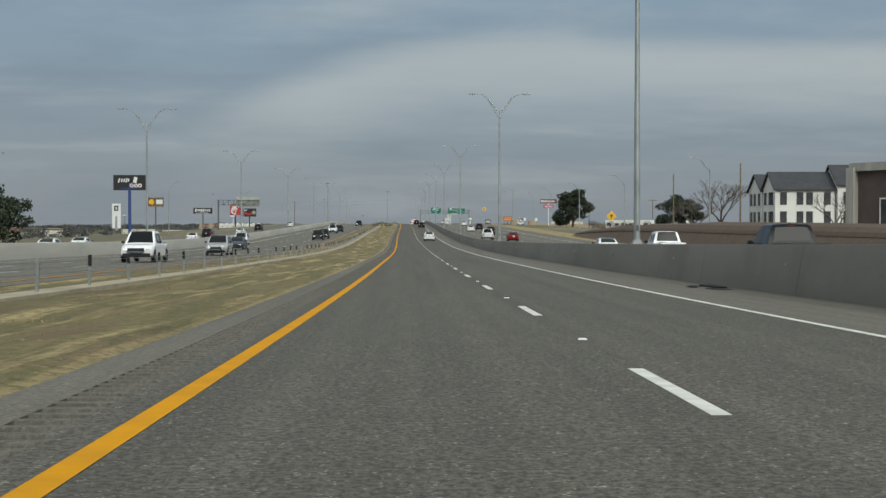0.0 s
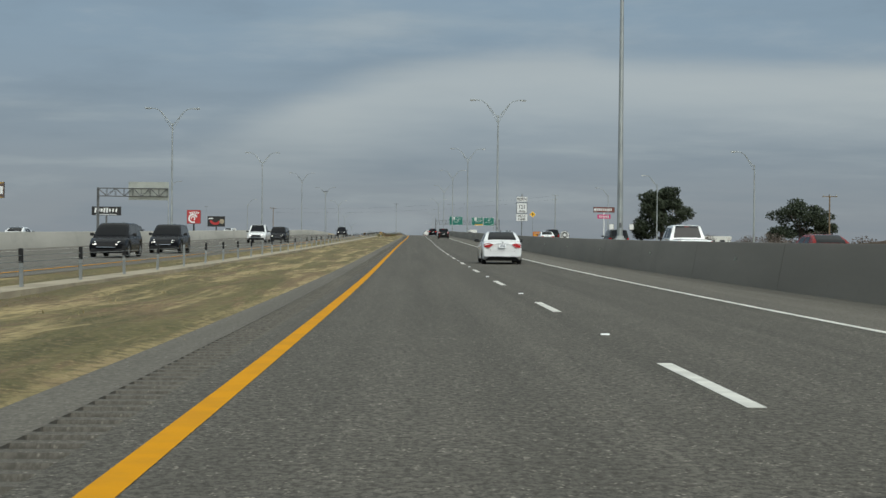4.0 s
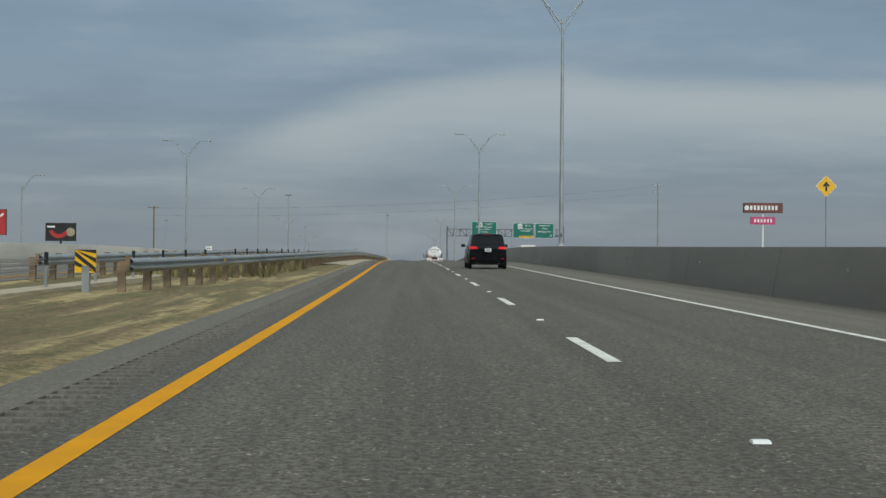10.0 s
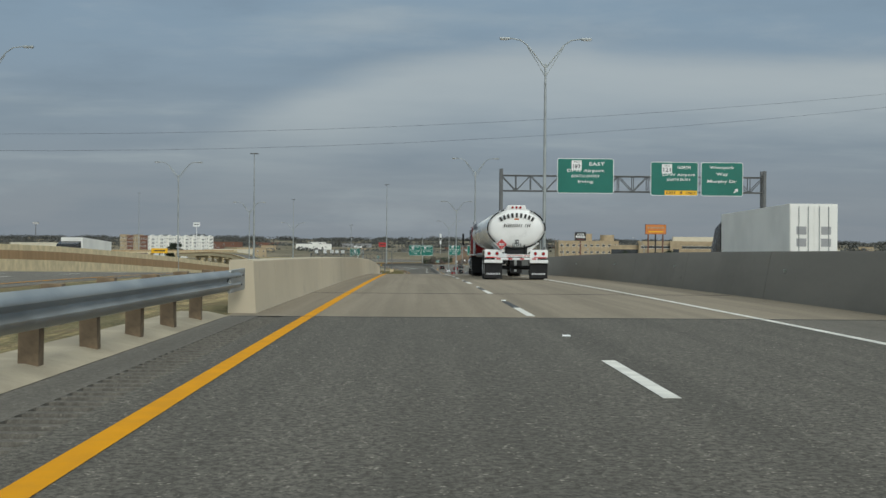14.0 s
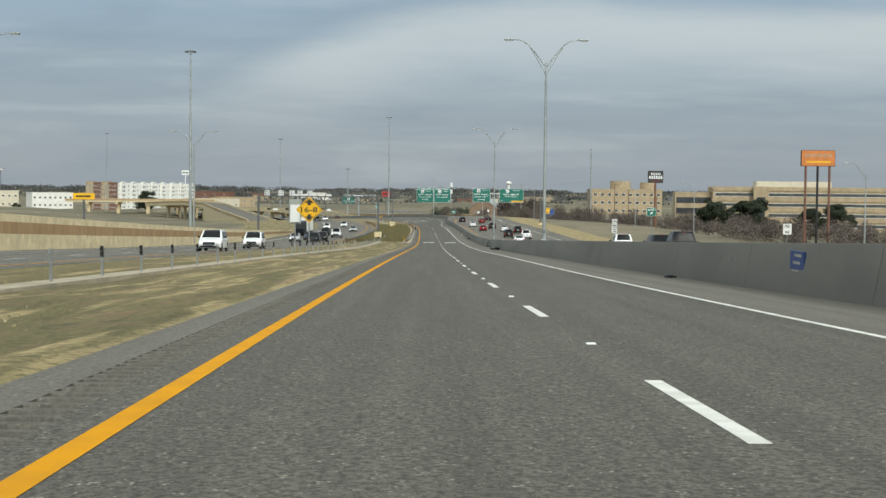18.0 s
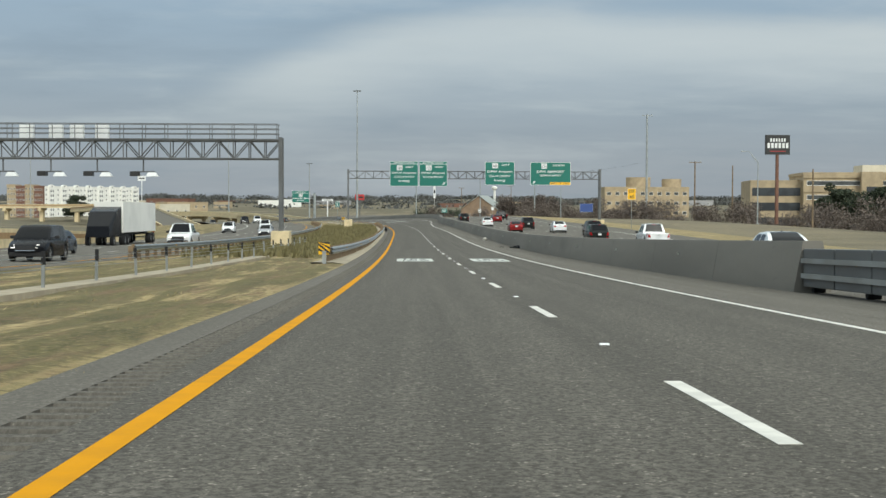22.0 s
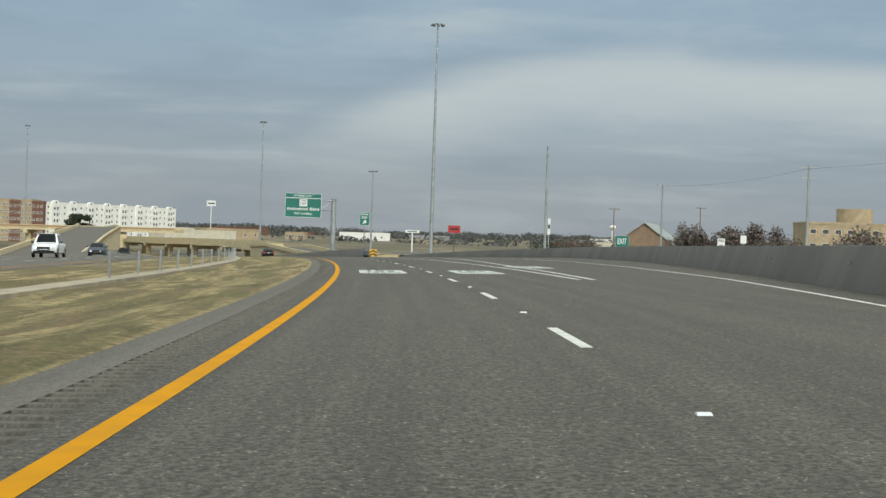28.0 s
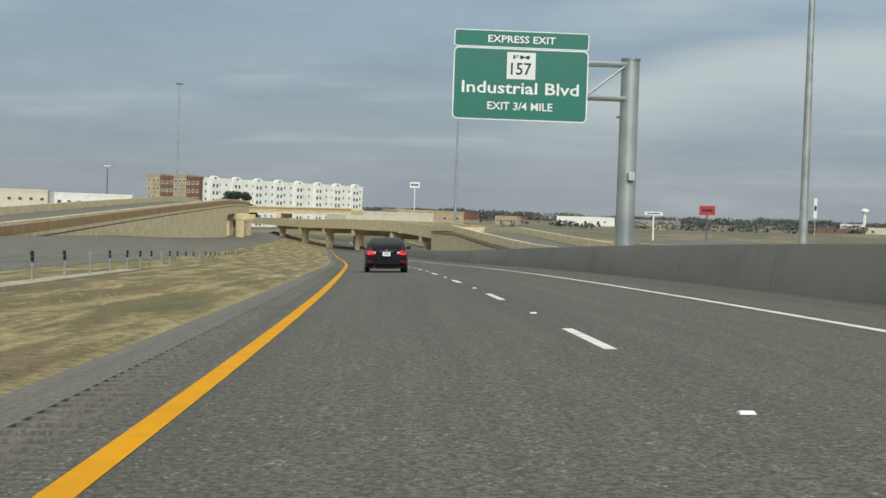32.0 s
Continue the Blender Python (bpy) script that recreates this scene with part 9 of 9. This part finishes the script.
for y in (1462, 1489, 1520, 1551, 1582, 1615):
    x = float(np.interp(y, [1452.5, 1485, 1530, 1572.4, 1624, 1680], [-87.5, -102.5, -128, -151, -180, -210]))
    pier_under(x - uy * 5.5, y + ux * 5.5, -12.9, math.degrees(math.atan2(uy, ux)))
# a second, further bridge line
p, q = Vector((-284, 1690, -7.45)), Vector((-170, 1680, -6.7))
far = [tuple(p + (q - p) * t) for t in np.linspace(0, 1, 5)]
prism(far, 12.0, "far_lanes", "tan_wall", "flyover", "far tan overpass behind the flyover", low_base, True, 2.4)
for t in (0.15, 0.35, 0.55, 0.75):
    c = p + (q - p) * t
    pier = thing("bridge_pier", "tan concrete pier with a cap beam under the flyover", "bridge pier", pose(c.x, c.y + 6, 0), "flyover piers")
    part("cap_beam", Geo().box(0, 0, c.z - 4.0, 2.0, 13, 1.5), M["tan_wall"], pier)
    part("column", Geo().box(0, 0, low_base(c.x, c.y) - 4, 2.4, 4.0, c.z - 4.0 - low_base(c.x, c.y) + 4), M["tan_wall"], pier, bevel=0.1)
# earth ramp with brown wall at the start
berm = thing("embankment", "brown earth embankment with a curved tan wall beside the general lanes", "embankment", kind="structure")
_bh = bent([60, 110, 160, 205, 240, 262], [1.6, 2.6, 3.1, 2.7, 1.4, 0.0])
strip("slope", run(60, 262, 6), lambda s: [(33 - (262 - s) * 0.004, -0.3), (35, _bh(s) * 0.72), (40, _bh(s)), (62, _bh(s) * 0.9 + 0.1), (75, -0.6)], M["earth"], berm)
strip("ledge", run(60, 258, 6), lambda s: [(34.6, _bh(s) * 0.62), (34.9, _bh(s) * 0.62 + 0.35), (35.6, _bh(s) * 0.80 + 0.30)], M["earth"], berm)


# broad side roads and low walls beyond the exit ramp, lying on the land
side = thing("side_roads", "grey asphalt side roads and grass strips beyond the ramp", "road", kind="structure")


def drape(s, l, up):
    """Height of the land over the road's line at s, l metres out."""
    p = on(s, l)
    return (l, land_at(float(p[0]), float(p[1])) - float(p[2]) + up)


for a, b, m in ((28, 46, "far_lanes"), (46, 53, "turf"), (53, 88, "far_lanes"), (88, 104, "earth"), (104, 150, "far_lanes")):
    strip("carriageway" if m == "far_lanes" else "grass_strip", run(1292, 1690, 14), lambda s: [drape(s, l, 0.35) for l in np.linspace(a, b, 5)], M[m], side)
for l, h in ((27.4, 1.2), (49.0, 1.5), (89.0, 1.9)):
    low = thing("low_wall", "long low tan wall with a brown band beside the side roads", "wall", kind="structure")
    strip("wall_face", run(1300, 1680, 14), lambda s: [drape(s, l, -0.6), drape(s, l, h), drape(s, l + 0.4, h), drape(s, l + 0.4, -0.6)], M["tan_wall"], low)
    strip("painted_band", run(1300, 1680, 14), lambda s: [drape(s, l - 0.01, h * 0.25), drape(s, l - 0.01, h * 0.85)], M["brown_band"], low)


# ---- utility poles and wires ----
def utility_pole(x, y, top, arms=2, mat="pole_steel", r=0.2):
    g0 = land_at(x, y) - 0.5
    h = top - g0
    ob = thing("utility_pole", "tall utility pole with cross arms and insulators" if arms else "plain tall wooden utility pole", "utility pole", pose(x, y, g0))
    part("pole", Geo().tube((0, 0, 0), (0, 0, h), r, r * 0.65, 10), M[mat], ob, smooth=40)
    for i in range(arms):
        z = h - 0.4 - i * 1.6
        arm = part("cross_arm", Geo().box(0, -0.15, z, 2.6 - 0.5 * i, 0.12, 0.14), M[mat], ob)
        for k in (-1, 0, 1):
            part("insulator", Geo().tube((k * 1.1, -0.15, z + 0.14), (k * 1.1, -0.15, z + 0.45), 0.06, n=8), M["sign_back"], arm)
    return ob


UP = [(51.4, 678, 20.3, 2, "pole_steel", 0.24), (54.3, 1124.6, 3.5, 1, "timber_post", 0.2), (32.8, 1266, 4.3, 2, "pole_steel", 0.22), (18.4, 1329, 4.0, 1, "pole_steel", 0.22),
      (51.4, 1167, 16.3, 1, "pole_steel", 0.32), (52.3, 205.2, 10.9, 0, "timber_post", 0.17), (51.9, 256.8, 11.3, 0, "timber_post", 0.17), (70, 380, 9, 1, "timber_post", 0.17), (70, 520, 10, 1, "timber_post", 0.17), (53.6, 1038.3, -0.45, 0, "timber_post", 0.17), (53.2, 1086.5, 1.4, 0, "timber_post", 0.17), (14.0, 1397, 1.0, 1, "timber_post", 0.17), (34.7, 1394.3, 1.8, 1, "timber_post", 0.17),
      (-5.3, 1270.5, 6.3, 0, "pole_steel", 0.2)]
for u in UP:
    utility_pole(*u)
wire = thing("power_line", "slack dark power lines crossing over the highway", "power line", kind="structure")
for (p, q, sag) in (((51.4, 678, 19.8), (-60, 670, 13.5), 1.6), ((51.4, 678, 18.4), (-60, 672, 12.0), 1.8), ((32.8, 1266, 3.8), (51.4, 1180, 4.6), 0.8), ((32.8, 1266, 3.8), (18.4, 1329, 3.6), 0.8)):
    pts = [Vector(p).lerp(Vector(q), t) - Vector((0, 0, sag * 4 * t * (1 - t))) for t in np.linspace(0, 1, 13)]
    part("wire", Geo().path(pts, 0.014, 4), M["rubber"], wire)
utility_pole(-60, 671, 14, 1, "timber_post", 0.2)
ob = thing("water_tower", "pale far water tower", "water tower", pose(120, 2900, land_at(120, 2900)))
part("stem", Geo().tube((0, 0, 0), (0, 0, 22), 2.2, 1.6, 12), M["stucco"], ob)
part("tank", Geo().loft([[(r * math.cos(a), r * math.sin(a), z) for a in np.linspace(0, 6.283, 19)[:-1]] for z, r in ((18, 1.2), (20, 4), (22, 5), (24, 4), (25, 1.0))]), M["stucco"], ob, smooth=60)


# ---- trees and brush ----
def leaf_cloud(blobs, count, size, seed, thin=0.35):
    """Many small leaf sprays scattered in lumpy ellipsoids: (x, y, z, rx, ry, rz)."""
    r = np.random.default_rng(seed)
    vol = np.array([b[3] * b[4] * b[5] for b in blobs])
    pick = r.choice(len(blobs), count, p=vol / vol.sum())
    b = np.array(blobs)[pick]
    d = r.normal(size=(count, 3))
    d /= np.linalg.norm(d, axis=1)[:, None]
    rad = (thin + (1 - thin) * r.random(count)) ** 0.6
    c = b[:, :3] + d * rad[:, None] * b[:, 3:] * (0.85 + 0.3 * r.random((count, 1)))
    u = r.normal(size=(count, 3))
    u /= np.linalg.norm(u, axis=1)[:, None]
    w = np.cross(u, r.normal(size=(count, 3)))
    w /= np.linalg.norm(w, axis=1)[:, None] + 1e-9
    s = size * (0.6 + 0.8 * r.random((count, 1)))
    v = np.stack([c - u * s, c + w * s * 0.7, c + u * s, c - w * s * 0.7], 1).reshape(-1, 3)
    f = np.arange(count * 4).reshape(-1, 4)
    return v, f


def cloud_mesh(name, v, f, mat):
    me = bpy.data.meshes.new(name)
    me.from_pydata(v.tolist(), [], f.tolist())
    me.materials.append(mat)
    return me


def limbs(g, p, d, length, r, depth, rr, ends=None):
    """Tapered forking limbs."""
    q = p + d * length
    mid = p + d * length * 0.5 + Vector((rr.uniform(-1, 1), rr.uniform(-1, 1), rr.uniform(-0.5, 0.5))) * length * 0.06
    n = 7 if depth > 2 else 4
    g.tube(p, mid, r, r * 0.82, n, False)
    g.tube(mid, q, r * 0.82, r * 0.62, n, False)
    if depth == 0:
        if ends is not None:
            ends.append(q)
        return
    for i in range(2 if depth < 3 and rr.random() < 0.5 else 3):
        e = (d + Vector((rr.uniform(-1, 1), rr.uniform(-1, 1), rr.uniform(-0.25, 0.6))) * 0.75).normalized()
        limbs(g, q, e, length * rr.uniform(0.62, 0.80), r * 0.58, depth - 1, rr, ends)


def bare_tree(m, h, seed, label="bare winter tree with a spreading crown of fine twigs"):
    rr = random.Random(seed)
    ob = thing("bare_tree", label, "tree", m)
    g = Geo()
    g.tube((0, 0, -0.5), (0, 0, h * 0.26), h * 0.032, h * 0.024, 10, False)
    part("trunk", g, M["bark"], ob, smooth=50)
    g = Geo()
    for i in range(4):
        a = i * 1.6 + rr.uniform(-0.3, 0.3)
        d = Vector((math.cos(a) * 0.75, math.sin(a) * 0.75, rr.uniform(0.7, 1.2))).normalized()
        limbs(g, Vector((0, 0, h * 0.25)), d, h * 0.21, h * 0.014, 5, rr)
    part("crown", g, M["twig"], ob)
    return ob


def pine_tree(m, h, w, seed, label, mat="pine"):
    rr = random.Random(seed)
    ob = thing("evergreen_tree", label, "tree", m)
    g = Geo()
    g.path([(0, 0, -0.5), (0.1, 0, h * 0.25), (-0.1, 0.1, h * 0.55)], h * 0.03, 9, h * 0.02)
    part("trunk", g, M["bark"], ob, smooth=50)
    blobs, lm = [], []
    for i in range(44):
        a, q = rr.uniform(0, 6.28), rr.random() ** 0.6
        up = rr.random()
        span = math.sqrt(max(0.05, 1 - max(0.0, (up - 0.30) / 0.76) ** 2))
        x, y = math.cos(a) * w * 0.42 * q * span, math.sin(a) * w * 0.42 * q * span
        z = h * (0.20 + 0.68 * up)
        k = rr.uniform(0.085, 0.135)
        blobs.append((x, y, z, w * k, w * k, h * k * 0.8))
        if i % 5 == 0:
            lm.append([(0, 0, h * rr.uniform(0.15, 0.35)), (x * 0.6, y * 0.6, z - h * 0.05), (x, y, z)])
    for pts in lm:
        part("limb", Geo().path(pts, h * 0.011, 6, h * 0.005), M["bark"], ob)
    v, f = leaf_cloud(blobs, 15000, h * 0.017, seed, 0.35)
    part("crown", cloud_mesh("crown", v, f, M[mat]), None, ob)
    return ob


pine_tree(pose(59, 482, -0.6), 16.0, 17.3, 3, "broad dark evergreen with a domed crown")
pine_tree(pose(108, 532, -0.6), 15.2, 21.0, 5, "rounded dark evergreen on the bank")
pine_tree(spot(128, -41, -0.8), 9.5, 13, 7, "large dark live oak beside the shops")
pine_tree(spot(150, -52, -0.8), 8.0, 11, 8, "large dark live oak beside the shops")
for i, (x, y, h, w) in enumerate(((90, 1136, 14, 15), (102, 1142, 14.3, 15), (114, 1178, 15.5, 18), (127, 1152, 12, 14), (142, 1172, 13, 15), (-212.2, 1759.0, 6.0, 7.5), (-399.2, 1745.4, 7.5, 12.0), (-375.4, 1742.0, 6.8, 10.5), (-334.6, 1731.8, 6.8, 9.0))):
    pine_tree(rest(x, y), h, w, 30 + i, "dark green live oak among the buildings")
pine_tree(rest(-226.4, 1711.8), 0.2 - land_at(-226.4, 1711.8), 20.0, 36, "dark green live oak before the white hotel")
bare_tree(pose(54.1, 226, -1.6), 12.6, 2)
bare_tree(pose(47.5, 216, -1.6), 9.0, 9)
bare_tree(pose(58.0, 175, -1.6), 8.6, 12, "slim bare street tree before the houses")
for i, (x, y, h) in enumerate(((2, 1345, 7), (36, 1330, 7), (60, 1250, 6), (62, 1120, 5.5), (84, 1150, 7), (70, 1290, 6.5))):
    bare_tree(rest(x, y), h, 40 + i)


def brush(name, spots, label, mat, seed, size=0.35, per=160, hgt=(2.5, 5.0)):
    """Uncounted winter scrub: one joined mass of sprays."""
    rr = random.Random(seed)
    blobs = []
    for x, y in spots:
        h = rr.uniform(*hgt)
        z = land_at(x, y)
        for k in range(2):
            blobs.append((x + rr.uniform(-2, 2), y + rr.uniform(-2, 2), z + h * (0.35 + 0.3 * k), rr.uniform(1.6, 3.0), rr.uniform(1.6, 3.0), h * 0.42))
    v, f = leaf_cloud(blobs, per * len(spots), size, seed, 0.1)
    return tagged(new(name, cloud_mesh(name, v, f, mat)), label, "shrubs", "", "stuff")


rr = random.Random(77)
sp = []
for s in np.arange(930, 1330, 5.0):
    for k in range(2):
        p = on(s, rr.uniform(64, 120))
        sp.append((float(p[0]), float(p[1])))
brush("scrub", sp, "leafless brown scrub behind the frontage road", M["brush"], 5, 0.16, 900, (3.0, 6.0))
sp = [tuple(on(s, rr.uniform(70, 100))[:2].tolist()) for s in np.arange(190, 520, 7.0)]
brush("scrub", sp, "leafless brown scrub along the far side", M["brush"], 6, 0.13, 560, (1.5, 3.5))
sp = [tuple(on(s, -rr.uniform(95, 150))[:2].tolist()) for s in np.arange(60, 900, 16.0)]
brush("scrub", sp, "dark low scrub and hedges behind the shops", M["woods"], 7, 0.35, 160, (2.0, 4.5))

sp = [(16 + rr.uniform(-10, 24), 1425 + rr.uniform(-15, 50)) for _ in range(22)]
brush("scrub", sp, "dark evergreen scrub beyond the side roads", M["pine"], 8, 0.20, 420, (3.0, 5.0))
sp = [(rr.uniform(30, 52), rr.uniform(1378, 1398)) for _ in range(16)]
brush("scrub", sp, "leafless brown thicket beside the gabled hall", M["brush"], 9, 0.30, 1100, (7.0, 10.0))
sp = [(rr.uniform(-5, 2), rr.uniform(1405, 1412)) for _ in range(6)]
brush("scrub", sp, "dark clipped hedge beyond the side road", M["pine"], 10, 0.16, 700, (5.0, 6.5))


def far_woods():
    """Wooded skyline all round, joined."""
    r = np.random.default_rng(11)
    blobs = []
    for ring, n, hh in ((1900, 420, 5), (2300, 620, 7), (2700, 640, 8.5), (3400, 700, 11)):
        for a in np.linspace(-1.15, 1.15, n):
            x, y = math.sin(a) * ring + r.uniform(-60, 60), 500 + math.cos(a) * ring * 0.9 + r.uniform(-90, 90)
            s_, l_ = nearest(np.array([[x]]), np.array([[y]]))
            if (abs(float(l_[0, 0])) < 70 and float(s_[0, 0]) < 1750) or (-420 < x < 260 and y < 1900):
                continue
            z = land_at(x, y)
            h = hh * r.uniform(0.5, 1.1)
            blobs.append((x, y, z + h * 0.3, h * r.uniform(1.6, 3.6), h * r.uniform(0.8, 1.5), h * 0.6))
    v, f = leaf_cloud(blobs, 260000, 1.5, 12, 0.1)
    tagged(new("far_woods", cloud_mesh("far_woods", v, f, M["woods"])), "wooded skyline in the distance, grey-green paled by painted haze", "woods", "", "stuff")


far_woods()


def weeds(a, b, l0, l1, count, seed):
    """Rank winter weeds and seed heads between the rails, joined."""
    r = np.random.default_rng(seed)
    st, lt = r.uniform(a, b, count), r.uniform(l0, l1, count)
    lump = np.sin(st * 0.9 + lt * 2.1) + np.sin(st * 0.37 - lt * 1.3)
    keep = r.random(count) < 0.45 + 0.25 * lump
    st, lt = st[keep], lt[keep]
    k = len(st)
    c = on(st, lt, -0.08)
    ang, h = r.uniform(0, 6.28, k), r.uniform(0.18, 0.55, k)
    u = np.stack([np.cos(ang), np.sin(ang), 0 * ang], -1) * r.uniform(0.03, 0.09, k)[:, None]
    top = c + np.stack([r.uniform(-0.18, 0.18, k), r.uniform(-0.18, 0.18, k), h], -1)
    v = np.stack([c - u, c + u, top + u * 0.4, top - u * 0.4], 1).reshape(-1, 3)
    tagged(new("weeds", cloud_mesh("weeds", v, np.arange(k * 4).reshape(-1, 4), M["weed"])), "rank olive and straw weeds between the guardrails", "weeds", "", "stuff")


weeds(912, 1075, -10.6, -2.35, 42000, 15)
weeds(425, 550, -7.6, -2.9, 16000, 16)


# ---- grass tufts on the median and verges ----
def tufts():
    r = np.random.default_rng(4)
    n = 42000
    s = r.uniform(-20, 1400, n)
    near = r.random(n)
    l = np.where(near < 0.8, EDGE_L - 0.01 - 0.7 * r.random(n) ** 1.8, -1.6 - 7.6 * r.random(n))
    keep = ~((s > DECK_A - 2) & (s < DECK_B + 1))
    s, l = s[keep], l[keep]
    f_l = np.array([fence_line(q) for q in np.arange(-20, 1405, 5)])
    fl = np.interp(s, np.arange(-20, 1405, 5), f_l)
    rail = np.array([((452 < q < 557) or (897 < q < 1069)) for q in s])
    keep = (np.abs(l - fl) > 0.5) & ~(rail & (l > -2.6))
    s, l = s[keep], l[keep]
    p = on(s, l, 0.0 - 0.05)
    k = len(p)
    out_v, out_f = [], []
    for b in range(4):
        a = r.uniform(0, 6.28, k)
        h = r.uniform(-0.03, 0.012, k)
        w = r.uniform(0.006, 0.016, k)
        c = p + np.stack([r.uniform(-0.2, 0.2, k), r.uniform(-0.2, 0.2, k), 0 * h], -1)
        u = np.stack([np.cos(a), np.sin(a), 0 * a], -1)
        t = c + np.stack([r.uniform(-0.07, 0.07, k), r.uniform(-0.07, 0.07, k), h + 0.05], -1)
        out_v.append(np.stack([c - u * w[:, None], c + u * w[:, None], t], 1).reshape(-1, 3))
    v = np.concatenate(out_v)
    f = np.arange(len(v)).reshape(-1, 3)
    tagged(new("grass_tufts", cloud_mesh("grass_tufts", v, f, M["straw"])), "dry straw tufts along the shoulder", "grass", "", "stuff")


tufts()
